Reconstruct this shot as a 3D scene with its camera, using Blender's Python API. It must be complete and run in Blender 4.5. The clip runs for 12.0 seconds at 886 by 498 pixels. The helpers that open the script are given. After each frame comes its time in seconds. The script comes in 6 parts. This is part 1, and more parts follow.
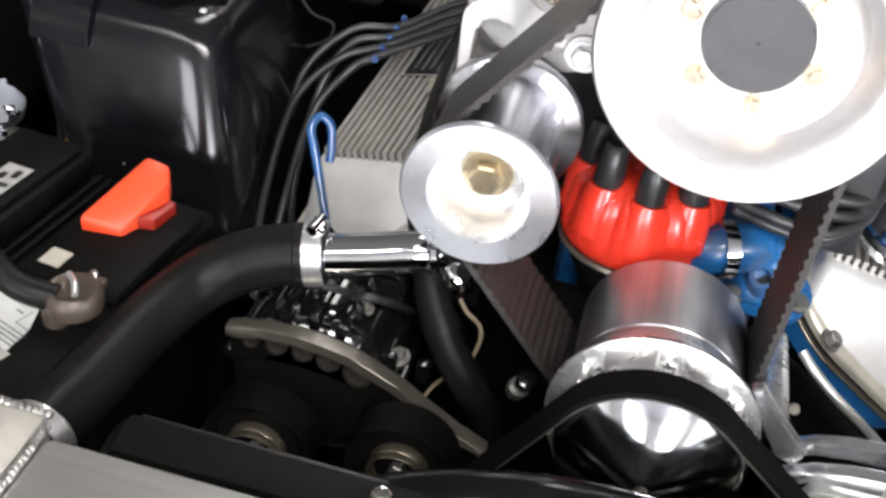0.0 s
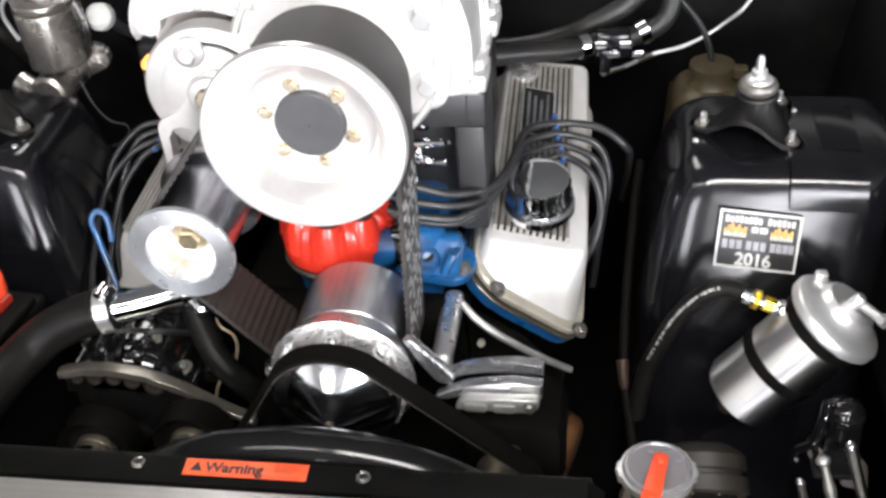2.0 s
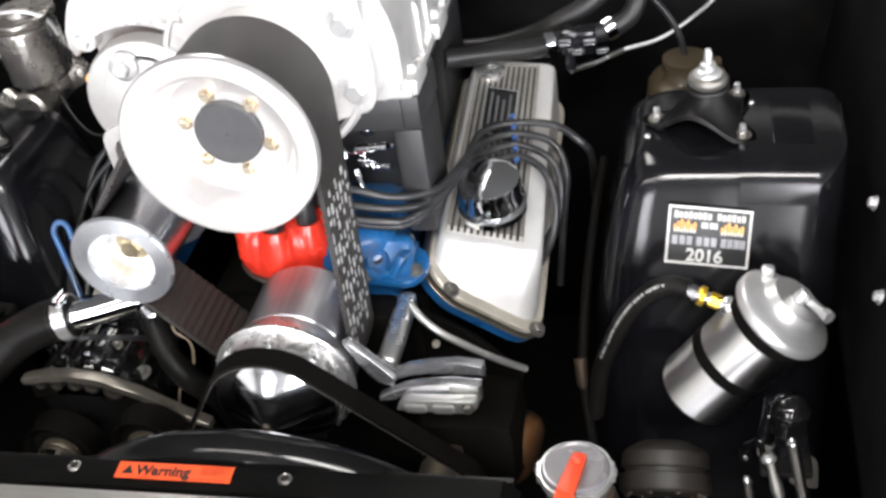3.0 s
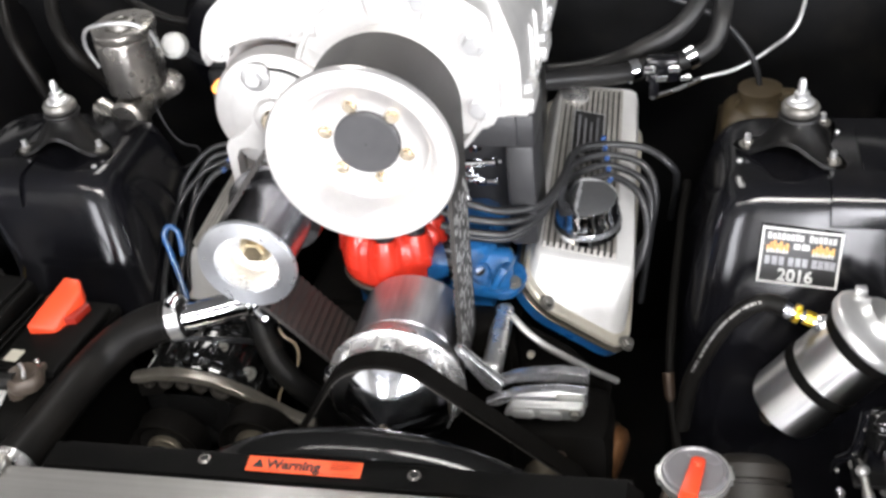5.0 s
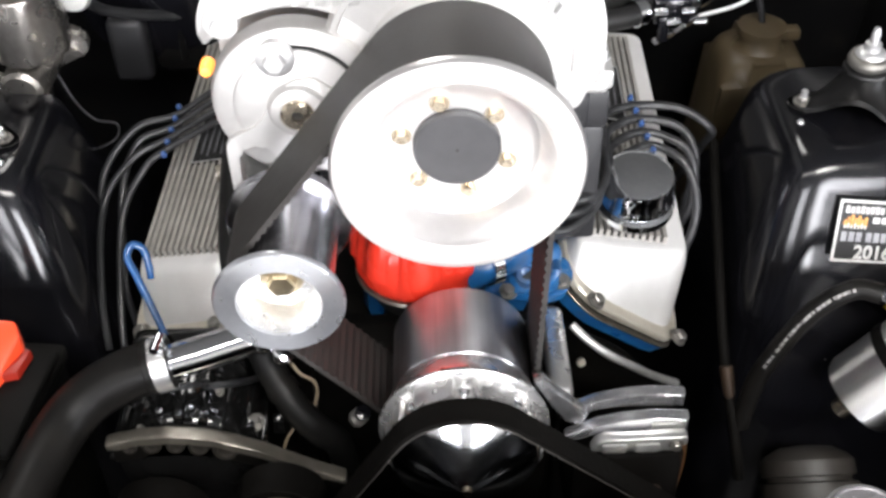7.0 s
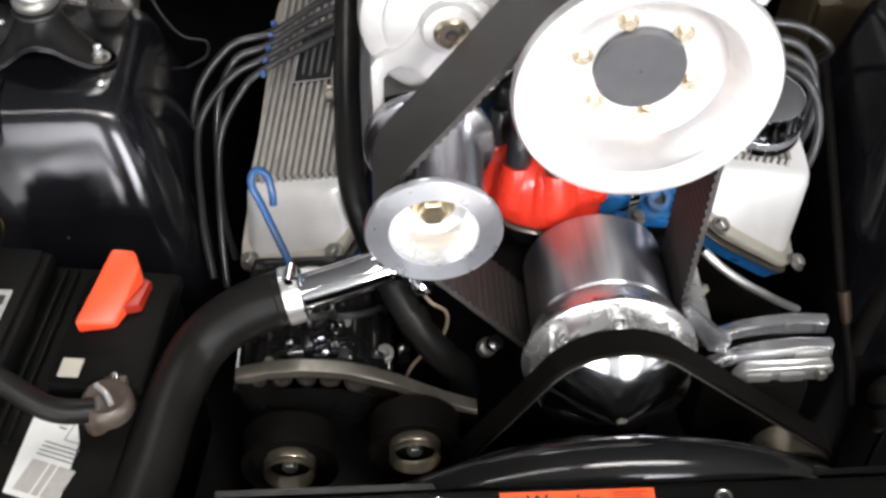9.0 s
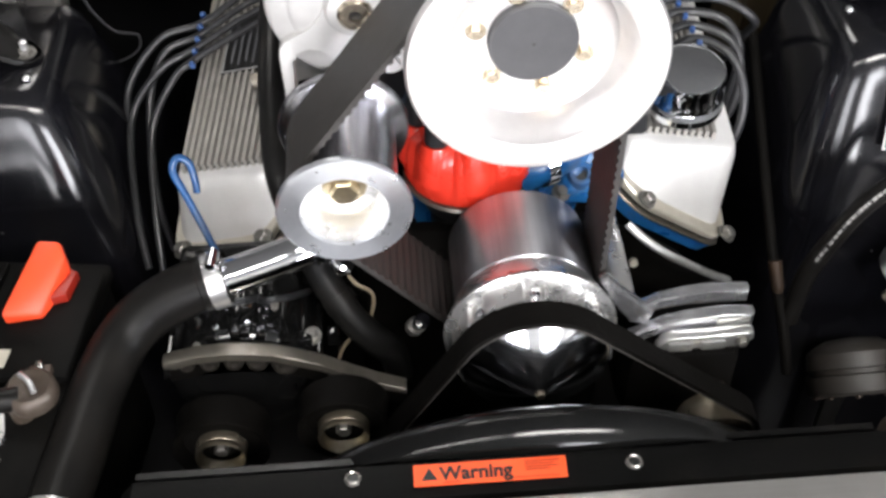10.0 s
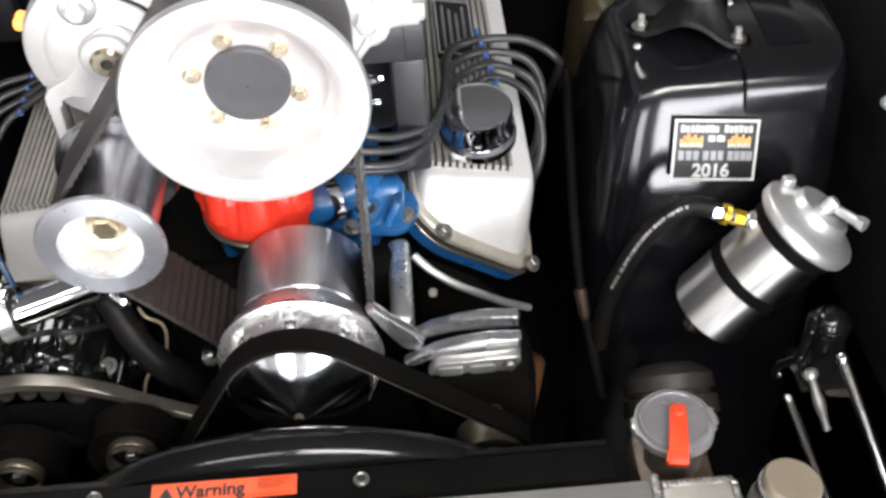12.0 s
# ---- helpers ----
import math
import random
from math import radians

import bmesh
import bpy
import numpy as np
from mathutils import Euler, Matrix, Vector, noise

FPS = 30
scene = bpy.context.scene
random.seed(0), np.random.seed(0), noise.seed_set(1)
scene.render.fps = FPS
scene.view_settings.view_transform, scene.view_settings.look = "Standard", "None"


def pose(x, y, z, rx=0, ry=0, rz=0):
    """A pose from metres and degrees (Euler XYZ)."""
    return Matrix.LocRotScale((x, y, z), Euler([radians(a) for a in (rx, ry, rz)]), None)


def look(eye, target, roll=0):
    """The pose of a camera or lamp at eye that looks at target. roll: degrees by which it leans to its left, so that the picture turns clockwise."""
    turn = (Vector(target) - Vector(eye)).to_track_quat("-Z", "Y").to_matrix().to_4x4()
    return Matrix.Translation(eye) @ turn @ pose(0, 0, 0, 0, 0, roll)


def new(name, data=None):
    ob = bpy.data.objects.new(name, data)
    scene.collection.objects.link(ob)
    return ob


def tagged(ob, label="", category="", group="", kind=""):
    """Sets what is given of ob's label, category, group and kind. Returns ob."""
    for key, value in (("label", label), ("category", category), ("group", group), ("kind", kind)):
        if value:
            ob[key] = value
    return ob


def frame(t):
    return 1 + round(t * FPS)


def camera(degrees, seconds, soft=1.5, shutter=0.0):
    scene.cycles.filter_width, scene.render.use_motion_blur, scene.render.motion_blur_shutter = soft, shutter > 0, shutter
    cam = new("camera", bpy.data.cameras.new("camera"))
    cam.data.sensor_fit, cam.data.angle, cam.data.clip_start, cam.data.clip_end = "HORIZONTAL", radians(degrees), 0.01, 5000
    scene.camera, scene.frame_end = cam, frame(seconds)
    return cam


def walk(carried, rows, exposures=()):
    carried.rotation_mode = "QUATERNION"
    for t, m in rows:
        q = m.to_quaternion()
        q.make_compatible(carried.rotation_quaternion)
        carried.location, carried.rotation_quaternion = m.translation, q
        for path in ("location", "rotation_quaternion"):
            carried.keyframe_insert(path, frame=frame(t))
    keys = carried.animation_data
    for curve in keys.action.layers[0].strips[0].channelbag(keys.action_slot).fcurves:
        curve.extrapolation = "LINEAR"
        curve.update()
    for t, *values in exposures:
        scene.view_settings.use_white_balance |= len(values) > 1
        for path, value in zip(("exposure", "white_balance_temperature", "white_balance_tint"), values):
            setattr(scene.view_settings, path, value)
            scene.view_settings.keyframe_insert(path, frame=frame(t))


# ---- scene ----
cam = camera(43.0, 12.0, soft=3.0)
PATH = [
    (0, (-0.056, -0.567, 1.232), (-0.314, 1.035, 0.062), 8.4),
    (0.25, (-0.069, -0.595, 1.266), (-0.349, 0.957, 0.120), 7.8),
    (0.5, (-0.075, -0.624, 1.302), (-0.336, 0.974, 0.129), 7.0),
    (0.75, (-0.057, -0.656, 1.339), (-0.288, 0.889, 0.171), 5.1),
    (1, (-0.018, -0.694, 1.372), (-0.3, 0.853, 0.137), 2.9),
    (1.5, (0.088, -0.761, 1.419), (-0.153, 0.808, 0.203), -0.7),
    (2, (0.234, -0.753, 1.445), (-0.054, 0.823, 0.248), -4.6),
    (2.5, (0.333, -0.741, 1.442), (-0.065, 0.813, 0.247), -8.7),
    (2.7, (0.372, -0.731, 1.44), (-0.063, 0.817, 0.25), -9.4),
    (4.3, (0.281, -0.796, 1.444), (-0.123, 0.786, 0.289), -7.1),
    (4.5, (0.273, -0.799, 1.451), (-0.136, 0.783, 0.299), -7.0),
    (5, (0.257, -0.801, 1.464), (-0.148, 0.787, 0.317), -6.6),
    (5.5, (0.177, -0.798, 1.421), (-0.144, 0.786, 0.242), -6.4),
    (6, (0.132, -0.697, 1.424), (-0.136, 0.859, 0.197), -6.4),
    (6.5, (0.08, -0.628, 1.433), (-0.134, 0.896, 0.155), -4.2),
    (7, (-0.016, -0.601, 1.432), (-0.002, 0.903, 0.113), -1.1),
    (7.5, (-0.127, -0.577, 1.428), (-0.043, 0.924, 0.11), -0.5),
    (7.7, (-0.14, -0.576, 1.425), (-0.044, 0.914, 0.095), -0.9),
    (9.3, (-0.148, -0.566, 1.414), (-0.084, 0.825, -0.021), 0.3),
    (9.5, (-0.133, -0.57, 1.413), (-0.076, 0.82, -0.024), -0.3),
    (10, (-0.088, -0.587, 1.412), (-0.021, 0.81, -0.018), -1.7),
    (10.5, (-0.043, -0.601, 1.41), (0.056, 0.799, -0.015), -2.2),
    (11, (0.012, -0.618, 1.414), (0.134, 0.8, 0.008), -3.3),
    (11.5, (0.063, -0.626, 1.419), (0.143, 0.807, 0.026), -4.7),
    (12, (0.112, -0.638, 1.43), (0.136, 0.814, 0.055), -4.0),
]
walk(cam, [(t, look(eye, target, roll)) for t, eye, target, roll in PATH])

# ---------------------------------------------------------------- light and world
world = bpy.data.worlds.new("world")
scene.world = world
world.use_nodes = True
sky = world.node_tree.nodes.new("ShaderNodeTexSky")
sky.sky_type, sky.sun_disc, sky.sun_elevation, sky.sun_rotation = "NISHITA", False, radians(40), radians(180)
world.node_tree.links.new(sky.outputs[0], world.node_tree.nodes["Background"].inputs[0])
world.node_tree.nodes["Background"].inputs[1].default_value = 0.06


def area_lamp(name, eye, target, sx, sy, watts, colour):
    data = bpy.data.lights.new(name, "AREA")
    data.shape, data.size, data.size_y, data.energy, data.color = "RECTANGLE", sx, sy, watts, colour
    ob = new(name, data)
    ob.matrix_world = look(eye, target)
    return ob


# daylight through the garage doors, set from reflections; tube lamps are unseen additions
area_lamp("door_daylight", (2.02, -5.9, 1.3), (2.02, 0.0, 1.3), 1.8, 2.4, 400, (0.985, 0.985, 1.045))
area_lamp("door_daylight", (-1.62, -5.9, 1.3), (-1.62, 0.0, 1.3), 1.75, 2.4, 215, (0.985, 0.985, 1.045))
# unseen side source, added to light the bay from the right
area_lamp("window_daylight", (3.98, -2.5, 1.20), (0.0, -2.0, 1.1), 1.5, 1.8, 230, (0.96, 0.99, 1.03))
# unseen ceiling lamps; the rear one puts highlights on the fan ring
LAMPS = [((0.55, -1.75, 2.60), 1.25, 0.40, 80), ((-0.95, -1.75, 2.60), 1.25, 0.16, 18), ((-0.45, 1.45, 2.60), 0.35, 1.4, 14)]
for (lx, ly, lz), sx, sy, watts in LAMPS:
    area_lamp("added_ceiling_lamp", (lx, ly, lz), (lx, ly + 0.001, 0.9), sx, sy, watts, (1.0, 0.98, 0.95))


# ---------------------------------------------------------------- materials
def material(name, colour, rough=0.5, metal=0.0, colour2=None, scale=40.0, bump=0.0, bump_scale=200.0, rough_var=0.1,
             coat=0.0, stretch=None, aniso=None, streak=0.95, emit=None, vary=0.0, spec=0.5, detail=6.0, dirt=0.0, specks=0.0):
    m = bpy.data.materials.new(name)
    m.use_nodes = True
    nt = m.node_tree
    b = nt.nodes["Principled BSDF"]
    b.inputs["Metallic"].default_value = metal
    b.inputs["Coat Weight"].default_value = coat
    b.inputs["Specular IOR Level"].default_value = spec
    b.inputs["Coat Roughness"].default_value = 0.08
    co = nt.nodes.new("ShaderNodeTexCoord")
    mp = nt.nodes.new("ShaderNodeMapping")
    nt.links.new(co.outputs["Object"], mp.inputs[0])
    if stretch:
        mp.inputs["Scale"].default_value = stretch
    n1 = nt.nodes.new("ShaderNodeTexNoise")
    n1.inputs["Scale"].default_value, n1.inputs["Detail"].default_value = scale, detail
    nt.links.new(mp.outputs[0], n1.inputs["Vector"])
    n2 = nt.nodes.new("ShaderNodeTexNoise")
    n2.inputs["Scale"].default_value, n2.inputs["Detail"].default_value = scale / 7.0, 3.0
    nt.links.new(co.outputs["Object"], n2.inputs["Vector"])
    mix = nt.nodes.new("ShaderNodeMix")
    mix.data_type = "RGBA"
    c2 = colour2 or tuple(c * 0.72 for c in colour)
    mix.inputs[6].default_value, mix.inputs[7].default_value = (*colour, 1), (*c2, 1)
    ad = nt.nodes.new("ShaderNodeMath")
    ad.operation = "MULTIPLY_ADD"
    ad.inputs[1].default_value, ad.inputs[2].default_value = 0.6, 0.0
    nt.links.new(n1.outputs[0], ad.inputs[0])
    ad2 = nt.nodes.new("ShaderNodeMath")
    ad2.operation = "MULTIPLY_ADD"
    ad2.inputs[1].default_value = 0.5
    nt.links.new(n2.outputs[0], ad2.inputs[0])
    nt.links.new(ad.outputs[0], ad2.inputs[2])
    ramp = nt.nodes.new("ShaderNodeMapRange")
    ramp.inputs[1].default_value, ramp.inputs[2].default_value = 0.36, 0.74
    nt.links.new(ad2.outputs[0], ramp.inputs[0])
    nt.links.new(ramp.outputs[0], mix.inputs[0])
    out = mix.outputs[2]
    if dirt:
        dn = nt.nodes.new("ShaderNodeTexNoise")
        dn.inputs["Scale"].default_value, dn.inputs["Detail"].default_value = 23.0, 9.0
        nt.links.new(co.outputs["Object"], dn.inputs["Vector"])
        dr = nt.nodes.new("ShaderNodeMapRange")
        dr.inputs[1].default_value, dr.inputs[2].default_value, dr.inputs[4].default_value = 0.52, 0.7, dirt
        nt.links.new(dn.outputs[0], dr.inputs[0])
        dm = nt.nodes.new("ShaderNodeMix")
        dm.data_type = "RGBA"
        dm.inputs[7].default_value = (0.09, 0.075, 0.055, 1)
        nt.links.new(dr.outputs[0], dm.inputs[0])
        nt.links.new(out, dm.inputs[6])
        out = dm.outputs[2]
    if specks:
        vo = nt.nodes.new("ShaderNodeTexVoronoi")
        vo.inputs["Scale"].default_value = specks
        nt.links.new(co.outputs["Object"], vo.inputs["Vector"])
        sm = nt.nodes.new("ShaderNodeMapRange")
        sm.inputs[1].default_value, sm.inputs[2].default_value, sm.inputs[3].default_value, sm.inputs[4].default_value = 0.014, 0.026, 1.0, 0.0
        nt.links.new(vo.outputs["Distance"], sm.inputs[0])
        sx = nt.nodes.new("ShaderNodeMix")
        sx.data_type = "RGBA"
        sx.inputs[7].default_value = (0.42, 0.41, 0.40, 1)
        nt.links.new(sm.outputs[0], sx.inputs[0])
        nt.links.new(out, sx.inputs[6])
        out = sx.outputs[2]
    nt.links.new(out, b.inputs["Base Color"])
    rr = nt.nodes.new("ShaderNodeMapRange")
    rr.inputs[3].default_value, rr.inputs[4].default_value = max(0.02, rough - rough_var), min(1.0, rough + rough_var)
    nt.links.new(n1.outputs[0], rr.inputs[0])
    nt.links.new(rr.outputs[0], b.inputs["Roughness"])
    if bump:
        n3 = nt.nodes.new("ShaderNodeTexNoise")
        n3.inputs["Scale"].default_value, n3.inputs["Detail"].default_value = bump_scale, 4.0
        nt.links.new(mp.outputs[0], n3.inputs["Vector"])
        bp = nt.nodes.new("ShaderNodeBump")
        bp.inputs["Strength"].default_value, bp.inputs["Distance"].default_value = bump, 0.002
        nt.links.new(n3.outputs[0], bp.inputs["Height"])
        nt.links.new(bp.outputs[0], b.inputs["Normal"])
    if aniso:
        tg = nt.nodes.new("ShaderNodeTangent")
        tg.direction_type, tg.axis = "RADIAL", aniso
        nt.links.new(tg.outputs[0], b.inputs["Tangent"])
        b.inputs["Anisotropic"].default_value, b.inputs["Anisotropic Rotation"].default_value = streak, 0.25
    if emit:
        b.inputs["Emission Color"].default_value = (*emit[:3], 1)
        b.inputs["Emission Strength"].default_value = emit[3]
    return m


M = dict(
    cast=material("cast_aluminium", (0.72, 0.71, 0.70), 0.38, 0.62, (0.58, 0.57, 0.56), 50, 0.14, 700),
    covercast=material("cover_aluminium", (0.83, 0.82, 0.81), 0.36, 0.40, (0.72, 0.71, 0.70), 40, 0.14, 500, dirt=0.04),
    dullcast=material("weathered_casting", (0.50, 0.48, 0.45), 0.28, 0.95, (0.26, 0.245, 0.225), 40, 0.3, 300, dirt=0.3),
    satin=material("satin_aluminium", (0.80, 0.80, 0.80), 0.34, 0.8, (0.68, 0.68, 0.69), 90, 0.08, 600),
    dish=material("machined_pulley", (0.86, 0.845, 0.84), 0.30, 0.84, (0.76, 0.745, 0.74), 80, 0.03, 500, rough_var=0.05),
    flange=material("machined_flange", (0.80, 0.82, 0.86), 0.30, 0.9, (0.66, 0.68, 0.72), 90, 0.04, 900, aniso="Y", streak=0.7),
    turned=material("turned_steel", (0.70, 0.70, 0.73), 0.34, 1.0, (0.50, 0.50, 0.53), 220, 0.0, 700, stretch=(1, 0.02, 1), rough_var=0.06, aniso="Y", streak=0.95),
    drumsteel=material("streaked_drum", (0.66, 0.66, 0.69), 0.25, 1.0, (0.44, 0.44, 0.47), 200, 0.0, 700, stretch=(1, 0.02, 1), rough_var=0.05, aniso="Y"),
    bright=material("bright_aluminium", (0.80, 0.80, 0.82), 0.22, 0.9, (0.68, 0.68, 0.71), 60, 0.05, 400),
    bracket=material("bracket_aluminium", (0.74, 0.74, 0.73), 0.33, 0.78, (0.48, 0.48, 0.47), 60, 0.15, 400),
    collar=material("cast_collar", (0.80, 0.795, 0.79), 0.28, 0.88, (0.70, 0.695, 0.69), 60, 0.12, 260),
    conesteel=material("spun_steel", (0.86, 0.88, 0.92), 0.11, 1.0, (0.74, 0.75, 0.78), 160, 0.0, 400, rough_var=0.04),
    dishmetal=material("bright_dish", (0.90, 0.90, 0.90), 0.26, 0.75, (0.80, 0.80, 0.80), 60, 0.08, 120),
    flangecast=material("yellowed_casting", (0.74, 0.70, 0.61), 0.34, 0.5, (0.52, 0.48, 0.40), 40, 0.15, 300),
    # near-black; shade on block, pulleys and low plates is in this colour
    black_and_shade=material("near_black_and_shade", (0.003, 0.0028, 0.0026), 0.6, 0.0, (0.006, 0.0054, 0.0048), 30, 0.2, 200, spec=0.05),
    cuff=material("oxidised_edge", (0.26, 0.235, 0.20), 0.38, 0.8, (0.15, 0.135, 0.115), 70, 0.2, 400, dirt=0.3),
    can=material("can_aluminium", (0.93, 0.925, 0.92), 0.40, 1.0, (0.80, 0.795, 0.79), 160, 0.0, 300, rough_var=0.04, stretch=(1, 1, 0.03), aniso="Z"),
    brushed=material("brushed_aluminium", (0.63, 0.617, 0.595), 0.38, 0.88, (0.53, 0.517, 0.495), 260, 0.06, 700, stretch=(0.03, 1, 1)),
    chrome=material("chrome", (0.87, 0.88, 0.90), 0.06, 1.0, (0.78, 0.79, 0.82), 30, 0.0, rough_var=0.03),
    dullmetal=material("dull_metal", (0.34, 0.33, 0.31), 0.42, 0.8, (0.2, 0.19, 0.175), 70, 0.2, 400, dirt=0.4),
    corroded=material("corroded_metal", (0.09, 0.058, 0.038), 0.4, 0.6, (0.15, 0.125, 0.105), 60, 0.3, 300, dirt=0.4),
    weld=material("weld_bead", (0.46, 0.45, 0.43), 0.42, 0.9, (0.24, 0.23, 0.22), 120, 0.3, 500),
    brass=material("gold_zinc", (0.80, 0.72, 0.60), 0.24, 1.0, (0.48, 0.40, 0.30), 160, 0.1, 500),
    dullbrass=material("dull_gold_zinc", (0.46, 0.38, 0.24), 0.32, 1.0, (0.26, 0.22, 0.16), 160, 0.2, 400),
    black_gloss=material("black_gloss_paint", (0.0035, 0.0035, 0.0045), 0.16, 0.0, (0.007, 0.007, 0.009), 18, 0.08, 12, rough_var=0.05, coat=0.0, dirt=0.03, spec=0.44, specks=16.0),
    wing=material("dull_wing_paint", (0.010, 0.010, 0.0118), 0.42, 0.0, (0.016, 0.0155, 0.016), 14, 0.15, 30, dirt=0.1, spec=0.3),
    lacquer=material("black_lacquer", (0.004, 0.004, 0.004), 0.09, 0.0, (0.007, 0.007, 0.007), 30, 0.0, 90, rough_var=0.03, spec=0.6),
    black_satin=material("black_satin", (0.005, 0.005, 0.0053), 0.34, 0.0, (0.010, 0.0095, 0.009), 40, 0.1, 300, dirt=0.05, spec=0.22),
    black_plastic=material("black_plastic", (0.0035, 0.0034, 0.0033), 0.46, 0.0, (0.007, 0.0066, 0.0062), 70, 0.15, 500, dirt=0.02, spec=0.05),
    rubber=material("black_rubber", (0.006, 0.0057, 0.0054), 0.40, 0.0, (0.010, 0.0092, 0.0085), 50, 0.12, 400, dirt=0.03, spec=0.15),
    belt=material("belt_rubber", (0.017, 0.0155, 0.0145), 0.58, 0.0, (0.034, 0.03, 0.028), 130, 0.2, 700),
    beltedge=material("belt_teeth", (0.06, 0.055, 0.05), 0.55, 0.0, (0.025, 0.023, 0.021), 130, 0.2, 700),
    wire=material("wire_jacket", (0.014, 0.0145, 0.0155), 0.34, 0.0, (0.03, 0.03, 0.032), 60, 0.05, 300),
    grey=material("dark_grey_paint", (0.019, 0.019, 0.0215), 0.45, 0.0, (0.026, 0.026, 0.027), 60, 0.1, 300),
    hornpaint=material("grimy_paint_and_boss_shade", (0.034, 0.030, 0.026), 0.5, 0.0, (0.020, 0.017, 0.014), 30, 0.2, 200),
    capsteel=material("worn_black_steel", (0.010, 0.0098, 0.0102), 0.40, 0.0, (0.017, 0.0165, 0.0165), 40, 0.12, 200, spec=0.42, dirt=0.08),
    plug=material("black_anodised", (0.035, 0.035, 0.038), 0.45, 0.0, (0.05, 0.05, 0.052), 90, 0.1, 600),
    red=material("red_plastic", (0.80, 0.045, 0.022), 0.26, 0.0, (0.68, 0.034, 0.017), 30, 0.04, 200, coat=0.2),
    redcap=material("orange_red_plastic", (0.85, 0.075, 0.022), 0.38, 0.0, (0.75, 0.06, 0.02), 30, 0.05, 200),
    blue=material("engine_blue_paint", (0.014, 0.115, 0.32), 0.3, 0.0, (0.010, 0.080, 0.22), 40, 0.12, 150, coat=0.2, dirt=0.75),
    bluewire=material("blue_tube", (0.014, 0.085, 0.26), 0.22, 0.0, (0.03, 0.06, 0.12), 60),
    bluetie=material("blue_tie", (0.05, 0.11, 0.30), 0.3, 0.0, None, 60),
    white=material("white_label", (0.72, 0.72, 0.70), 0.45, 0.0, (0.6, 0.6, 0.58), 60),
    beltprint=material("white_belt_print", (0.70, 0.70, 0.69), 0.5, 0.0, (0.42, 0.41, 0.40), 240),
    greylabel=material("worn_white_print", (0.5, 0.49, 0.47), 0.6, 0.0, (0.3, 0.29, 0.28), 300),
    greyprint=material("grey_print", (0.40, 0.40, 0.42), 0.5, 0.0, (0.22, 0.22, 0.24), 400),
    greyink=material("grey_ink", (0.16, 0.16, 0.17), 0.5, 0.0, None, 80),
    orange=material("orange_label", (0.85, 0.10, 0.025), 0.35, 0.0, (0.78, 0.085, 0.02), 30),
    darkred=material("dark_red_ink", (0.18, 0.02, 0.008), 0.5, 0.0, None, 60),
    # print black; also paints the shade inside slots, holes and sockets
    ink=material("black_ink_and_hole_shade", (0.012, 0.012, 0.012), 0.4, 0.0, None, 60),
    flame=material("flame_ink", (0.85, 0.50, 0.14), 0.45, 0.0, (0.70, 0.24, 0.05), 300),
    cream=material("tan_plastic", (0.30, 0.25, 0.19), 0.45, 0.0, (0.24, 0.20, 0.15), 40, 0.05, 200, dirt=0.2),
    rust=material("dark_rust", (0.05, 0.03, 0.018), 0.5, 0.3, (0.03, 0.02, 0.014), 40, 0.3, 200),
    tanwire=material("tan_wire", (0.30, 0.24, 0.17), 0.45, 0.0, (0.22, 0.17, 0.12), 60),
    brown=material("aged_tank_plastic", (0.085, 0.064, 0.036), 0.38, 0.0, (0.055, 0.04, 0.022), 20, 0.05, 200, dirt=0.3),
    yellow=material("yellow_metal", (0.8, 0.55, 0.05), 0.3, 0.8, (0.7, 0.45, 0.04), 60),
    clearcap=material("grey_cap_paint", (0.30, 0.295, 0.31), 0.26, 0.4, (0.23, 0.22, 0.235), 60, 0.05, 300),
    shaded_red=material("red_plastic_in_shade", (0.30, 0.018, 0.008), 0.4, 0.0, (0.22, 0.014, 0.007), 30),
    palelabel=material("pale_paper", (0.55, 0.52, 0.44), 0.6, 0.0, (0.46, 0.43, 0.36), 90),
    palegrey=material("pale_grey_print", (0.42, 0.40, 0.37), 0.6, 0.0, (0.34, 0.32, 0.30), 200),
    filter=material("rusty_canister", (0.13, 0.058, 0.022), 0.42, 0.3, (0.06, 0.029, 0.013), 40, 0.2, 200, dirt=0.3),
    tensioner=material("worn_gold_steel", (0.52, 0.46, 0.36), 0.30, 0.9, (0.28, 0.24, 0.18), 60, 0.15, 300, dirt=0.3),
    shroudblack=material("shroud_plastic", (0.0045, 0.0045, 0.0045), 0.42, 0.0, (0.008, 0.0078, 0.0075), 50, 0.12, 400, dirt=0.04, spec=0.13),
    firewall=material("dull_black_paint", (0.0035, 0.0035, 0.0038), 0.45, 0.0, (0.006, 0.006, 0.0065), 20, 0.15, 60, dirt=0.05, spec=0.12),
    leadclamp=material("oxidised_lead", (0.055, 0.038, 0.028), 0.34, 0.25, (0.09, 0.072, 0.058), 60, 0.3, 300, dirt=0.4),
    rod=material("worn_rod_steel", (0.52, 0.50, 0.48), 0.22, 1.0, (0.30, 0.28, 0.26), 80, 0.1, 300, dirt=0.25),
    solenoid=material("grey_moulding", (0.30, 0.31, 0.35), 0.4, 0.0, (0.19, 0.20, 0.235), 40, 0.1, 200, dirt=0.25),
    rail=material("worn_rail", (0.36, 0.33, 0.285), 0.36, 0.8, (0.22, 0.20, 0.17), 60, 0.15, 400, dirt=0.2),
    tankend=material("dull_tank_alloy", (0.54, 0.517, 0.472), 0.52, 0.6, (0.45, 0.428, 0.387), 90, 0.1, 500, dirt=0.12),
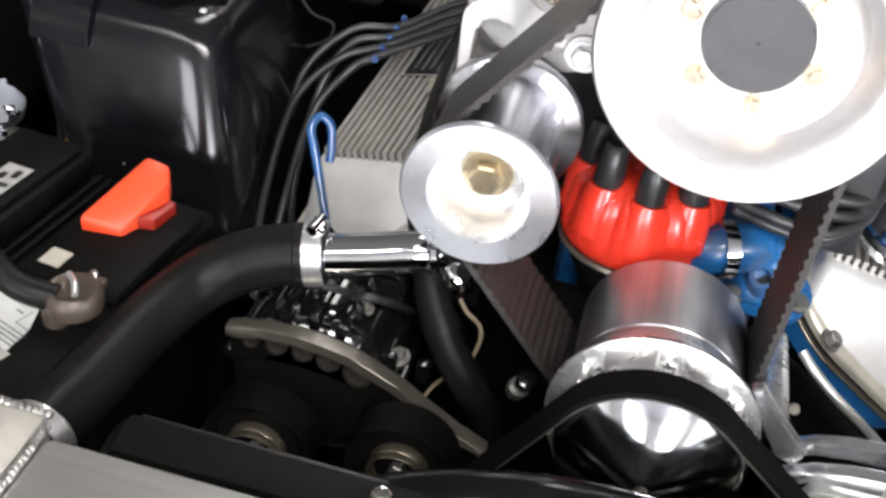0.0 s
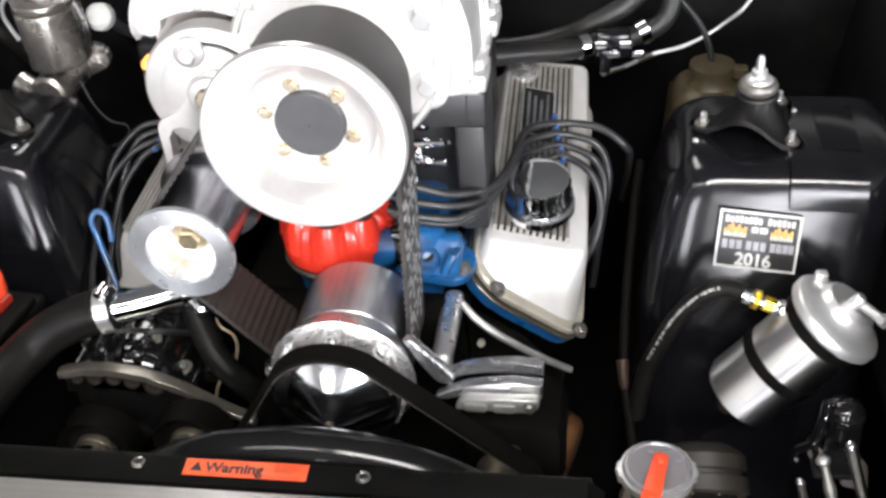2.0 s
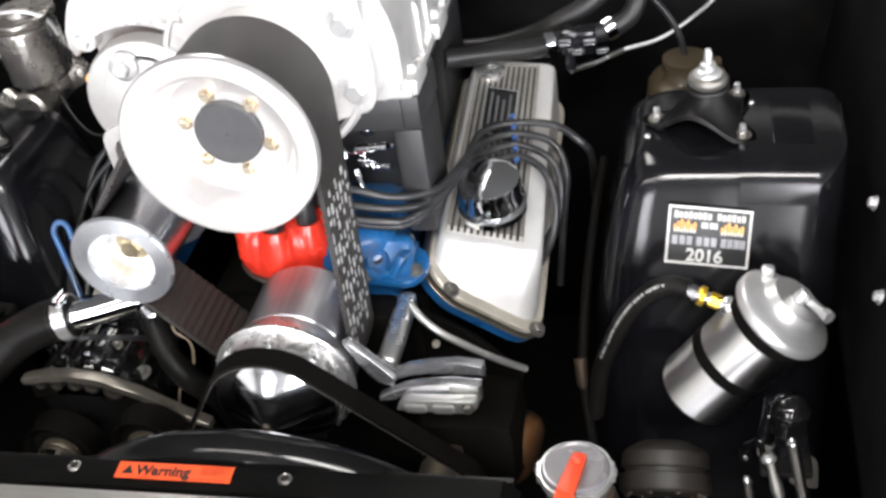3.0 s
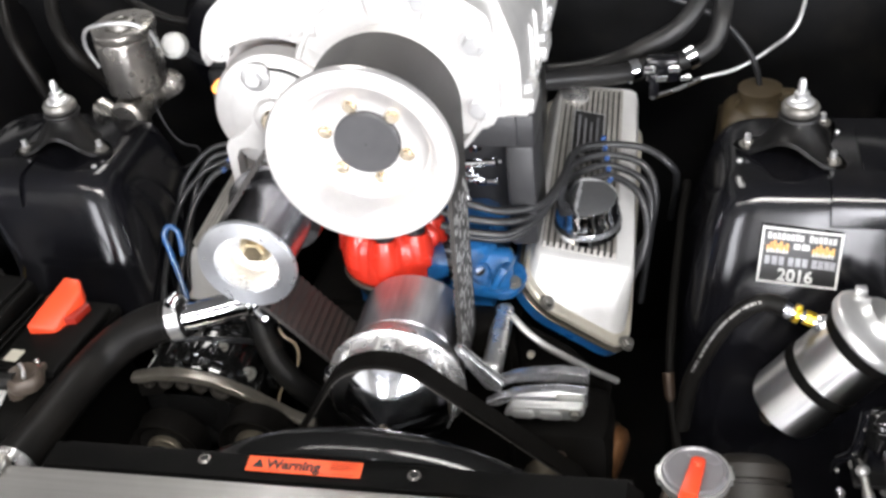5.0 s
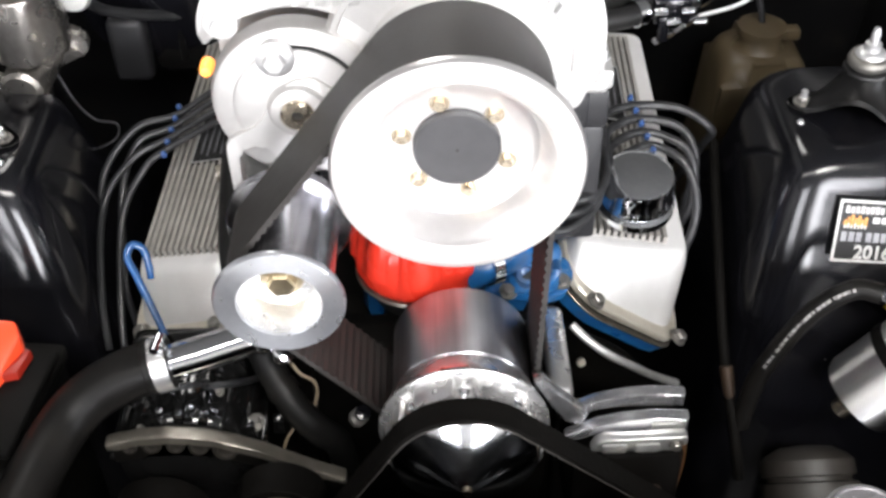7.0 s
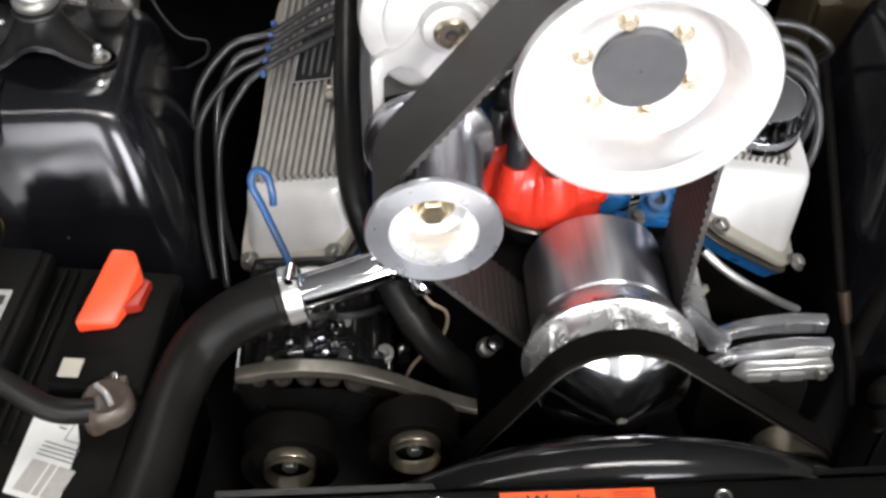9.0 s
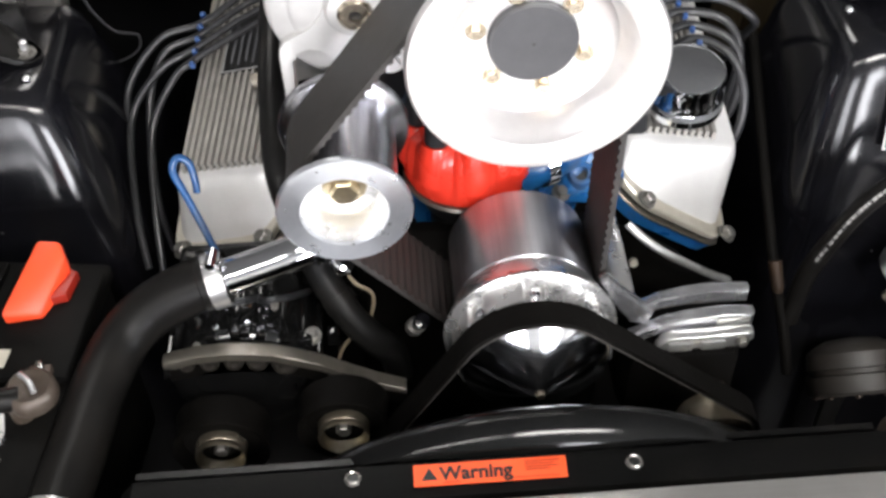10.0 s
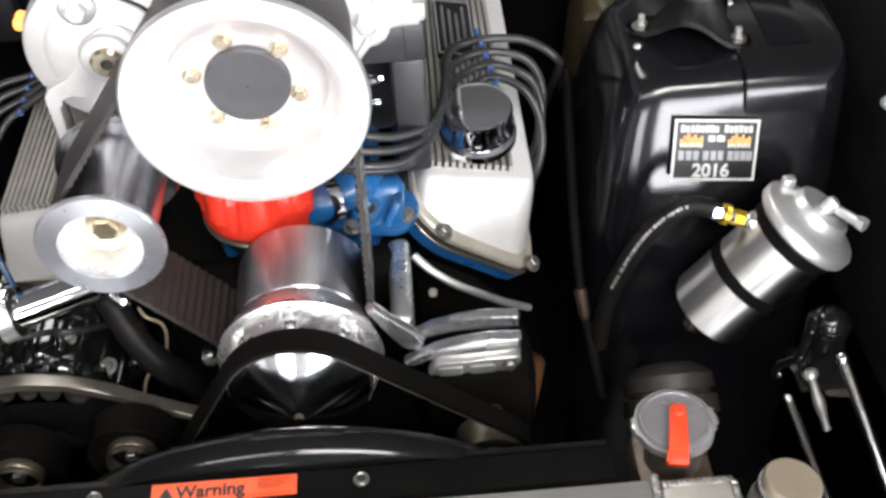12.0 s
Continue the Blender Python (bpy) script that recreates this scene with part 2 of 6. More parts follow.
    lidmetal=material("lid_aluminium", (0.84, 0.84, 0.84), 0.36, 0.80, (0.72, 0.72, 0.72), 60, 0.05, 300, rough_var=0.06),
    flare=material("glossy_flare", (0.004, 0.004, 0.004), 0.13, 0.0, (0.007, 0.007, 0.007), 30, 0.0, 90, rough_var=0.03, spec=0.26),
    amber=material("amber_lamp", (0.9, 0.45, 0.1), 0.3, 0.0, None, 60, emit=(1.0, 0.34, 0.06, 2.0)),
    fin=material("dull_cast_fin", (0.60, 0.58, 0.54), 0.42, 0.6, (0.38, 0.36, 0.33), 60, 0.15, 400),
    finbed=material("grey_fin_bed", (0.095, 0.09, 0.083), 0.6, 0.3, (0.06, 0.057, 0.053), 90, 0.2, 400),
    concrete=material("garage_concrete", (0.55, 0.54, 0.52), 0.7, 0.0, (0.46, 0.45, 0.43), 6, 0.2, 60, dirt=0.2),
    roof=material("darkened_unseen_ceiling", (0.14, 0.14, 0.14), 0.85, 0.0, (0.115, 0.115, 0.115), 5, 0.1, 60),
    wall=material("garage_plaster", (0.58, 0.57, 0.55), 0.8, 0.0, (0.50, 0.49, 0.47), 5, 0.1, 60),
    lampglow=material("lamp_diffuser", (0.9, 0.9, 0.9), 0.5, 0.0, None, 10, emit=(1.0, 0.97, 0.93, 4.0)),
)


# ---------------------------------------------------------------- mesh helpers
def sharpen(bm, angle=38.0):
    bm.normal_update()
    for f in bm.faces:
        f.smooth = True
    for e in bm.edges:
        if len(e.link_faces) == 2 and e.calc_face_angle(0.0) > radians(angle):
            e.smooth = False


def mesh_of(name, bm, mat, angle=38.0):
    bmesh.ops.recalc_face_normals(bm, faces=bm.faces)
    sharpen(bm, angle)
    me = bpy.data.meshes.new(name)
    bm.to_mesh(me)
    bm.free()
    me.materials.append(mat)
    return me


def part(name, bm, mat, parent=None, label="", angle=38.0):
    ob = new(name, mesh_of(name, bm, mat, angle))
    if parent is not None:
        ob.parent = parent
    if label:
        ob["label"] = label
    return ob


def thing(name, label, category, group="", kind=""):
    ob = new(name, None)
    ob.empty_display_size = 0.02
    return tagged(ob, label, category, group, kind)


def frame_of(axis, up=(0, 0, 1)):
    w = Vector(axis).normalized()
    u = Vector(up).cross(w)
    if u.length < 1e-4:
        u = Vector((1, 0, 0)).cross(w)
    u.normalize()
    return u, w.cross(u), w


def lathe(profile, origin=(0, 0, 0), axis=(0, 1, 0), seg=40, bm=None, closed=False):
    """Turns (radius, along) pairs round an axis."""
    bm = bm or bmesh.new()
    u, v, w = frame_of(axis)
    o = Vector(origin)
    rings = []
    for r, a in profile:
        if r < 1e-6:
            rings.append([bm.verts.new(o + w * a)])
        else:
            rings.append([bm.verts.new(o + w * a + (u * math.cos(2 * math.pi * k / seg) + v * math.sin(2 * math.pi * k / seg)) * r) for k in range(seg)])
    pairs = list(zip(rings, rings[1:])) + ([(rings[-1], rings[0])] if closed else [])
    for p, q in pairs:
        for k in range(seg):
            j = (k + 1) % seg
            if len(p) == 1 and len(q) == 1:
                continue
            if len(p) == 1:
                bm.faces.new((p[0], q[k], q[j]))
            elif len(q) == 1:
                bm.faces.new((p[k], p[j], q[0]))
            else:
                bm.faces.new((p[k], p[j], q[j], q[k]))
    return bm


def spline(pts, n=8):
    """A smooth line through the points."""
    pts = [Vector(p) for p in pts]
    out = []
    for i in range(len(pts) - 1):
        p0, p1, p2, p3 = pts[max(i - 1, 0)], pts[i], pts[i + 1], pts[min(i + 2, len(pts) - 1)]
        for k in range(n):
            t = k / n
            out.append(0.5 * (2 * p1 + (p2 - p0) * t + (2 * p0 - 5 * p1 + 4 * p2 - p3) * t * t + (3 * p1 - p0 - 3 * p2 + p3) * t ** 3))
    return out + [pts[-1]]


def tube(pts, r, seg=12, n=8, bm=None, smooth=True):
    bm = bm or bmesh.new()
    line = spline(pts, n) if smooth else [Vector(p) for p in pts]
    rad = r if callable(r) else (lambda t: r)
    rings = []
    u = None
    for i, p in enumerate(line):
        d = (line[min(i + 1, len(line) - 1)] - line[max(i - 1, 0)]).normalized()
        if u is None:
            u = d.orthogonal().normalized()
        u = (u - d * u.dot(d)).normalized()
        v = d.cross(u)
        rr = rad(i / max(1, len(line) - 1))
        rings.append([bm.verts.new(p + (u * math.cos(2 * math.pi * k / seg) + v * math.sin(2 * math.pi * k / seg)) * rr) for k in range(seg)])
    for a, b in zip(rings, rings[1:]):
        for k in range(seg):
            bm.faces.new((a[k], a[(k + 1) % seg], b[(k + 1) % seg], b[k]))
    bm.faces.new(rings[0][::-1])
    bm.faces.new(rings[-1])
    return bm


def box(lo, hi, bevel=0.0, m=None, bm=None, seg=2):
    bm = bm or bmesh.new()
    lo, hi = Vector(lo), Vector(hi)
    made = bmesh.ops.create_cube(bm, size=1.0)["verts"]
    for v in made:
        v.co = Vector((lo.x + (v.co.x + 0.5) * (hi.x - lo.x), lo.y + (v.co.y + 0.5) * (hi.y - lo.y), lo.z + (v.co.z + 0.5) * (hi.z - lo.z)))
    if bevel:
        edges = list({e for v in made for e in v.link_edges})
        res = bmesh.ops.bevel(bm, geom=edges, offset=bevel, segments=seg, profile=0.5, affect="EDGES")
        made = list({v for f in res["faces"] for v in f.verts} | {v for v in made if v.is_valid})
    if m is not None:
        bmesh.ops.transform(bm, matrix=m, verts=bm.verts if len(bm.verts) == len(made) else made)
    return bm


def prism(poly, depth, origin, u, v, bevel=0.0, bm=None, seg=2):
    """A plate: a polygon in the plane of u and v, grown along u x v by depth."""
    bm = bm or bmesh.new()
    o, u, v = Vector(origin), Vector(u).normalized(), Vector(v).normalized()
    w = u.cross(v)
    a = [bm.verts.new(o + u * x + v * y) for x, y in poly]
    b = [bm.verts.new(o + u * x + v * y + w * depth) for x, y in poly]
    fa, fb = bm.faces.new(a[::-1]), bm.faces.new(b)
    n = len(poly)
    for k in range(n):
        bm.faces.new((a[k], a[(k + 1) % n], b[(k + 1) % n], b[k]))
    if bevel:
        bmesh.ops.bevel(bm, geom=list({e for f in (fa, fb) for e in f.edges}), offset=bevel, segments=seg, profile=0.5, affect="EDGES")
    return bm


def rounded(poly, r, n=4):
    """Rounds the corners of a polygon."""
    out = []
    k = len(poly)
    for i in range(k):
        p, a, b = Vector(poly[i]), Vector(poly[i - 1]), Vector(poly[(i + 1) % k])
        d1, d2 = (a - p), (b - p)
        rr = min(r, d1.length * 0.45, d2.length * 0.45)
        s, e = p + d1.normalized() * rr, p + d2.normalized() * rr
        for j in range(n + 1):
            t = j / n
            out.append(tuple((1 - t) ** 2 * s + 2 * t * (1 - t) * p + t * t * e))
    return out


def hexbolt(name, place, axis, r, h, mat, parent, washer=0.0, label="", dome=False):
    """A hexagon head on its washer."""
    bm = lathe([(0, 0), (r, 0), (r, h * 0.85), (r * 0.86, h), (0, h)], place, axis, 6)
    if washer:
        lathe([(0, -0.0005), (washer, -0.0005), (washer, 0.0012), (0, 0.0012)], place, axis, 20, bm)
    return part(name, bm, mat, parent, label, 25)


def hull_belt(circles, step=0.002):
    """The loop round circles (x, z, r) given anticlockwise: points with outward normals."""
    pts = []
    n = len(circles)
    tang = []
    for i in range(n):
        (x1, z1, r1), (x2, z2, r2) = circles[i], circles[(i + 1) % n]
        d = Vector((x2 - x1, z2 - z1))
        L = d.length
        d /= L
        nrm = Vector((d.y, -d.x))
        s = (r1 - r2) / L
        c = math.sqrt(max(0, 1 - s * s))
        k = nrm * c + d * s
        tang.append((Vector((x1, z1)) + k * r1, Vector((x2, z2)) + k * r2, k))
    for i in range(n):
        a, b, k = tang[i]
        m = max(2, int((b - a).length / step))
        for j in range(m):
            pts.append((a.lerp(b, j / m), k))
        x, z, r = circles[(i + 1) % n]
        k2 = tang[(i + 1) % n][2]
        a0, a1 = math.atan2(k.y, k.x), math.atan2(k2.y, k2.x)
        while a1 < a0:
            a1 += 2 * math.pi
        m = max(2, int((a1 - a0) * r / step))
        for j in range(m):
            t = a0 + (a1 - a0) * j / m
            kk = Vector((math.cos(t), math.sin(t)))
            pts.append((Vector((x, z)) + kk * r, kk))
    return pts


def belt_mesh(circles, y0, y1, thick, tooth=0.0, step=0.002, pitch=4):
    pts = hull_belt(circles, step)
    bm = bmesh.new()
    rows = []
    for i, (p, k) in enumerate(pts):
        q = p + k * thick
        inn = p - k * (tooth if (i // (pitch // 2)) % 2 else 0.0)
        rows.append([bm.verts.new((inn.x, y0, inn.y)), bm.verts.new((q.x, y0, q.y)), bm.verts.new((q.x, y1, q.y)), bm.verts.new((inn.x, y1, inn.y))])
    for a, b in zip(rows, rows[1:] + rows[:1]):
        for j in range(4):
            bm.faces.new((a[j], a[(j + 1) % 4], b[(j + 1) % 4], b[j]))
    return bm


def bars(name, parent, mat, rows, origin, u, v, lift=0.0006):
    """Flat printed bars (x0, y0, x1, y1) on a surface with the axes u and v."""
    bm = bmesh.new()
    o, u, v = Vector(origin), Vector(u).normalized(), Vector(v).normalized()
    w = u.cross(v) * lift
    for x0, y0, x1, y1 in rows:
        bm.faces.new([bm.verts.new(o + u * x + v * y + w) for x, y in ((x0, y0), (x1, y0), (x1, y1), (x0, y1))])
    return part(name, bm, mat, parent)


def lettering(name, text, size, mat, parent, origin, u, v, lift=0.0007, depth=0.0002):
    """Raised or printed words in the built-in face."""
    cu = bpy.data.curves.new(name, "FONT")
    cu.body, cu.size, cu.extrude, cu.offset = text, size, depth, size * 0.026
    tmp = bpy.data.objects.new(name, cu)
    scene.collection.objects.link(tmp)
    me = bpy.data.meshes.new_from_object(tmp.evaluated_get(bpy.context.evaluated_depsgraph_get()))
    bpy.data.objects.remove(tmp)
    u, v = Vector(u).normalized(), Vector(v).normalized()
    w = u.cross(v)
    rot = Matrix((u, v, w)).transposed().to_4x4()
    me.transform(Matrix.Translation(Vector(origin) + w * lift) @ rot)
    me.materials.clear()
    me.materials.append(mat)
    ob = new(name, me)
    ob.parent = parent
    return ob

# ---------------------------------------------------------------- garage: unseen room, built to bound and bounce the light
def slab(name, lo, hi, mat, label, category="wall", bevel=0.0):
    ob = part(name, box(lo, hi, bevel), mat)
    return tagged(ob, label, category, kind="structure")


slab("floor", (-4, -6, -0.1), (4, 4, 0.0), M["concrete"], "grey concrete garage floor", "floor")
# out of view; darkened so paint and metal facing up reflect little
slab("ceiling", (-4, -6, 2.75), (4, 4, 2.85), M["roof"], "unseen ceiling, kept dark for the reflections", "ceiling")
slab("wall_north", (-4, 4, 0), (4, 4.12, 2.75), M["wall"], "plain grey plastered garage wall")
bm = box((4, -6, 0), (4.12, -3.3, 2.75))
for lo, hi in (((4, -1.7, 0), (4.12, 4, 2.75)), ((4, -3.3, 0), (4.12, -1.7, 0.25)), ((4, -3.3, 2.15), (4.12, -1.7, 2.75))):
    box(lo, hi, bm=bm)
tagged(part("wall_east", bm, M["wall"]), "plain grey plastered garage wall with a window opening", "wall", kind="structure")
# out-of-view window frame around the added side light
win = thing("window_1", "unseen garage window, added for light from the right", "window", kind="structure")
for lo, hi in (((4.03, -3.3, 0.25), (4.09, -3.24, 2.15)), ((4.03, -1.76, 0.25), (4.09, -1.7, 2.15)), ((4.03, -3.24, 0.25), (4.09, -1.76, 0.31)), ((4.03, -3.24, 2.09), (4.09, -1.76, 2.15))):
    part("window_frame", box(lo, hi, 0.006), M["white"], win)
slab("wall_west", (-4.12, -6, 0), (-4, 4, 2.75), M["wall"], "plain grey plastered garage wall")
slab("wall_south", (-4, -6.12, 2.55), (4, -6, 2.75), M["wall"], "plain lintel over the two open garage doors")
# unseen pier, added to keep a dark gap between the two daylight panels
slab("added_pier", (-0.72, -6.12, 0), (1.10, -6, 2.55), M["wall"], "unseen wall, added for a dark gap between the daylights")
slab("wall_corner", (2.94, -6.12, 0), (4.0, -6, 2.55), M["wall"], "plain wall beside the open garage door")
slab("wall_corner", (-4.0, -6.12, 0), (-2.52, -6, 2.55), M["wall"], "plain wall beside the open garage door")

# out-of-view fixtures around the added lamps
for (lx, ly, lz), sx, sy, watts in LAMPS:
    lamp = thing("added_ceiling_light", "unseen white ceiling light, added to light the bay", "lamp", "ceiling lights")
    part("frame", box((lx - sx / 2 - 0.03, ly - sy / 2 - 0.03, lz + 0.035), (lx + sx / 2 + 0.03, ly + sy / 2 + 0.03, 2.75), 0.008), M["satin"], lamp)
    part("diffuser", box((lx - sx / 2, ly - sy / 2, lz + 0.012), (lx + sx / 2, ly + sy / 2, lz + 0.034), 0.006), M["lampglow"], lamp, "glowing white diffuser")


# ---------------------------------------------------------------- car body
CX = -0.037
body = thing("car_body", "black painted engine bay of an old car", "car")
part("firewall", box((-0.8, 0.64, 0.25), (0.72, 0.67, 0.98), 0.008), M["firewall"], body, "black firewall")
part("floor_pan", box((-0.8, -0.5, 0.22), (0.72, 0.66, 0.25), 0.005), M["black_satin"], body)
for sx in (-0.78, 0.70):
    part("jack_stand", box((sx - 0.04, 0.3, 0.0), (sx + 0.04, 0.38, 0.222), 0.01), M["black_satin"], body)
part("front_panel", box((-0.8, -0.52, 0.25), (0.72, -0.48, 0.62), 0.008), M["black_satin"], body)


def apron(name, side):
    """The inner wing panel with its rolled top edge."""
    x = CX + (0.555 if side > 0 else -0.645)
    bm = bmesh.new()
    prof = [(0.0, 0.25), (0.0, 0.60), (0.012 * side, 0.74), (0.03 * side, 0.845), (0.05 * side, 0.872), (0.12 * side, 0.885), (0.30 * side, 0.86), (0.32 * side, 0.5)]
    rows = []
    for j in range(13):
        y = -0.5 + 1.16 * j / 12
        rows.append([bm.verts.new((x + a, y, z)) for a, z in prof])
    for a, b in zip(rows, rows[1:]):
        for k in range(len(prof) - 1):
            bm.faces.new((a[k], a[k + 1], b[k + 1], b[k]))
    bmesh.ops.solidify(bm, geom=bm.faces, thickness=0.004)
    return part(name, bm, M["wing"], body, "black inner wing panel")


apron("inner_wing", 1)
apron("inner_wing", -1)


def shock_tower(side):
    """Pressed steel tower with a bulged front, a flat shelf and an arched shock mount."""
    ob = thing("shock_tower", "glossy black pressed steel shock tower with an arched shock mount", "shock tower", "shock towers")
    cx = CX + side * 0.415
    # outline of the shell at heights: half width toward the engine, front and back
    bm = bmesh.new()
    fl = 1.0 if side < 0 else 0.3
    levels = [(0.30, 0.118 + 0.036 * fl, 0.118, 0.42, 0.070), (0.45, 0.116 + 0.034 * fl, 0.120, 0.42, 0.068), (0.58, 0.112 + 0.030 * fl, 0.1235, 0.42, 0.062), (0.68, 0.107 + 0.019 * fl, 0.1315, 0.42, 0.052), (0.74, 0.100 + 0.008 * fl, 0.1465, 0.36, 0.044),
              (0.79, 0.090 + 0.002 * fl, 0.1645, 0.35, 0.038), (0.808, 0.085, 0.1710, 0.348, 0.036), (0.820, 0.080, 0.1760, 0.345, 0.034), (0.829, 0.074, 0.1815, 0.34, 0.034), (0.835, 0.067, 0.1880, 0.335, 0.034), (0.8375, 0.060, 0.196, 0.332, 0.034), (0.838, 0.054, 0.204, 0.33, 0.034)]
    fine = []
    for la, lb in zip(levels, levels[1:]):
        steps = max(1, int((lb[0] - la[0]) / 0.006)) if la[0] >= 0.58 else 2
        fine += [tuple(a + (b - a) * k / steps for a, b in zip(la, lb)) for k in range(steps)]
    fine.append(levels[-1])
    rings = []
    for z, w, y0, y1, r in fine:
        low = min(1.0, max(0.0, (0.838 - z) / 0.104))
        xi, xo = cx - side * w, cx + side * (0.130 - 0.004 * low if side > 0 else 0.112 - 0.046 * low)
        poly = rounded([(xo, y0), (xi, y0), (xi, y1), (xo, y1)], r, 8)
        loop = []
        for i, p in enumerate(poly):
            q = poly[(i + 1) % len(poly)]
            n = (28 if i == 8 else 16) if i % 9 == 8 else 1
            loop += [(p[0] + (q[0] - p[0]) * k / n, p[1] + (q[1] - p[1]) * k / n) for k in range(n)]
        ring = []
        for px, py in loop:
            out = Vector((px - cx - side * 0.03, py - 0.27)).normalized()
            fade = min(1.0, max(0.0, (0.838 - z) / 0.03)) * min(1.0, max(0.0, (z - 0.60) / 0.05))
            dent = noise.noise(Vector((px, py, z)) * 15.0) * 0.0005 + noise.noise(Vector((px, py, z)) * 55.0) * 0.00012 - 0.0006
            ring.append(bm.verts.new((px + out.x * dent * fade, py + out.y * dent * fade, z)))
        rings.append(ring)
    for a, b in zip(rings, rings[1:]):
        for k in range(len(a)):
            bm.faces.new((a[k], a[(k + 1) % len(a)], b[(k + 1) % len(b)], b[k]))
    bm.faces.new(rings[-1])
    part("shell", bm, M["black_gloss"], ob, angle=70)
    # shock cap: a folded sheet with a bell-shaped rise, open to the front under a turned-down lip
    mx, my, mz = (cx - 0.0005, 0.260, 0.845) if side > 0 else (cx + 0.001, 0.256, 0.846)
    feet = ((-0.0495, 0.006), (0.0335, -0.028), (0.030, 0.052)) if side > 0 else ((0.047, -0.018), (-0.048, -0.020), (-0.026, 0.052))
    base, crown, seat_r = 0.8408, mz + 0.034 - 0.8408, 0.017
    angles = [math.atan2(y, x) for x, y in feet]
    reach = [math.hypot(x, y) + 0.0135 for x, y in feet]
    arch = 0.5 * (angles[0] + angles[1]) - (math.pi if side > 0 else 0.0)
    half = abs((angles[0] - angles[1] + math.pi) % (2 * math.pi) - math.pi) / 2

    def turned(a, b):
        return (a - b + math.pi) % (2 * math.pi) - math.pi

    capm = bmesh.new()
    nt, ns = 120, 16
    rows = []
    for i in range(nt):
        a = 2 * math.pi * i / nt
        lobe = [math.exp(-(turned(a, b) / 0.40) ** 2) for b in angles]
        rad = 0.034 + sum((r - 0.034) * w for r, w in zip(reach, lobe))
        lift = 0.0245 * max(0.0, math.cos(min(1.0, abs(turned(a, arch)) / (half * 0.86)) * math.pi / 2)) ** 1.3
        flat = 1.0 - 0.30 * max(lobe)
        row = []
        for j in range(ns + 1):
            q = j / ns
            g = max(0.0, 1.0 - q / flat) ** 1.45
            r = seat_r + (rad - seat_r) * q
            row.append(capm.verts.new((mx + r * math.cos(a), my + r * math.sin(a), base + lift + 0.0012 + (crown - lift - 0.0012) * g)))
        r = rad + 0.0012
        row.append(capm.verts.new((mx + r * math.cos(a), my + r * math.sin(a), base + max(0.0, lift - 0.0035))))
        rows.append(row)
    for a, b in zip(rows, rows[1:] + rows[:1]):
        for j in range(ns + 1):
            capm.faces.new((a[j], a[j + 1], b[j + 1], b[j]))
    bmesh.ops.solidify(capm, geom=capm.faces, thickness=0.0020)
    part("shock_cap", capm, M["capsteel"], ob, "grey-black pressed shock cap with an arched opening", 60)
    # lapped corner panel over the outer front edge
    lap = bmesh.new()
    prof = [(0.1660, 0.8050), (0.1676, 0.8120), (0.1702, 0.8200), (0.1735, 0.8280), (0.1780, 0.8350), (0.1835, 0.8388), (0.1910, 0.8402), (0.2050, 0.8406), (0.2200, 0.8406)]
    rows = []
    for k in range(9):
        x = cx + side * (0.029 + (0.072 if side > 0 else 0.050) * k / 8)
        sag = 0.0012 * (k / 8) ** 2
        rows.append([lap.verts.new((x, y, z - sag)) for y, z in prof])
    for a, b in zip(rows, rows[1:]):
        for j in range(len(prof) - 1):
            lap.faces.new((a[j], b[j], b[j + 1], a[j + 1]))
    bmesh.ops.recalc_face_normals(lap, faces=lap.faces)
    bmesh.ops.solidify(lap, geom=lap.faces, thickness=0.0016)
    part("corner_panel", lap, M["black_gloss"], ob, "lapped black corner panel", 50)
    part("corner_panel", box((min(cx + side * 0.062, cx + side * 0.100), 0.2225, 0.8375), (max(cx + side * 0.062, cx + side * 0.100), 0.310, 0.8394), 0.0006), M["black_gloss"], ob)
    zt = mz + 0.034
    part("seat", lathe([(0.0, 0.0), (0.020, 0.0), (0.0215, 0.0015), (0.0205, 0.0035), (0, 0.0035)], (mx, my, zt), (0, 0, 1), 28), M["capsteel"], ob)
    part("grommet", lathe([(0.0, 0.0), (0.0150, 0.0), (0.0185, 0.003), (0.0195, 0.008), (0.0175, 0.012), (0.0165, 0.0125), (0, 0.0125)], (mx, my, zt + 0.0035), (0, 0, 1), 28), M["dullmetal"], ob, "grey rubber bush")
    part("washer", lathe([(0.0, 0.0), (0.0135, 0.0), (0.0140, 0.001), (0.0125, 0.0035), (0.0095, 0.0055), (0, 0.0058)], (mx, my, zt + 0.016), (0, 0, 1), 28), M["satin"], ob, "dished steel washer")
    part("stud", lathe([(0, 0), (0.0075, 0), (0.0075, 0.006), (0.0042, 0.007), (0.0042, 0.016), (0.0028, 0.021), (0, 0.022)], (mx, my, zt + 0.0215), (0, 0, 1), 12), M["satin"], ob)
    for sx, sy in feet:
        bolt = hexbolt("bolt", (mx + sx, my + sy, base + 0.001), (0, -0.1, 1), 0.0062, 0.006, M["dullmetal"], ob, 0.0088)
        part("bolt_end", lathe([(0, 0), (0.0034, 0), (0.0032, 0.007), (0, 0.008)], (mx + sx, my + sy - 0.0005, base + 0.007), (0, -0.1, 1), 12), M["satin"], bolt)
    for sx, yy in (((-0.058, 0.238), (0.044, 0.300)) if side > 0 else ((0.052, 0.206), (-0.052, 0.300))):
        part("rivet", lathe([(0, 0.0025), (0.0025, 0.0018), (0.0034, 0.0), (0, 0.0)], (mx + sx, yy, 0.8385), (0, 0, 1), 12), M["satin"], ob, "bright rivet head")
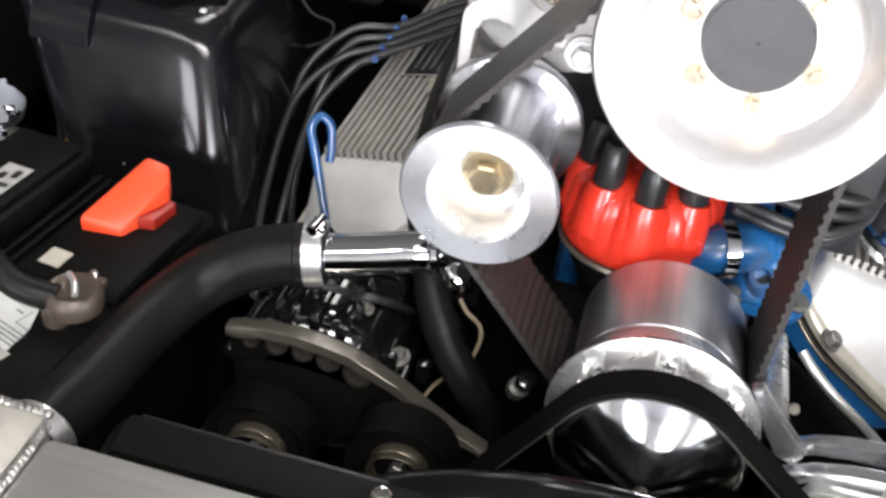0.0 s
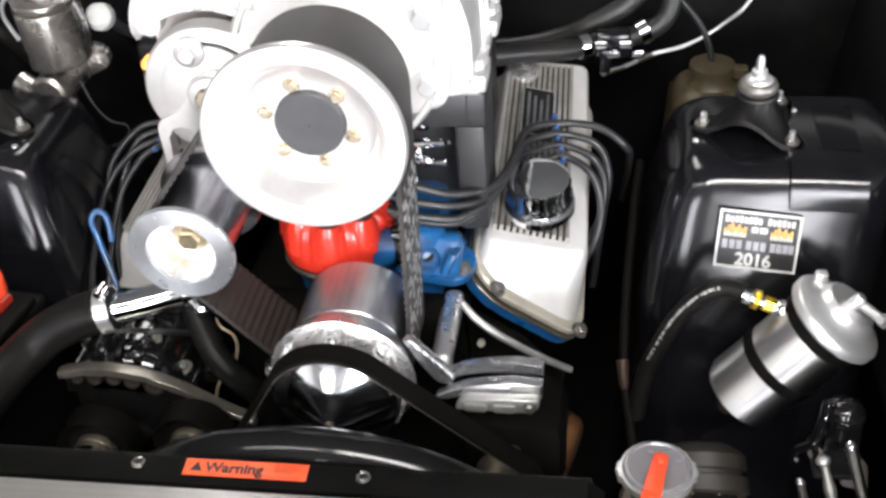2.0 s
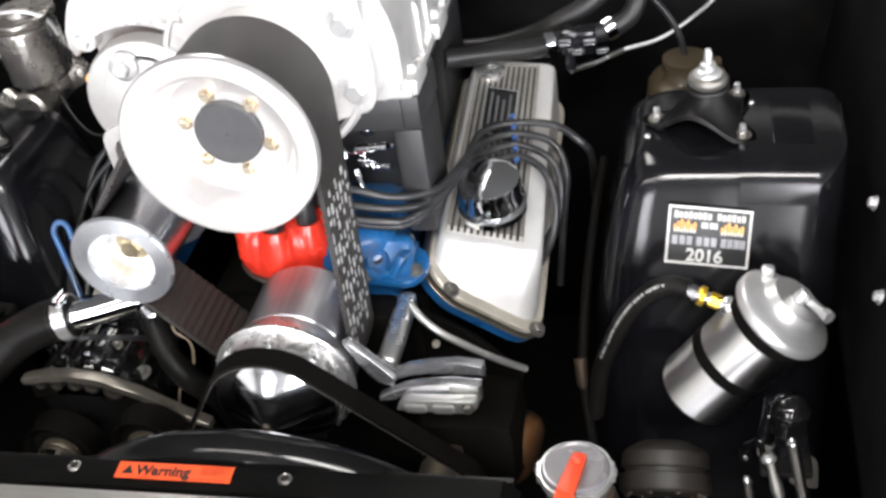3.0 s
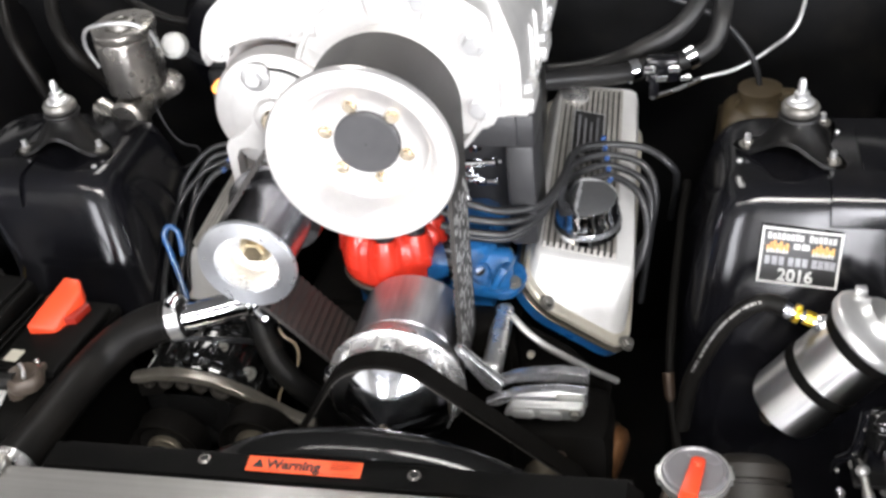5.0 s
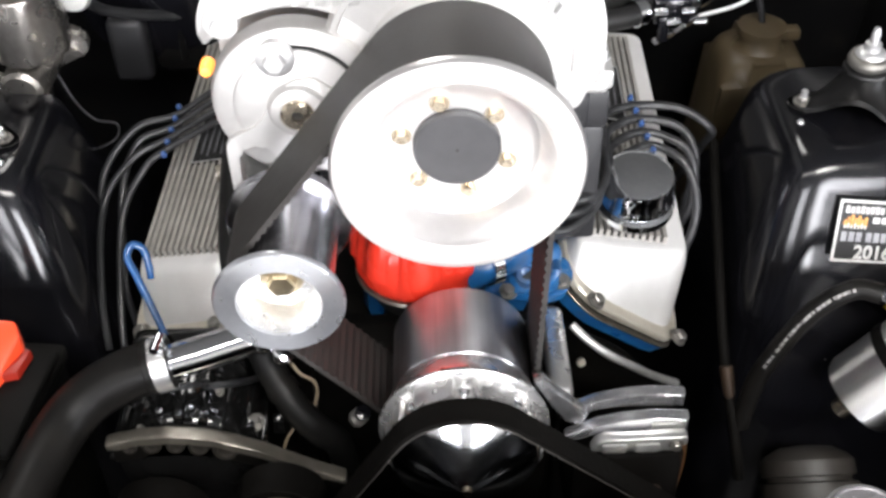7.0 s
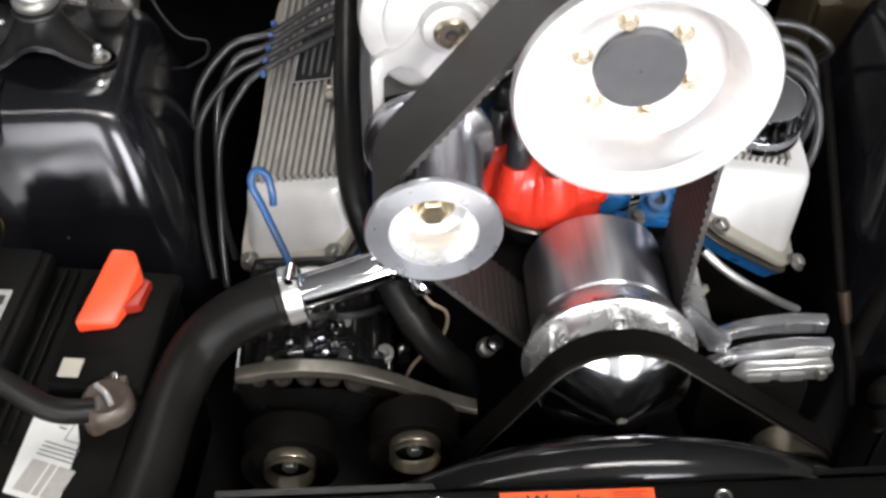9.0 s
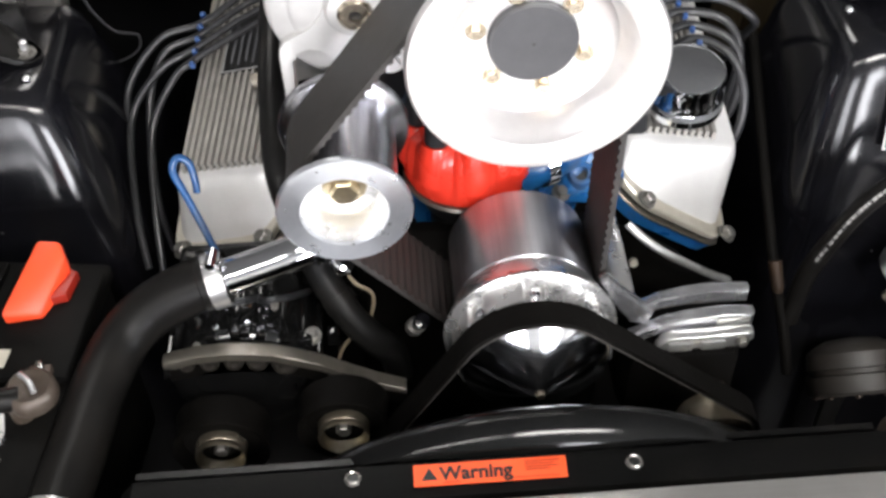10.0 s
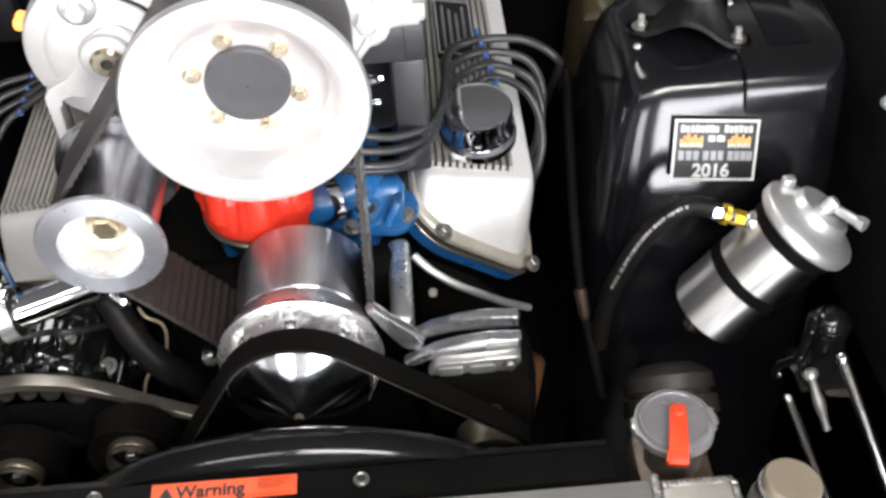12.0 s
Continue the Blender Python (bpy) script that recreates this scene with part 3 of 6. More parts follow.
    return ob, cx


shock_tower(1)
shock_tower(-1)

# ---------------------------------------------------------------- radiator, shroud
rad = thing("radiator", "brushed aluminium radiator with welded tank ends", "radiator")
part("top_tank", box((-0.31, -0.254, 0.715), (0.25, -0.198, 0.785), 0.006), M["brushed"], rad, "brushed aluminium top tank")
part("tank_end", box((-0.368, -0.262, 0.70), (-0.313, -0.185, 0.788), 0.008), M["tankend"], rad, "welded tank end")
part("tank_end", box((0.253, -0.262, 0.70), (0.305, -0.204, 0.788), 0.008), M["tankend"], rad, "welded tank end")
part("core", box((-0.30, -0.248, 0.33), (0.245, -0.204, 0.715), 0.002), M["grey"], rad, "dark finned core")
part("bottom_tank", box((-0.31, -0.254, 0.27), (0.25, -0.198, 0.33), 0.006), M["brushed"], rad)


def weld_bead(a, b, n, r, parent):
    """One bead of overlapping scales."""
    a, b = Vector(a), Vector(b)
    m = n * 6
    line = [a.lerp(b, i / m) + Vector((random.uniform(-1, 1), random.uniform(-1, 1), 0)) * r * 0.12 for i in range(m + 1)]
    bm = tube(line, lambda t: r * (0.78 + 0.42 * abs(math.sin(math.pi * n * t))), 8, smooth=False)
    part("weld_bead", bm, M["weld"], parent, "scaly weld bead")


weld_bead((-0.3115, -0.256, 0.785), (-0.3115, -0.197, 0.785), 16, 0.0025, rad)
weld_bead((0.2515, -0.256, 0.785), (0.2515, -0.197, 0.785), 16, 0.0025, rad)
weld_bead((-0.368, -0.186, 0.786), (-0.313, -0.186, 0.786), 14, 0.0025, rad)
weld_bead((-0.366, -0.262, 0.787), (-0.366, -0.190, 0.787), 16, 0.0025, rad)
weld_bead((0.255, -0.206, 0.786), (0.303, -0.206, 0.786), 14, 0.0025, rad)
weld_bead((0.303, -0.262, 0.787), (0.303, -0.208, 0.787), 13, 0.0025, rad)
part("filler_neck", lathe([(0.0, 0), (0.021, 0), (0.021, 0.03), (0.027, 0.034), (0.027, 0.036), (0, 0.036)], (0.279, -0.1480, 0.7315), (0, 0, 1), 28), M["cuff"], rad, "oxidised filler neck")
part("neck_box", box((0.250, -0.206, 0.68), (0.308, -0.118, 0.735), 0.010), M["corroded"], rad, "stained filler box")

shroud = thing("fan_shroud", "black fan shroud behind the radiator tank", "fan shroud")
bm = bmesh.new()
prof = [(-0.197, 0.770), (-0.195, 0.7835), (-0.178, 0.7860), (-0.1695, 0.7848), (-0.1662, 0.780), (-0.1655, 0.768)]
rows = []
for x in (-0.285, -0.275, 0.225, 0.238):
    drop = 0.012 if x in (-0.285, 0.238) else 0.0
    rows.append([bm.verts.new((x, y, z - drop)) for y, z in prof])
for a, b in zip(rows, rows[1:]):
    for k in range(len(prof) - 1):
        bm.faces.new((a[k], a[k + 1], b[k + 1], b[k]))
bmesh.ops.solidify(bm, geom=bm.faces, thickness=0.003)
part("top_plate", bm, M["shroudblack"], shroud, "satin black top plate")
FX, FZ, FR = -0.004, 0.530, 0.205
bm = bmesh.new()
inner, outer = [], []
for k in range(72):
    a = 2 * math.pi * k / 72
    c, s = math.cos(a), math.sin(a)
    t = min((0.232 if c > 0 else 0.282) / max(abs(c), 1e-6), (0.232 if s > 0 else 0.24) / max(abs(s), 1e-6))
    inner.append([bm.verts.new((FX + (FR - 0.004) * c, y, FZ + (FR - 0.004) * s)) for y in (-0.152, -0.147)])
    outer.append([bm.verts.new((FX + max(t, FR) * c, y, FZ + max(t, FR) * s)) for y in (-0.152, -0.147)])
for k in range(72):
    q = (k + 1) % 72
    bm.faces.new((inner[k][0], inner[q][0], outer[q][0], outer[k][0]))
    bm.faces.new((inner[k][1], outer[k][1], outer[q][1], inner[q][1]))
    bm.faces.new((outer[k][0], outer[q][0], outer[q][1], outer[k][1]))
part("back_panel", bm, M["black_satin"], shroud)
part("fan_ring", lathe([(FR + 0.004, -0.148), (FR + 0.001, -0.125), (FR - 0.004, -0.108), (FR - 0.004, -0.104), (FR + 0.001, -0.100), (FR + 0.001, -0.094), (FR - 0.012, -0.092), (FR - 0.012, -0.148)], (FX, 0, FZ), (0, 1, 0), 96, closed=True), M["lacquer"], shroud, "glossy black fan ring")
part("flare", lathe([(0.2480, -0.1665), (0.2520, -0.1655), (0.2575, -0.1615), (0.2620, -0.1570), (0.2650, -0.1520), (0.2665, -0.1465), (0.2660, -0.1410), (0.2630, -0.1360), (0.2560, -0.1310), (0.2400, -0.1240), (0.2220, -0.1170), (FR + 0.004, -0.1125)], (FX, 0, FZ), (0, 1, 0), 96), M["flare"], shroud, "glossy flared inlet")
for sx, sy in ((-0.1315, -0.179), (0.0525, -0.181)):
    scw = part("screw", lathe([(0.0036, -0.001), (0.0036, 0.0012), (0.0043, 0.0018), (0.0054, 0.0010), (0.0057, -0.001)], (sx, sy, 0.7865), (0, 0.08, 1), 24, closed=True), M["dullcast"], shroud, "silver socket screw")
    # black disc paints the shade in the socket
    part("socket", lathe([(0, 0.0004), (0.0037, 0.0004)], (sx, sy, 0.7865), (0, 0.08, 1), 16), M["ink"], scw)

warn = thing("warning_label", "orange warning sticker on the black fan shroud", "sticker")
U, V = Vector((0.099, 0.003, -0.0075)).normalized(), Vector((0, 0.0147, 0.0013)).normalized()
W0 = Vector((-0.092, -0.1885, 0.7862))
part("sheet", prism([(0, 0), (0.100, 0), (0.100, 0.0155), (0, 0.0155)], 0.0004, W0, (1, 0, -0.002), (0, 1, 0.085)), M["orange"], warn)
wu, wv = Vector((1, 0, -0.002)), Vector((0, 1, 0.085))
lettering("word", "Warning", 0.0135, M["ink"], warn, W0 + Vector((0.017, 0.0035, 0.0003)), wu, wv)
bm = bmesh.new()
tri = [(0.005, 0.0035), (0.0155, 0.0035), (0.01025, 0.0125)]
bm.faces.new([bm.verts.new(W0 + wu * x + wv.normalized() * y + Vector((0, 0, 0.001))) for x, y in tri])
part("triangle", bm, M["ink"], warn)
for row in ((0.073, 0.0125, 0.096, 0.0133), (0.073, 0.0105, 0.092, 0.0112), (0.073, 0.0085, 0.095, 0.0092), (0.073, 0.0065, 0.089, 0.0072), (0.019, 0.0012, 0.030, 0.0019), (0.06, 0.0015, 0.095, 0.0021)):
    bars("print_bar", warn, M["darkred"], [row], W0, wu, wv, 0.0009)

CP = Vector((0.2775, -0.1465, 0.7695))
ear = bmesh.new()
out = []
for k in range(48):
    a = 2 * math.pi * k / 48
    r = 0.0292 + 0.0042 * max(0.0, math.cos(2 * (a - 0.05))) ** 18 - 0.0012 * max(0.0, math.cos(2 * (a - 0.05))) ** 3
    out.append((r * math.cos(a), r * math.sin(a)))
prism(out, 0.0065, CP, (1, 0, 0), (0, 1, 0), 0.002, ear)
cap = part("radiator_cap", ear, M["bracket"], rad, "grey pressure cap with a crimped silver rim")
part("disc", lathe([(0, 0.0095), (0.0225, 0.0098), (0.0235, 0.0108), (0.0252, 0.0106), (0.0268, 0.008), (0.0268, 0.004)], CP, (0, 0, 1), 40), M["clearcap"], cap, "grey top disc")
part("lever", prism(rounded([(-0.0055, 0.012), (0.0055, 0.012), (0.0070, -0.030), (-0.0070, -0.030)], 0.002), 0.006, CP + Vector((0.001, -0.004, 0.011)), (1, -0.2, 0), (0.2, 1, -0.05), 0.0015), M["redcap"], cap, "red plastic lever")
part("lever_tip", prism(rounded([(-0.0070, 0.003), (0.0070, 0.003), (0.008, -0.009), (-0.008, -0.009)], 0.002), 0.007, CP + Vector((-0.0045, -0.030, 0.0085)), (1, -0.2, 0), (0.2, 1, 0.4), 0.0015), M["redcap"], cap)
part("rivet", lathe([(0, 0.0035), (0.003, 0.003), (0.004, 0), (0, 0)], CP + Vector((0.002, 0, 0.0165)), (0, 0, 1), 12), M["redcap"], cap)

# ---------------------------------------------------------------- engine block
EX = -0.030
eng = thing("engine", "blue painted V8 engine block and heads", "engine")
# block and timing cover: the shade down here is painted in as near-black
part("block", box((EX - 0.13, 0.10, 0.42), (EX + 0.13, 0.60, 0.70), 0.02), M["black_and_shade"], eng, "engine block, near-black for the shade around it")
part("timing_cover", box((EX - 0.10, 0.065, 0.45), (EX + 0.12, 0.11, 0.745), 0.02), M["black_and_shade"], eng, "timing cover, near-black for the shade around it")


part("intake_manifold", box((EX - 0.052, 0.13, 0.70), (EX + 0.10, 0.56, 0.80), 0.015), M["blue"], eng)

thermo = thing("thermostat_housing", "blue thermostat housing with a clamp and stub hose", "thermostat housing")
part("housing", box((-0.026, -0.022, -0.024), (0.024, 0.024, 0.022), 0.010, Matrix.Translation((0.066, 0.130, 0.772)) @ pose(0, 0, 0, -24, 12, 18), seg=3), M["blue"], thermo)
part("outlet", tube([(0.060, 0.135, 0.785), (0.046, 0.120, 0.796), (0.028, 0.108, 0.796), (0.010, 0.106, 0.786)], lambda t: 0.021 - 0.004 * t, 22), M["blue"], thermo)
part("flange", prism(rounded([(-0.040, -0.016), (0.030, -0.024), (0.044, 0.004), (0.028, 0.026), (-0.034, 0.022)], 0.010, 4), 0.011, (0.064, 0.128, 0.752), (1, 0.1, -0.1), (0, 1, 0.25), 0.003), M["blue"], thermo)
part("rib", box((-0.004, -0.030, -0.012), (0.004, 0.022, 0.014), 0.003, Matrix.Translation((0.084, 0.124, 0.770)) @ pose(0, 0, 0, -20, 25, -14)), M["blue"], thermo)
port = part("port", lathe([(0.0058, 0.004), (0.0058, 0.012), (0.0095, 0.012), (0.0110, 0.009), (0.0115, -0.012)], (0.062, 0.109, 0.776), (0.0, -0.55, 0.8), 24), M["blue"], thermo)
# hole's dark inside is a flat black disc, shade put in as colour
part("hole", lathe([(0, 0.006), (0.0060, 0.006)], (0.062, 0.109, 0.776), (0.0, -0.55, 0.8), 20), M["ink"], port, "black disc for the shaded threaded hole")
part("clamp", lathe([(0.0195, -0.005), (0.0212, -0.005), (0.0212, 0.005), (0.0195, 0.005)], (0.030, 0.1085, 0.796), (-0.9, -0.4, 0), 28, closed=True), M["chrome"], thermo, "steel hose clamp")
for p in ((0.094, 0.118, 0.760), (0.046, 0.102, 0.765), (0.083, 0.145, 0.778)):
    hexbolt("bolt", p, (0.1, -0.4, 1), 0.0055, 0.007, M["dullmetal"], thermo, 0.008)


# ---------------------------------------------------------------- valve covers
def valve_cover(side, top, low, t0, t1, n, group="valve covers"):
    """Finned cast cover: a nearly level finned top over a steeply tilted flange, with a plain sloping nose.
    top: inner front, outer front, outer back, inner back; low: inner front, nose, outer front, outer back, inner back."""
    ob = thing("valve_cover", "cast aluminium finned valve cover with a plain front end", "valve cover", group)
    T = [Vector(p) for p in top]
    B = [Vector(p) for p in low]
    mid = (T[0] + T[2]) / 2
    b = ((T[3] - T[0]) + (T[2] - T[1])).normalized()
    a = (T[1] - T[0]).normalized()
    c = a.cross(b).normalized() * side
    # lower outline with rounded corners, upper outline with as many points
    fa, fb = (B[3] - B[2]).normalized(), None
    fn = (B[2] - B[0]).cross(B[4] - B[0]).normalized() * side

    def ring(pts, r, lift=0.0, grow=0.0, normal=None):
        out = []
        k = len(pts)
        cen = sum(pts, Vector()) / k
        for i in range(k):
            p, q, s = pts[i], pts[i - 1], pts[(i + 1) % k]
            p = p + (p - cen).normalized() * grow
            q, s = q + (q - cen).normalized() * grow, s + (s - cen).normalized() * grow
            d1, d2 = (q - p), (s - p)
            rr = min(r, d1.length * 0.45, d2.length * 0.45)
            e0, e1 = p + d1.normalized() * rr, p + d2.normalized() * rr
            for j in range(5):
                t = j / 4
                out.append((1 - t) ** 2 * e0 + 2 * t * (1 - t) * p + t * t * e1 + (normal * lift if normal else Vector()))
        return out

    T5 = [T[0], T[0].lerp(T[1], 0.3), T[1], T[2], T[3]]

    def loft(rings, mat, name, label="", cap0=True):
        bm = bmesh.new()
        vs = [[bm.verts.new(p) for p in r] for r in rings]
        for p, q in zip(vs, vs[1:]):
            for k in range(len(p)):
                bm.faces.new((p[k], p[(k + 1) % len(p)], q[(k + 1) % len(q)], q[k]))
        bm.faces.new(vs[-1])
        if cap0:
            bm.faces.new(vs[0][::-1])
        return part(name, bm, mat, ob, label, 40)

    low0, top1 = ring(B, 0.026), ring(T5, 0.012)
    mid1 = [p.lerp(q, 0.86) + (q - p) * 0.0 for p, q in zip(low0, ring(T5, 0.012, 0.0, 0.006))]
    loft([low0, mid1, [p.lerp(q, 0.96) for p, q in zip(low0, ring(T5, 0.012, 0.0, 0.0035))], top1], M["covercast"], "shell", "cast aluminium shell")
    loft([ring(B, 0.026, -0.003, 0.0095, fn), ring(B, 0.026, 0.002, 0.0098, fn), ring(B, 0.026, 0.0035, 0.0085, fn)], M["flangecast"], "flange", "cast flange")
    loft([ring(B, 0.026, -0.0060, 0.0080, fn), ring(B, 0.026, -0.0034, 0.0080, fn)], M["black_satin"], "gasket", "dark gasket")
    loft([ring(B, 0.026, -0.0088, 0.0130, fn), ring(B, 0.026, -0.0070, 0.0138, fn), ring(B, 0.026, -0.0062, 0.0130, fn)], M["cuff"], "rail", "dull machined rail")
    bm = bmesh.new()
    vs = [[bm.verts.new(p) for p in r] for r in (ring(B, 0.026, -0.022, 0.010, fn), ring(B, 0.026, -0.0090, 0.0125, fn))]
    for k in range(len(vs[0])):
        bm.faces.new((vs[0][k], vs[0][(k + 1) % len(vs[0])], vs[1][(k + 1) % len(vs[0])], vs[1][k]))
    bm.faces.new(vs[0])
    bm.faces.new(vs[1])
    part("cylinder_head", bm, M["blue"], eng, "blue cylinder head")
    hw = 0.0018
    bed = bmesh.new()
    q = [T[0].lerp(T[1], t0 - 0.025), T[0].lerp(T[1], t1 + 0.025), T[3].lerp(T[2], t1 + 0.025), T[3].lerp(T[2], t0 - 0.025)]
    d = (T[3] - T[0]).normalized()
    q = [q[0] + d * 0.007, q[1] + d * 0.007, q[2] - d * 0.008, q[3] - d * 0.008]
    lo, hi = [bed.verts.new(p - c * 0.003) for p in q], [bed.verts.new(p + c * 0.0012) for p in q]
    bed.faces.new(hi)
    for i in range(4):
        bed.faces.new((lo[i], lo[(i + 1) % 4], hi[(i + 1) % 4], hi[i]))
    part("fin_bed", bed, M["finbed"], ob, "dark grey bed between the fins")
    for k in range(n):
        t = t0 + (t1 - t0) * k / (n - 1)
        f, r = T[0].lerp(T[1], t), T[3].lerp(T[2], t)
        d = (r - f).normalized()
        f, r = f + d * 0.004, r - d * 0.01
        bm = bmesh.new()
        v = [bm.verts.new(p + a * dx + c * z) for p, z in ((f, -0.002), (f + d * 0.004, 0.0065), (r, 0.0065), (r + d * 0.004, -0.002)) for dx in (-hw, hw)]
        for q in ((0, 1, 3, 2), (2, 3, 5, 4), (4, 5, 7, 6), (0, 2, 4, 6), (1, 7, 5, 3)):
            bm.faces.new([v[i] for i in q])
        part("fin", bm, M["fin"], ob)
    return ob, T, B, a, b, c, fn


def name_plate(ob, corner, a, b, c, w, l, side):
    """The black plate let in between the fins."""
    o = Vector(corner)
    bm = bmesh.new()
    v = [bm.verts.new(o + a * x + b * y + c * z) for z in (-0.008, 0.0) for x, y in ((0, 0), (w, 0), (w, l), (0, l))]
    for q in ((4, 5, 6, 7), (0, 1, 5, 4), (1, 2, 6, 5), (2, 3, 7, 6), (3, 0, 4, 7)):
        bm.faces.new([v[i] for i in q])
    plate = part("name_plate", bm, M["ink"], ob, "black plate with worn lettering")
    for x0, y0, x1, y1 in ((0, 0, w, 0.0016), (0, l - 0.0016, w, l), (0, 0, 0.0016, l), (w - 0.0016, 0, w, l)):
        bars("border", plate, M["satin"], [(x0, y0, x1, y1)], o, a, b, 0.0004 * side)
    for k in range(4):
        x = w * (0.17 + 0.19 * k)
        bars("print_line", plate, M["greyink"], [(x, l * 0.1 + 0.003 * (k % 2), x + 0.0028, l * 0.9 - 0.005 * (k % 3))], o, a, b, 0.0005 * side)


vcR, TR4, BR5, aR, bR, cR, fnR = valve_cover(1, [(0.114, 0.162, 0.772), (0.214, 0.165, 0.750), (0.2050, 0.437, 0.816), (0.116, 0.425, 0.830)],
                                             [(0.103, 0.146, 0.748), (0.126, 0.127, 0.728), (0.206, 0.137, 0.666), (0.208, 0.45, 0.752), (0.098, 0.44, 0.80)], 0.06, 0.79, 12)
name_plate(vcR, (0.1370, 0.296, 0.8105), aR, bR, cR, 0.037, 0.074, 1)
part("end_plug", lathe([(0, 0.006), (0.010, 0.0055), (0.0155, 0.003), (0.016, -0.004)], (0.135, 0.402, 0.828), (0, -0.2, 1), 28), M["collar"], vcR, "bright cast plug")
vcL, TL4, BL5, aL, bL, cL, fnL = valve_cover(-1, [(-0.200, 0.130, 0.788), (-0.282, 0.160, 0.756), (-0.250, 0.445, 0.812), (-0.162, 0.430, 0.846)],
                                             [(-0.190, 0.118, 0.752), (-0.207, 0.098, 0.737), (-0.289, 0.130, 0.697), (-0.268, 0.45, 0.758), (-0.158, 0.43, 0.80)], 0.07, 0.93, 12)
name_plate(vcL, TL4[0] + aL * 0.021 + bL * 0.112 + cL * 0.0068, aL, bL, cL, 0.042, 0.072, -1)
for vc, pts, nn in ((vcR, ((0.126, 0.1215, 0.7320), (0.208, 0.130, 0.674)), fnR), (vcL, ((-0.207, 0.094, 0.7415), (-0.284, 0.124, 0.704)), fnL)):
    for p in pts:
        hexbolt("bolt", p, nn, 0.0065, 0.007, M["dullmetal"], vc, 0.009)

breather = thing("oil_breather", "chrome push-in oil breather on the valve cover", "breather")
oc, cz = Vector((0.1655, 0.188, 0.792)), Vector((0.0, -0.16, 1.0))
part("cap", lathe([(0, 0.0375), (0.026, 0.037), (0.0305, 0.0348), (0.0322, 0.030), (0.0315, 0.018), (0.0335, 0.015), (0.0340, 0.010), (0.031, 0.006), (0.031, 0.0)], oc, cz, 48), M["chrome"], breather)
part("neck", lathe([(0.0355, -0.004), (0.0355, 0.003), (0.031, 0.006), (0.026, 0.006)], oc, cz, 40), M["chrome"], breather, "chrome knurled neck ring")

# ---------------------------------------------------------------- supercharger
sc = thing("supercharger", "bare cast aluminium roots supercharger with an idler arm", "supercharger")
PV = Vector((-0.112, 0, 0.975))
pocket = [(PV.x + 0.0765 * math.cos(radians(a)), PV.z + 0.0765 * math.sin(radians(a))) for a in range(-41, 148, 7)]
face = pocket + rounded([(-0.1775, 1.020), (-0.177, 1.045), (-0.163, 1.078), (-0.130, 1.100), (-0.05, 1.106), (0.05, 1.100), (0.094, 1.07), (0.099, 1.01), (0.097, 0.972), (0.086, 0.956)], 0.012, 4)[2:] + [(0.0, 0.950)]
part("front_plate", prism(face[::-1], -0.03, (0, 0.088, 0), (1, 0, 0), (0, 0, 1), 0.0025), M["cast"], sc, "cast front plate")
part("housing", prism(rounded([(-0.128, 0.954), (0.100, 0.954), (0.114, 0.966), (0.114, 1.02), (0.092, 1.085), (-0.09, 1.085), (-0.155, 1.06), (-0.172, 1.01), (-0.165, 0.96)], 0.02, 5), -0.36, (0, 0.119, 0), (1, 0, 0), (0, 0, 1), 0.004), M["cast"], sc, "cast housing")
for y in (0.125, 0.235):
    part("foot", box((0.085, y, 0.9525), (0.124, y + 0.045, 0.970), 0.004), M["cast"], sc, "cast foot")
    hexbolt("bolt", (0.114, y + 0.022, 0.970), (0, 0, 1), 0.007, 0.007, M["satin"], sc, 0.009)
part("base_flange", box((0.096, 0.121, 0.9525), (0.119, 0.40, 0.962), 0.003), M["cast"], sc, "cast base flange")
for y in (0.195, 0.300, 0.345):
    hexbolt("bolt", (0.113, y, 0.962), (0, 0, 1), 0.0055, 0.006, M["satin"], sc, 0.0072)
for y in (0.190, 0.225, 0.300):
    part("side_rib", prism([(0.108, 0.954), (0.118, 0.956), (0.1175, 0.965), (0.117, 1.010), (0.108, 1.025)], -0.006, (0, y, 0), (1, 0, 0), (0, 0, 1), 0.0015), M["cast"], sc, "cast side rib")
part("snout", lathe([(0.064, 0.09), (0.060, 0.06), (0.048, 0.05), (0.045, 0.0), (0, 0.0)], (0, 0, 1.0), (0, 1, 0), 40), M["cast"], sc)
part("snout_base", prism(rounded([(-0.085, 0.945), (0.080, 0.952), (0.09, 1.0), (0.07, 1.075), (-0.07, 1.075), (-0.09, 1.0)], 0.03, 5), 0.016, (0, 0.105, 0), (1, 0, 0), (0, 0, 1), 0.004), M["cast"], sc)
for bx, bz, br in ((0.0785, 1.045, 0.011), (0.079, 0.982, 0.011), (-0.160, 1.040, 0.0095), (-0.05, 1.090, 0.008), (0.035, 1.086, 0.010)):
    boss = part("bolt_boss", lathe([(0, 0), (br * 1.35, 0.0), (br * 1.25, -0.012), (0, -0.012)], (bx, 0.098, bz), (0, 1, 0), 24), M["cast"], sc)
    hexbolt("bolt", (bx, 0.0865, bz), (0, -1, 0), br * 0.8, 0.007, M["satin"], boss, br * 1.05)
for k in range(6):
    part("cast_letter", box((-0.128 + 0.0115 * k, 0.0862, 1.052), (-0.121 + 0.0115 * k, 0.0885, 1.064 - 0.002 * (k % 2)), 0.0008), M["cast"], sc)
part("face_rim", lathe([(0.083, 0.092), (0.086, 0.086), (0.090, 0.086), (0.093, 0.092)], (0.0, 0, 1.005), (0, 1, 0), 64), M["cast"], sc, "raised cast rim")
for a in (62, 100, -20, -52):
    c, s = math.cos(radians(a)), math.sin(radians(a))
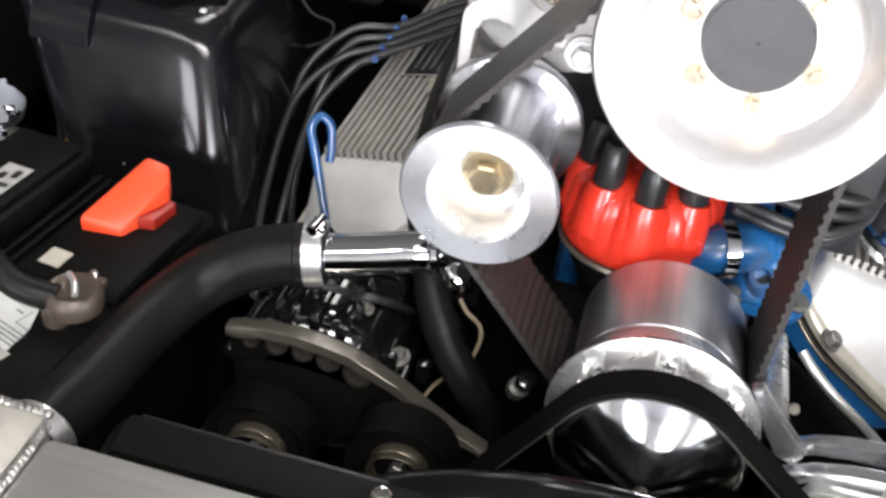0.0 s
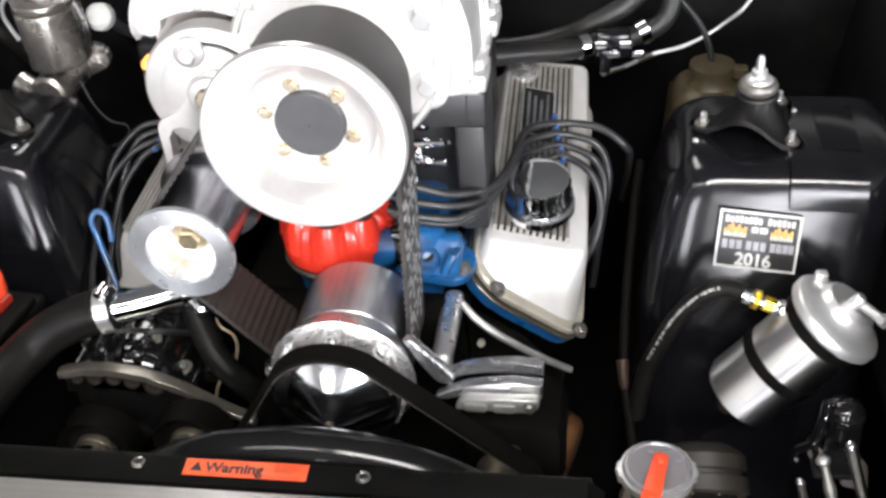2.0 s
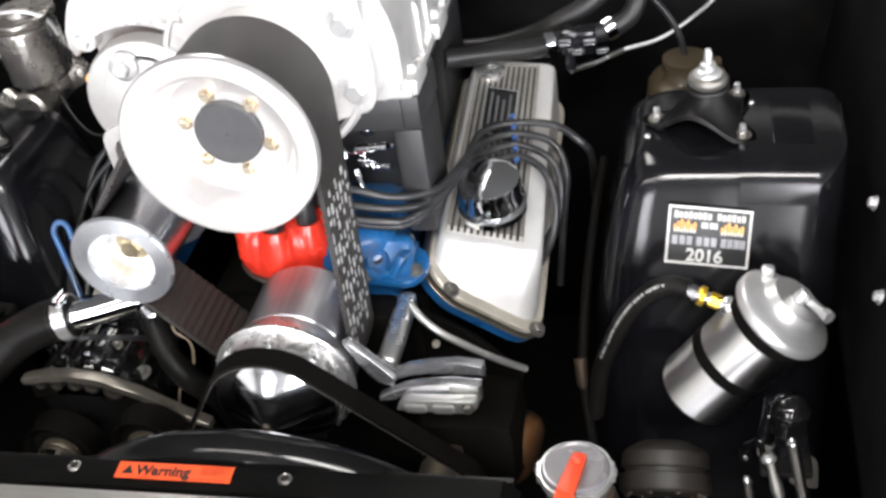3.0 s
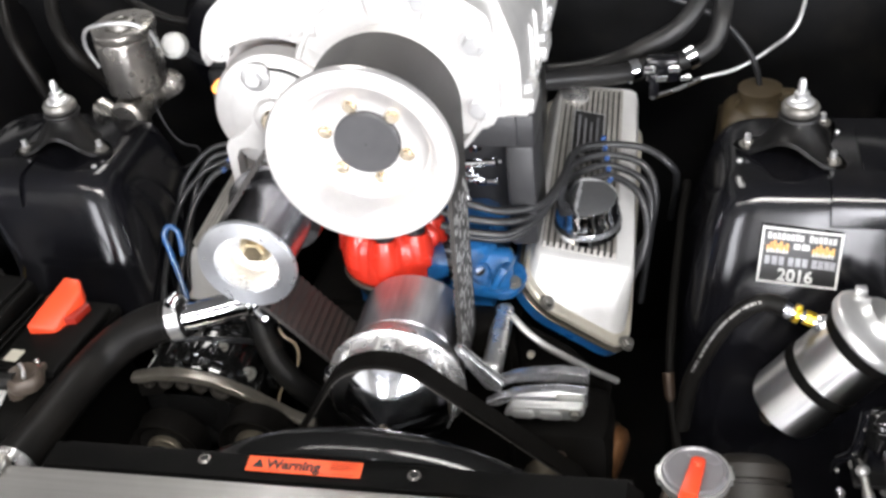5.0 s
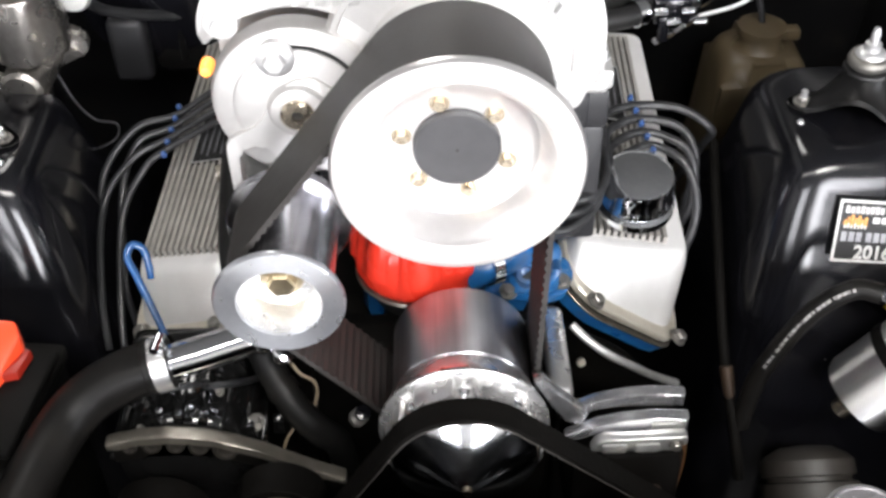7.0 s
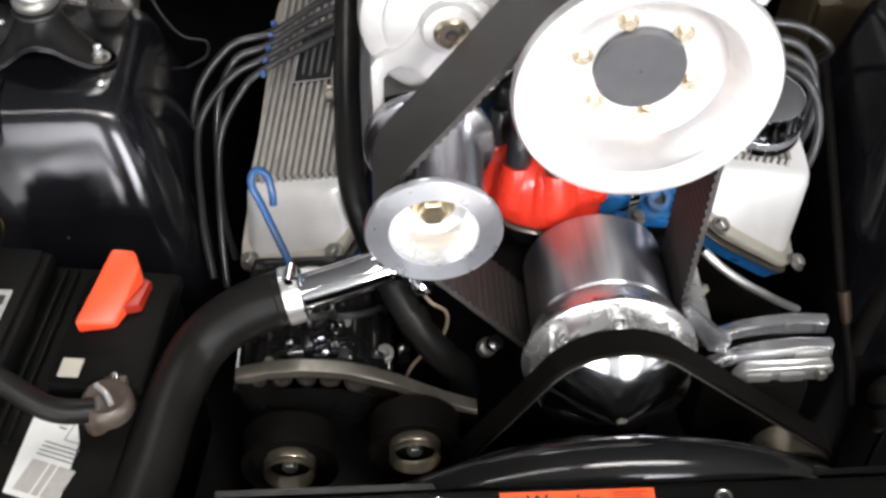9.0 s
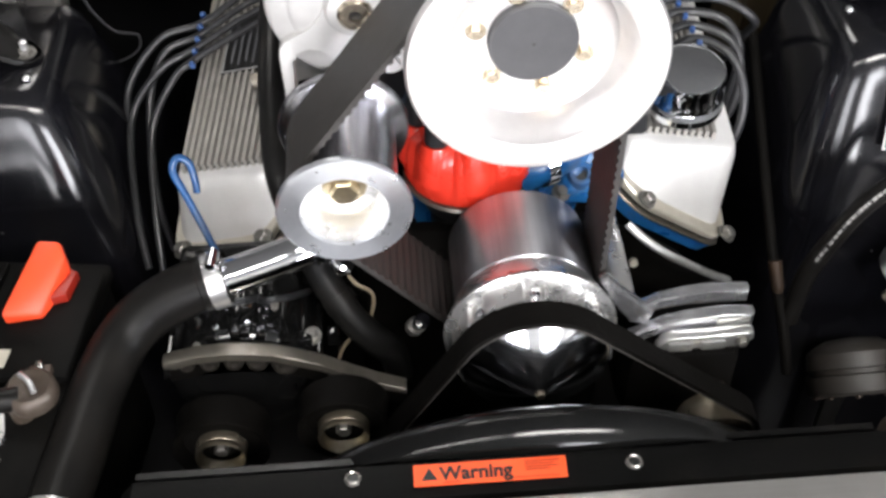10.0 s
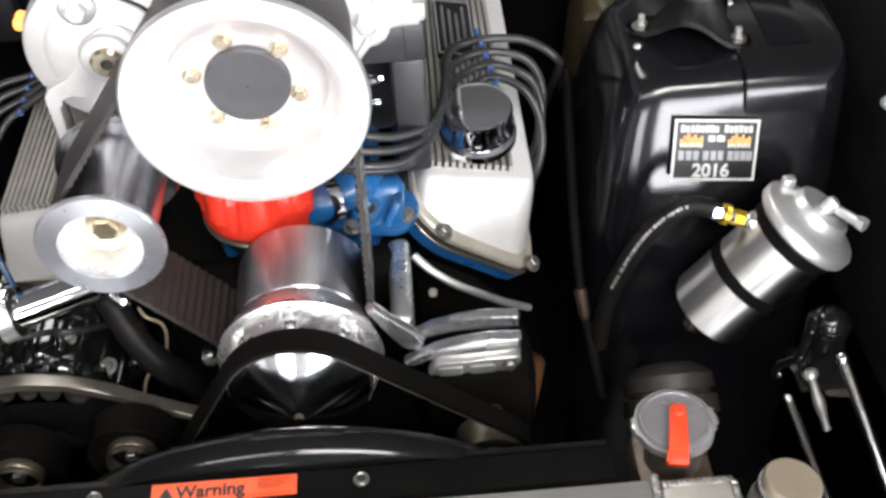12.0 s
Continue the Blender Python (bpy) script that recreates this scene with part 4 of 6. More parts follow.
    part("rib", tube([(0.06 * c, 0.093, 1.0 + 0.06 * s), (0.086 * c, 0.0885, 1.005 + 0.086 * s)], 0.0035, 8, smooth=False), M["cast"], sc)
bs = part("bolt_boss", lathe([(0, 0), (0.013, 0), (0.012, -0.010), (0, -0.010)], (-0.09, 0.082, 0.934), (0, 1, 0), 24), M["cast"], sc)
hexbolt("bolt", (-0.09, 0.0715, 0.934), (0, -1, 0), 0.0075, 0.007, M["satin"], bs, 0.0095)
# idler arm: a disc with an arc slot, turning on a brass bush, and an open web down to the idler
part("arm_disc", lathe([(0.0, 0.082), (0.058, 0.082), (0.062, 0.084), (0.064, 0.090), (0.064, 0.10), (0.0, 0.10)], PV, (0, 1, 0), 64), M["cast"], sc, "cast adjuster disc")
# the slot is not cut: a flat black sheet paints its shade
for k, (r0, r1, y, mat, lab) in enumerate(((0.040, 0.050, 0.0815, M["ink"], "flat black sheet for the shaded arc slot"),)):
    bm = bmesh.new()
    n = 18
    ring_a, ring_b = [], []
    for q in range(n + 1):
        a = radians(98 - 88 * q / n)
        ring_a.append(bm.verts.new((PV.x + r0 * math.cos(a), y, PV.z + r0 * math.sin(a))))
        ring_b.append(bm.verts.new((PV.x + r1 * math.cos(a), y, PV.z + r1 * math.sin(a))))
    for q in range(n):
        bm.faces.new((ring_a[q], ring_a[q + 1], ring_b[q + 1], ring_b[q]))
    part("arc_slot_shade", bm, mat, sc, lab)
part("inner_step", lathe([(0, 0.0785), (0.043, 0.0785), (0.0465, 0.0800), (0.0475, 0.0830)], PV, (0, 1, 0), 56), M["cast"], sc, "stepped cast face")
part("hub", lathe([(0.0, 0.070), (0.015, 0.070), (0.0195, 0.0715), (0.0215, 0.0750), (0.0225, 0.0790)], PV, (0, 1, 0), 48), M["cast"], sc)
arm = [(-0.084, 0.990), (-0.100, 1.002), (-0.116, 0.999), (-0.130, 0.985), (-0.137, 0.970), (-0.146, 0.960), (-0.158, 0.954), (-0.1670, 0.949), (-0.1685, 0.940), (-0.1680, 0.886), (-0.1600, 0.886), (-0.1595, 0.938),
       (-0.152, 0.943), (-0.142, 0.945), (-0.134, 0.938), (-0.126, 0.927), (-0.112, 0.934), (-0.098, 0.934), (-0.086, 0.945), (-0.080, 0.968)]
part("idler_arm", prism(rounded(arm, 0.004, 3), -0.016, (0, 0.0755, 0), (1, 0, 0), (0, 0, 1), 0.0018), M["cast"], sc, "cast idler arm with an open pocket")
part("pocket_floor", prism([(-0.162, 0.884), (-0.110, 0.884), (-0.110, 0.948), (-0.162, 0.948)], 0.004, (0, 0.106, 0), (1, 0, 0), (0, 0, 1)), M["bracket"], sc, "grey pocket behind the arm")
# solid black tube paints the shade of a slot
part("pocket_slot_shade", tube([(-0.146, 0.098, 0.940), (-0.136, 0.098, 0.934), (-0.128, 0.098, 0.922)], 0.004, 10), M["ink"], sc, "black tube for the shaded slot in the pocket")
# near-black wedge paints the shade at the foot of the pocket
part("pocket_shade", prism([(-0.160, 0.884), (-0.134, 0.884), (-0.142, 0.902), (-0.160, 0.897)], -0.010, (0, 0.094, 0), (1, 0, 0), (0, 0, 1)), M["black_and_shade"], sc)
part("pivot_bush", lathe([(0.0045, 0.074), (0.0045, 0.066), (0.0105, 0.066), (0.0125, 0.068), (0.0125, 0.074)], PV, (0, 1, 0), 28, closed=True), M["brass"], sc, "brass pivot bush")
# black disc paints the shaded bore of the bush
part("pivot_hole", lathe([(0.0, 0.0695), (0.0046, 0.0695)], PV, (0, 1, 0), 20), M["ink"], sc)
boss = part("adjuster_washer", lathe([(0, 0.080), (0.0135, 0.080), (0.0135, 0.074), (0.011, 0.073), (0, 0.073)], (-0.124, 0, 1.018), (0, 1, 0), 28), M["satin"], sc)
hexbolt("bolt", (-0.124, 0.0728, 1.018), (0, -1, 0), 0.0082, 0.006, M["satin"], boss)
part("side_lamp", lathe([(0, -0.005), (0.004, -0.004), (0.0052, 0.0), (0.0052, 0.01), (0, 0.01)], (-0.181, 0.112, 0.988), (0, 1, 0), 16), M["amber"], sc, "small amber lit fitting")
# adaptor below the blower
mani = thing("blower_manifold", "dark grey intake adaptor under the supercharger", "intake manifold")
part("top_flange", box((-0.145, 0.124, 0.918), (0.1060, 0.50, 0.9525), 0.003), M["grey"], mani)
part("front_lip", box((-0.02, 0.127, 0.9165), (0.122, 0.205, 0.9520), 0.003), M["grey"], mani, "dark grey machined lip")
part("upright", box((0.0925, 0.1285, 0.80), (0.1205, 0.205, 0.9165), 0.004), M["grey"], mani, "dark grey upright web")
part("side_web", box((0.100, 0.207, 0.87), (0.120, 0.25, 0.9520), 0.004), M["black_satin"], mani)
part("throat", box((-0.12, 0.215, 0.78), (0.092, 0.48, 0.9175), 0.01), M["grey"], mani)
fit_ = thing("fuel_fitting", "chrome pipe fittings beside the blower manifold", "pipe fitting")
for p, d, r, h in (((0.056, 0.165, 0.895), (0.1, -0.3, 1), 0.0075, 0.010), ((0.071, 0.165, 0.900), (0, -0.3, 1), 0.0055, 0.012), ((0.048, 0.150, 0.884), (1, -0.2, 0.2), 0.0050, 0.034), ((0.052, 0.146, 0.874), (0.8, -0.5, -0.2), 0.0065, 0.014),
                   ((0.062, 0.143, 0.868), (1, -0.2, 0.1), 0.0042, 0.020), ((0.047, 0.138, 0.868), (0.3, -0.4, -1), 0.0038, 0.022), ((0.036, 0.145, 0.882), (-0.2, -0.6, 0.3), 0.0060, 0.012)):
    part("fitting", lathe([(0, 0), (r, 0), (r, h * 0.4), (r * 0.7, h * 0.45), (r * 0.7, h * 0.8), (r * 0.85, h * 0.82), (r * 0.8, h), (0, h)], p, d, 12), M["chrome"], fit_)
part("cross_rod", tube([(0.040, 0.150, 0.880), (0.062, 0.148, 0.883), (0.084, 0.152, 0.886)], 0.0026, 8), M["chrome"], fit_)

# top pulley
tp = thing("supercharger_pulley", "dished silver supercharger pulley with six bolts", "pulley")
TP = (0, 0, 1.0)
part("pulley", lathe([(0.029, 0.0), (0.029, -0.0065), (0.048, -0.0065), (0.054, -0.010), (0.0605, -0.030), (0.0630, -0.0345), (0.0660, -0.0352), (0.0668, -0.0338), (0.0676, -0.0352), (0.073, -0.036), (0.0805, -0.0355), (0.0822, -0.033), (0.0822, -0.030), (0.076, -0.0285), (0.0655, -0.027), (0.0655, 0.0605), (0.067, 0.0615), (0.067, 0.0645), (0.04, 0.0645)], TP, (0, 1, 0), 96), M["dish"], tp, "satin aluminium dish")
part("plug", lathe([(0, -0.0120), (0.0272, -0.0120), (0.0286, -0.0108), (0.0288, 0.004), (0, 0.004)], TP, (0, 1, 0), 48), M["plug"], tp, "black centre plug")
# tiny black disc for the shade in the centre hole
part("centre_hole", lathe([(0, -0.0124), (0.0011, -0.0124)], TP, (0, 1, 0), 12), M["ink"], tp)
for bx, bz in ((0.033, -0.012), (-0.026, -0.026), (0.008, -0.0355), (-0.011, 0.0335), (0.024, 0.024), (-0.036, 0.009)):
    hexbolt("bolt", (bx, -0.0066, 1.0 + bz), (0, -1, 0), 0.0044, 0.0055, M["brass"], tp, 0.0066, "gold zinc bolt")

# idler
IC = Vector((-0.128, 0, 0.877))
idl = thing("idler_pulley", "polished idler pulley with a machined front flange", "idler pulley")
part("drum", lathe([(0.034, -0.0185), (0.0380, -0.0185), (0.0380, 0.0635), (0.0475, 0.0650), (0.0487, 0.0670), (0.0487, 0.0720), (0.0475, 0.0735), (0.012, 0.0735)], IC, (0, 1, 0), 64), M["drumsteel"], idl, "polished drum")
part("dish", lathe([(0.0, 0.006), (0.016, 0.006), (0.0240, 0.002), (0.0282, -0.016), (0.0302, -0.0215)], IC, (0, 1, 0), 72), M["dishmetal"], idl, "bright dished centre")
part("flange", lathe([(0.0300, -0.0215), (0.0310, -0.0240), (0.0462, -0.0238), (0.0476, -0.022), (0.0476, -0.0195), (0.0460, -0.0175), (0.0370, -0.0165)], IC, (0, 1, 0), 72), M["flange"], idl, "machined front flange")
part("washer", lathe([(0, -0.002), (0.0150, -0.002), (0.0160, -0.0005), (0.0160, 0.002), (0, 0.002)], IC + Vector((0, 0.004, 0)), (0, 1, 0), 32), M["dullbrass"], idl, "dull gold washer")
hexbolt("bolt", tuple(IC + Vector((0, 0.002, 0))), (0, -1, 0), 0.0108, 0.008, M["dullbrass"], idl, label="dull gold hexagon bolt")

# crank pulley stack
KC = Vector((0.003, 0, 0.754))
ck = thing("crank_pulley", "polished crank pulley drum with a cone nose", "crank pulley")
part("drum", lathe([(0.03, 0.062), (0.0540, 0.062), (0.0555, 0.060), (0.0555, -0.0095), (0.0535, -0.0115), (0.0535, -0.0135), (0.05, -0.0135)], KC, (0, 1, 0), 80), M["turned"], ck, "turned steel drum")
part("ring", lathe([(0.05, -0.0130), (0.0558, -0.0130), (0.0575, -0.0145), (0.0648, -0.0335), (0.0662, -0.0360), (0.0662, -0.0385), (0.0645, -0.0395), (0.0580, -0.0400), (0.0550, -0.0415), (0.0550, -0.0580), (0.05, -0.0585)], KC, (0, 1, 0), 96), M["collar"], ck, "bright flared ring")
part("belt_groove", lathe([(0.045, -0.0580), (0.0550, -0.0580), (0.0550, -0.0600), (0.05, -0.0602)], KC, (0, 1, 0), 80), M["bright"], ck)
part("cone", lathe([(0.0, -0.0978), (0.003, -0.0975), (0.0045, -0.0966), (0.0180, -0.0888), (0.0360, -0.0784), (0.0540, -0.0680), (0.0558, -0.0666), (0.0566, -0.0645), (0.0566, -0.0600), (0.05, -0.0600)], KC, (0, 1, 0), 96), M["conesteel"], ck, "polished cone nose")
part("nose_bolt", lathe([(0, -0.1008), (0.0035, -0.1004), (0.0044, -0.0975), (0.0044, -0.093), (0, -0.093)], KC, (0, 1, 0), 12), M["brass"], ck)
for k in range(8):
    a = 2 * math.pi * k / 8 + 0.40
    block = part("clamp_block", prism(rounded([(-0.0165, -0.0095), (0.0165, -0.0095), (0.0155, 0.0085), (0.010, 0.0100), (-0.010, 0.0100), (-0.0155, 0.0085)], 0.003, 3), 0.0060, KC + Vector((0.0535 * math.cos(a), -0.0490, 0.0535 * math.sin(a))), (-math.sin(a), 0, math.cos(a)), (0, -1, 0), 0.0022), M["collar"], ck)
    b = a + math.pi / 8
    part("clamp_screw", lathe([(0, 0.0), (0.0042, 0.0), (0.0042, 0.0022), (0.0026, 0.0030), (0, 0.0030)], KC + Vector((0.0550 * math.cos(b), -0.0500, 0.0550 * math.sin(b))), (math.cos(b), 0, math.sin(b)), 10), M["chrome"], ck)

bb = thing("blower_belt", "wide black toothed drive belt", "drive belt")
part("band", belt_mesh([(0, 1.0, 0.0658), (-0.128, 0.877, 0.0382), (0.003, 0.754, 0.0560)], -0.0095, 0.0600, 0.0034, 0.0014), M["belt"], bb)
e0, e1 = Vector((0.0692, 0, 1.0027)), Vector((0.0624, 0, 0.7567))
bu, bv = Vector((0, 1, 0)), (e1 - e0).normalized()
for k in range(13):
    for q in range(7):
        if (k * 5 + q * 3) % 6 == 0:
            continue
        y, s = -0.0070 + 0.0094 * q, 0.066 + 0.0136 * k + 0.003 * (q % 2)
        bars("print_bar", bb, M["beltprint"], [(y, s, y + 0.0030 + 0.0012 * ((k + q) % 3), s + 0.0108 - 0.0025 * ((k + 2 * q) % 3))], e0, bu, bv, -0.0004)
ab = thing("accessory_belt", "flat black accessory drive belt", "drive belt")
part("band", belt_mesh([(0.003, 0.754, 0.0590), (-0.105, 0.60, 0.046), (0.150, 0.664, 0.030)], -0.0835, -0.0625, 0.0036, 0.0), M["black_and_shade"], ab)
part("ribbed_face", belt_mesh([(0.003, 0.754, 0.0580), (-0.105, 0.60, 0.0450), (0.150, 0.664, 0.0290)], -0.0840, -0.0620, 0.0010, 0.0), M["beltedge"], ab, "worn grey inner face")

# ---------------------------------------------------------------- distributor
di = thing("distributor", "red distributor cap with black plug boots", "distributor")
DC, DA = Vector((-0.031, 0.124, 0.778)), Vector((0.02, 0.05, 1.0))
bm = lathe([(0.049, 0.0), (0.0525, 0.003), (0.0540, 0.008), (0.0545, 0.018), (0.0545, 0.026), (0.0540, 0.034), (0.0520, 0.046), (0.045, 0.055), (0.030, 0.060), (0, 0.061)], DC, DA, 128)
for v in bm.verts:
    d = v.co - DC
    if d.xy.length > 0.035:
        h = min(1.0, max(0.0, (d.z - 0.002) / 0.03))
        v.co.xy = DC.xy + d.xy * (1.0 + 0.008 - 0.085 * h * (1.0 - abs(math.sin(4.0 * (math.atan2(d.y, d.x) - radians(205.5))))) ** 3)
part("cap", bm, M["red"], di, "glossy red cap")
part("collar", lathe([(0.02, -0.03), (0.038, -0.028), (0.049, -0.006), (0.050, 0.0), (0.048, 0.002)], DC, DA, 48), M["black_satin"], di, "dark distributor body")
part("rim", lathe([(0.049, -0.004), (0.0535, -0.004), (0.0545, -0.002), (0.0535, 0.0005), (0.049, 0.0005)], DC, DA, 64, closed=True), M["cuff"], di, "dull metal rim under the cap")
part("shaft_housing", lathe([(0.02, -0.12), (0.03, -0.11), (0.032, -0.03)], DC, DA, 24), M["black_satin"], di)
du, dv, dw = frame_of(DA)
for k in range(8):
    a = radians(228 + 45 * k)
    p = DC + Vector((math.cos(a), math.sin(a), 0)) * 0.041 + dw * 0.051
    part("tower", lathe([(0.0175, -0.030), (0.0160, -0.006), (0.0125, 0.006), (0, 0.007)], p, DA, 16), M["red"], di)
    part("boot", lathe([(0.0100, 0.004), (0.0106, 0.007), (0.0100, 0.022), (0.0085, 0.033), (0.006, 0.036), (0, 0.037)], p, DA, 14), M["wire"], di, "dark grey rubber boot")

# ---------------------------------------------------------------- coolant neck and hose
neck = thing("coolant_neck", "polished coolant outlet tube", "coolant tube")
part("tube", tube([(-0.242, 0.012, 0.777), (-0.20, 0.021, 0.784), (-0.160, 0.031, 0.791), (-0.143, 0.038, 0.785), (-0.138, 0.046, 0.765)], 0.0145, 24), M["chrome"], neck)
part("flare", lathe([(0.0145, -0.004), (0.0165, -0.002), (0.0165, 0.002), (0.0145, 0.004)], (-0.158, 0.0315, 0.791), (1, 0.22, 0.14), 24), M["chrome"], neck)
hose = thing("radiator_hose", "thick black rubber radiator hose", "hose")
part("hose", tube([(-0.230, 0.0155, 0.7795), (-0.262, 0.010, 0.772), (-0.291, 0.000, 0.760), (-0.311, -0.020, 0.749), (-0.3245, -0.060, 0.743), (-0.332, -0.115, 0.741), (-0.338, -0.150, 0.740), (-0.340, -0.185, 0.739)], 0.0212, 24), M["rubber"], hose)
part("end_cuff", lathe([(0.0203, -0.013), (0.0212, -0.012), (0.0212, 0.0068), (0.0190, 0.0075), (0.0150, 0.0075)], (-0.2345, 0.0145, 0.7785), (1, 0.2, 0.14), 32), M["rubber"], hose, "swollen hose end")
clamp = thing("hose_clamp", "steel worm-drive hose clamp on the radiator hose", "hose clamp")
part("band", lathe([(0.0214, -0.0065), (0.0226, -0.0065), (0.0226, 0.0065), (0.0214, 0.0065)], (-0.2345, 0.0145, 0.7785), (1, 0.2, 0.14), 40, closed=True), M["collar"], clamp)
part("worm_box", box((-0.240, 0.007, 0.799), (-0.228, 0.020, 0.8055), 0.002), M["chrome"], clamp)
part("worm_screw", lathe([(0, -0.011), (0.0035, -0.011), (0.0035, 0.006), (0, 0.006)], (-0.234, 0.014, 0.8045), (0.1, 1, 0), 12), M["chrome"], clamp)
clamp2 = thing("hose_clamp", "steel hose clamp where the hose meets the radiator", "hose clamp")
part("band", lathe([(0.0212, -0.0065), (0.0226, -0.0065), (0.0226, 0.0065), (0.0212, 0.0065)], (-0.3385, -0.165, 0.7395), (0.12, 1, 0.03), 40, closed=True), M["collar"], clamp2)
part("end_nut", lathe([(0, -0.006), (0.007, -0.006), (0.009, -0.002), (0.009, 0.004), (0.006, 0.008), (0, 0.009)], (-0.137, 0.004, 0.797), (0.6, -0.6, 0.5), 8), M["chrome"], neck, "chrome end nut")
for pts in ([(-0.135, 0.03, 0.758), (-0.128, 0.02, 0.757), (-0.118, 0.02, 0.748), (-0.116, 0.02, 0.735), (-0.120, 0.02, 0.716)], [(-0.153, 0.02, 0.655), (-0.146, 0.02, 0.678), (-0.136, 0.02, 0.694), (-0.128, 0.025, 0.699)]):
    tagged(part("thin_wire", tube(pts, 0.0014, 8), M["tanwire"]), "thin tan wire below the pulleys", "wire")
sw_ = thing("sensor_plug", "small grimy metal sensor with a plug", "sensor")
part("body", lathe([(0, 0), (0.008, 0), (0.008, 0.012), (0.005, 0.014), (0.005, 0.024), (0, 0.024)], (-0.085, 0.02, 0.70), (0.2, -0.5, 0.8), 8), M["dullmetal"], sw_)
part("plug", lathe([(0, 0.024), (0.006, 0.024), (0.0065, 0.034), (0, 0.036)], (-0.085, 0.02, 0.70), (0.2, -0.5, 0.8), 14), M["black_gloss"], sw_)
hose2 = thing("bypass_hose", "black rubber bypass hose running down behind the belt", "hose")
part("hose", tube([(-0.160, 0.040, 0.768), (-0.152, 0.028, 0.752), (-0.134, 0.008, 0.730), (-0.116, 0.002, 0.708), (-0.104, 0.016, 0.675), (-0.10, 0.03, 0.63)], 0.0125, 18), M["shroudblack"], hose2)

part("hose_clamp", lathe([(0.0125, -0.005), (0.0136, -0.005), (0.0136, 0.005), (0.0125, 0.005)], (-0.143, 0.018, 0.741), (0.55, -0.55, -0.62), 28, closed=True), M["rubber"], hose2, "black clamp band")

# ---------------------------------------------------------------- battery
bat = thing("battery", "black car battery with a white label and a red terminal cover", "battery")
part("case", box((-0.517, -0.17, 0.54), (-0.345, 0.072, 0.735), 0.008), M["black_plastic"], bat, "black plastic case")
part("lid", box((-0.520, -0.173, 0.735), (-0.342, 0.075, 0.752), 0.005), M["black_plastic"], bat)
part("lid_step", box((-0.509, -0.11, 0.752), (-0.441, 0.070, 0.774), 0.005), M["black_plastic"], bat)
part("vent_cover", box((-0.501, -0.09, 0.774), (-0.447, 0.066, 0.780), 0.003), M["black_plastic"], bat)
for x in (-0.437, -0.428):
    part("lid_rib", box((x, -0.10, 0.752), (x + 0.0045, 0.068, 0.7575), 0.0015), M["black_plastic"], bat)
part("terminal_block", box((-0.412, -0.052, 0.752), (-0.340, 0.058, 0.763), 0.004), M["black_plastic"], bat)
BATTERY = Matrix.Translation((-0.40, -0.04, 0)) @ pose(0, 0, 0, 0, 0, -7) @ Matrix.Translation((0.40, 0.04, 0))
unturn = BATTERY.inverted()
tc = bmesh.new()
crown = [(-0.3985, -0.003, 0.774), (-0.3695, 0.0005, 0.768), (-0.3615, 0.020, 0.777), (-0.3525, 0.040, 0.788), (-0.3570, 0.0525, 0.794), (-0.3735, 0.0515, 0.798)]
up = [tc.verts.new(unturn @ Vector(p)) for p in crown]
dn = [tc.verts.new(unturn @ Vector((x + 0.001, y, 0.758 if k < 3 else z - 0.022))) for k, (x, y, z) in enumerate(crown)]
tc.faces.new(up)
tc.faces.new(dn[::-1])
for k in range(6):
    tc.faces.new((up[k], dn[k], dn[(k + 1) % 6], up[(k + 1) % 6]))
bmesh.ops.bevel(tc, geom=list(tc.edges), offset=0.0028, segments=2, profile=0.5, affect="EDGES")
cover = part("terminal_cover", tc, M["redcap"], bat, "bright red terminal cover")
# skirt repeats the cover's red, darkened for its shaded side wall
part("cover_skirt", prism([tuple((unturn @ Vector((x, y, 0))).xy) for x, y in ((-0.372, 0.012), (-0.352, 0.016), (-0.347, 0.040), (-0.356, 0.046), (-0.370, 0.044))], 0.020, (0, 0, 0.752), (1, 0, 0), (0, 1, 0), 0.002), M["shaded_red"], cover, "lower skirt, red darkened for shade")
label = [tuple((unturn @ Vector((x, y, 0))).xy) for x, y in ((-0.427, -0.135), (-0.388, -0.150), (-0.382, -0.097), (-0.388, -0.071), (-0.416, -0.053))]
sheet = part("label_sheet", prism(label, 0.0006, (0, 0, 0.752), (1, 0, 0), (0, 1, 0)), M["white"], bat, "white printed label")
LB = BATTERY.inverted() @ Vector((-0.427, -0.135, 0.7527))
lu, lv = (Vector(label[1]) - Vector(label[0])).normalized(), None
lu = Vector((lu.x, lu.y, 0))
lv = Vector((-lu.y, lu.x, 0))
for rows, ink in (([(0.005, 0.004, 0.018, 0.030), (0.0195, 0.004, 0.0245, 0.030), (0.026, 0.004, 0.039, 0.030)], "palegrey"), ([(0.005, 0.034 + 0.0035 * k, 0.033, 0.0352 + 0.0035 * k) for k in range(4)] + [(0.017, 0.050, 0.0178, 0.064), (0.008, 0.058, 0.014, 0.0595), (0.017, 0.050, 0.030, 0.0508)], "greyink")):
    bars("print", sheet, M[ink], rows, LB, lu, lv, 0.0004)
part("small_label", prism([(0, 0), (0.020, 0), (0.020, 0.056), (0, 0.056)], 0.0006, (-0.4755, -0.036, 0.780), (1, 0, 0), (0, 1, 0)), M["greylabel"], bat)
bars("print", bat, M["ink"], [(0.006, 0.004, 0.018, 0.012), (0.003, 0.018, 0.012, 0.024), (0.010, 0.028, 0.018, 0.032), (0.004, 0.036, 0.009, 0.044), (0.012, 0.040, 0.017, 0.050)], (-0.4755, -0.036, 0.7807), (1, 0, 0), (0, 1, 0), 0.0004)
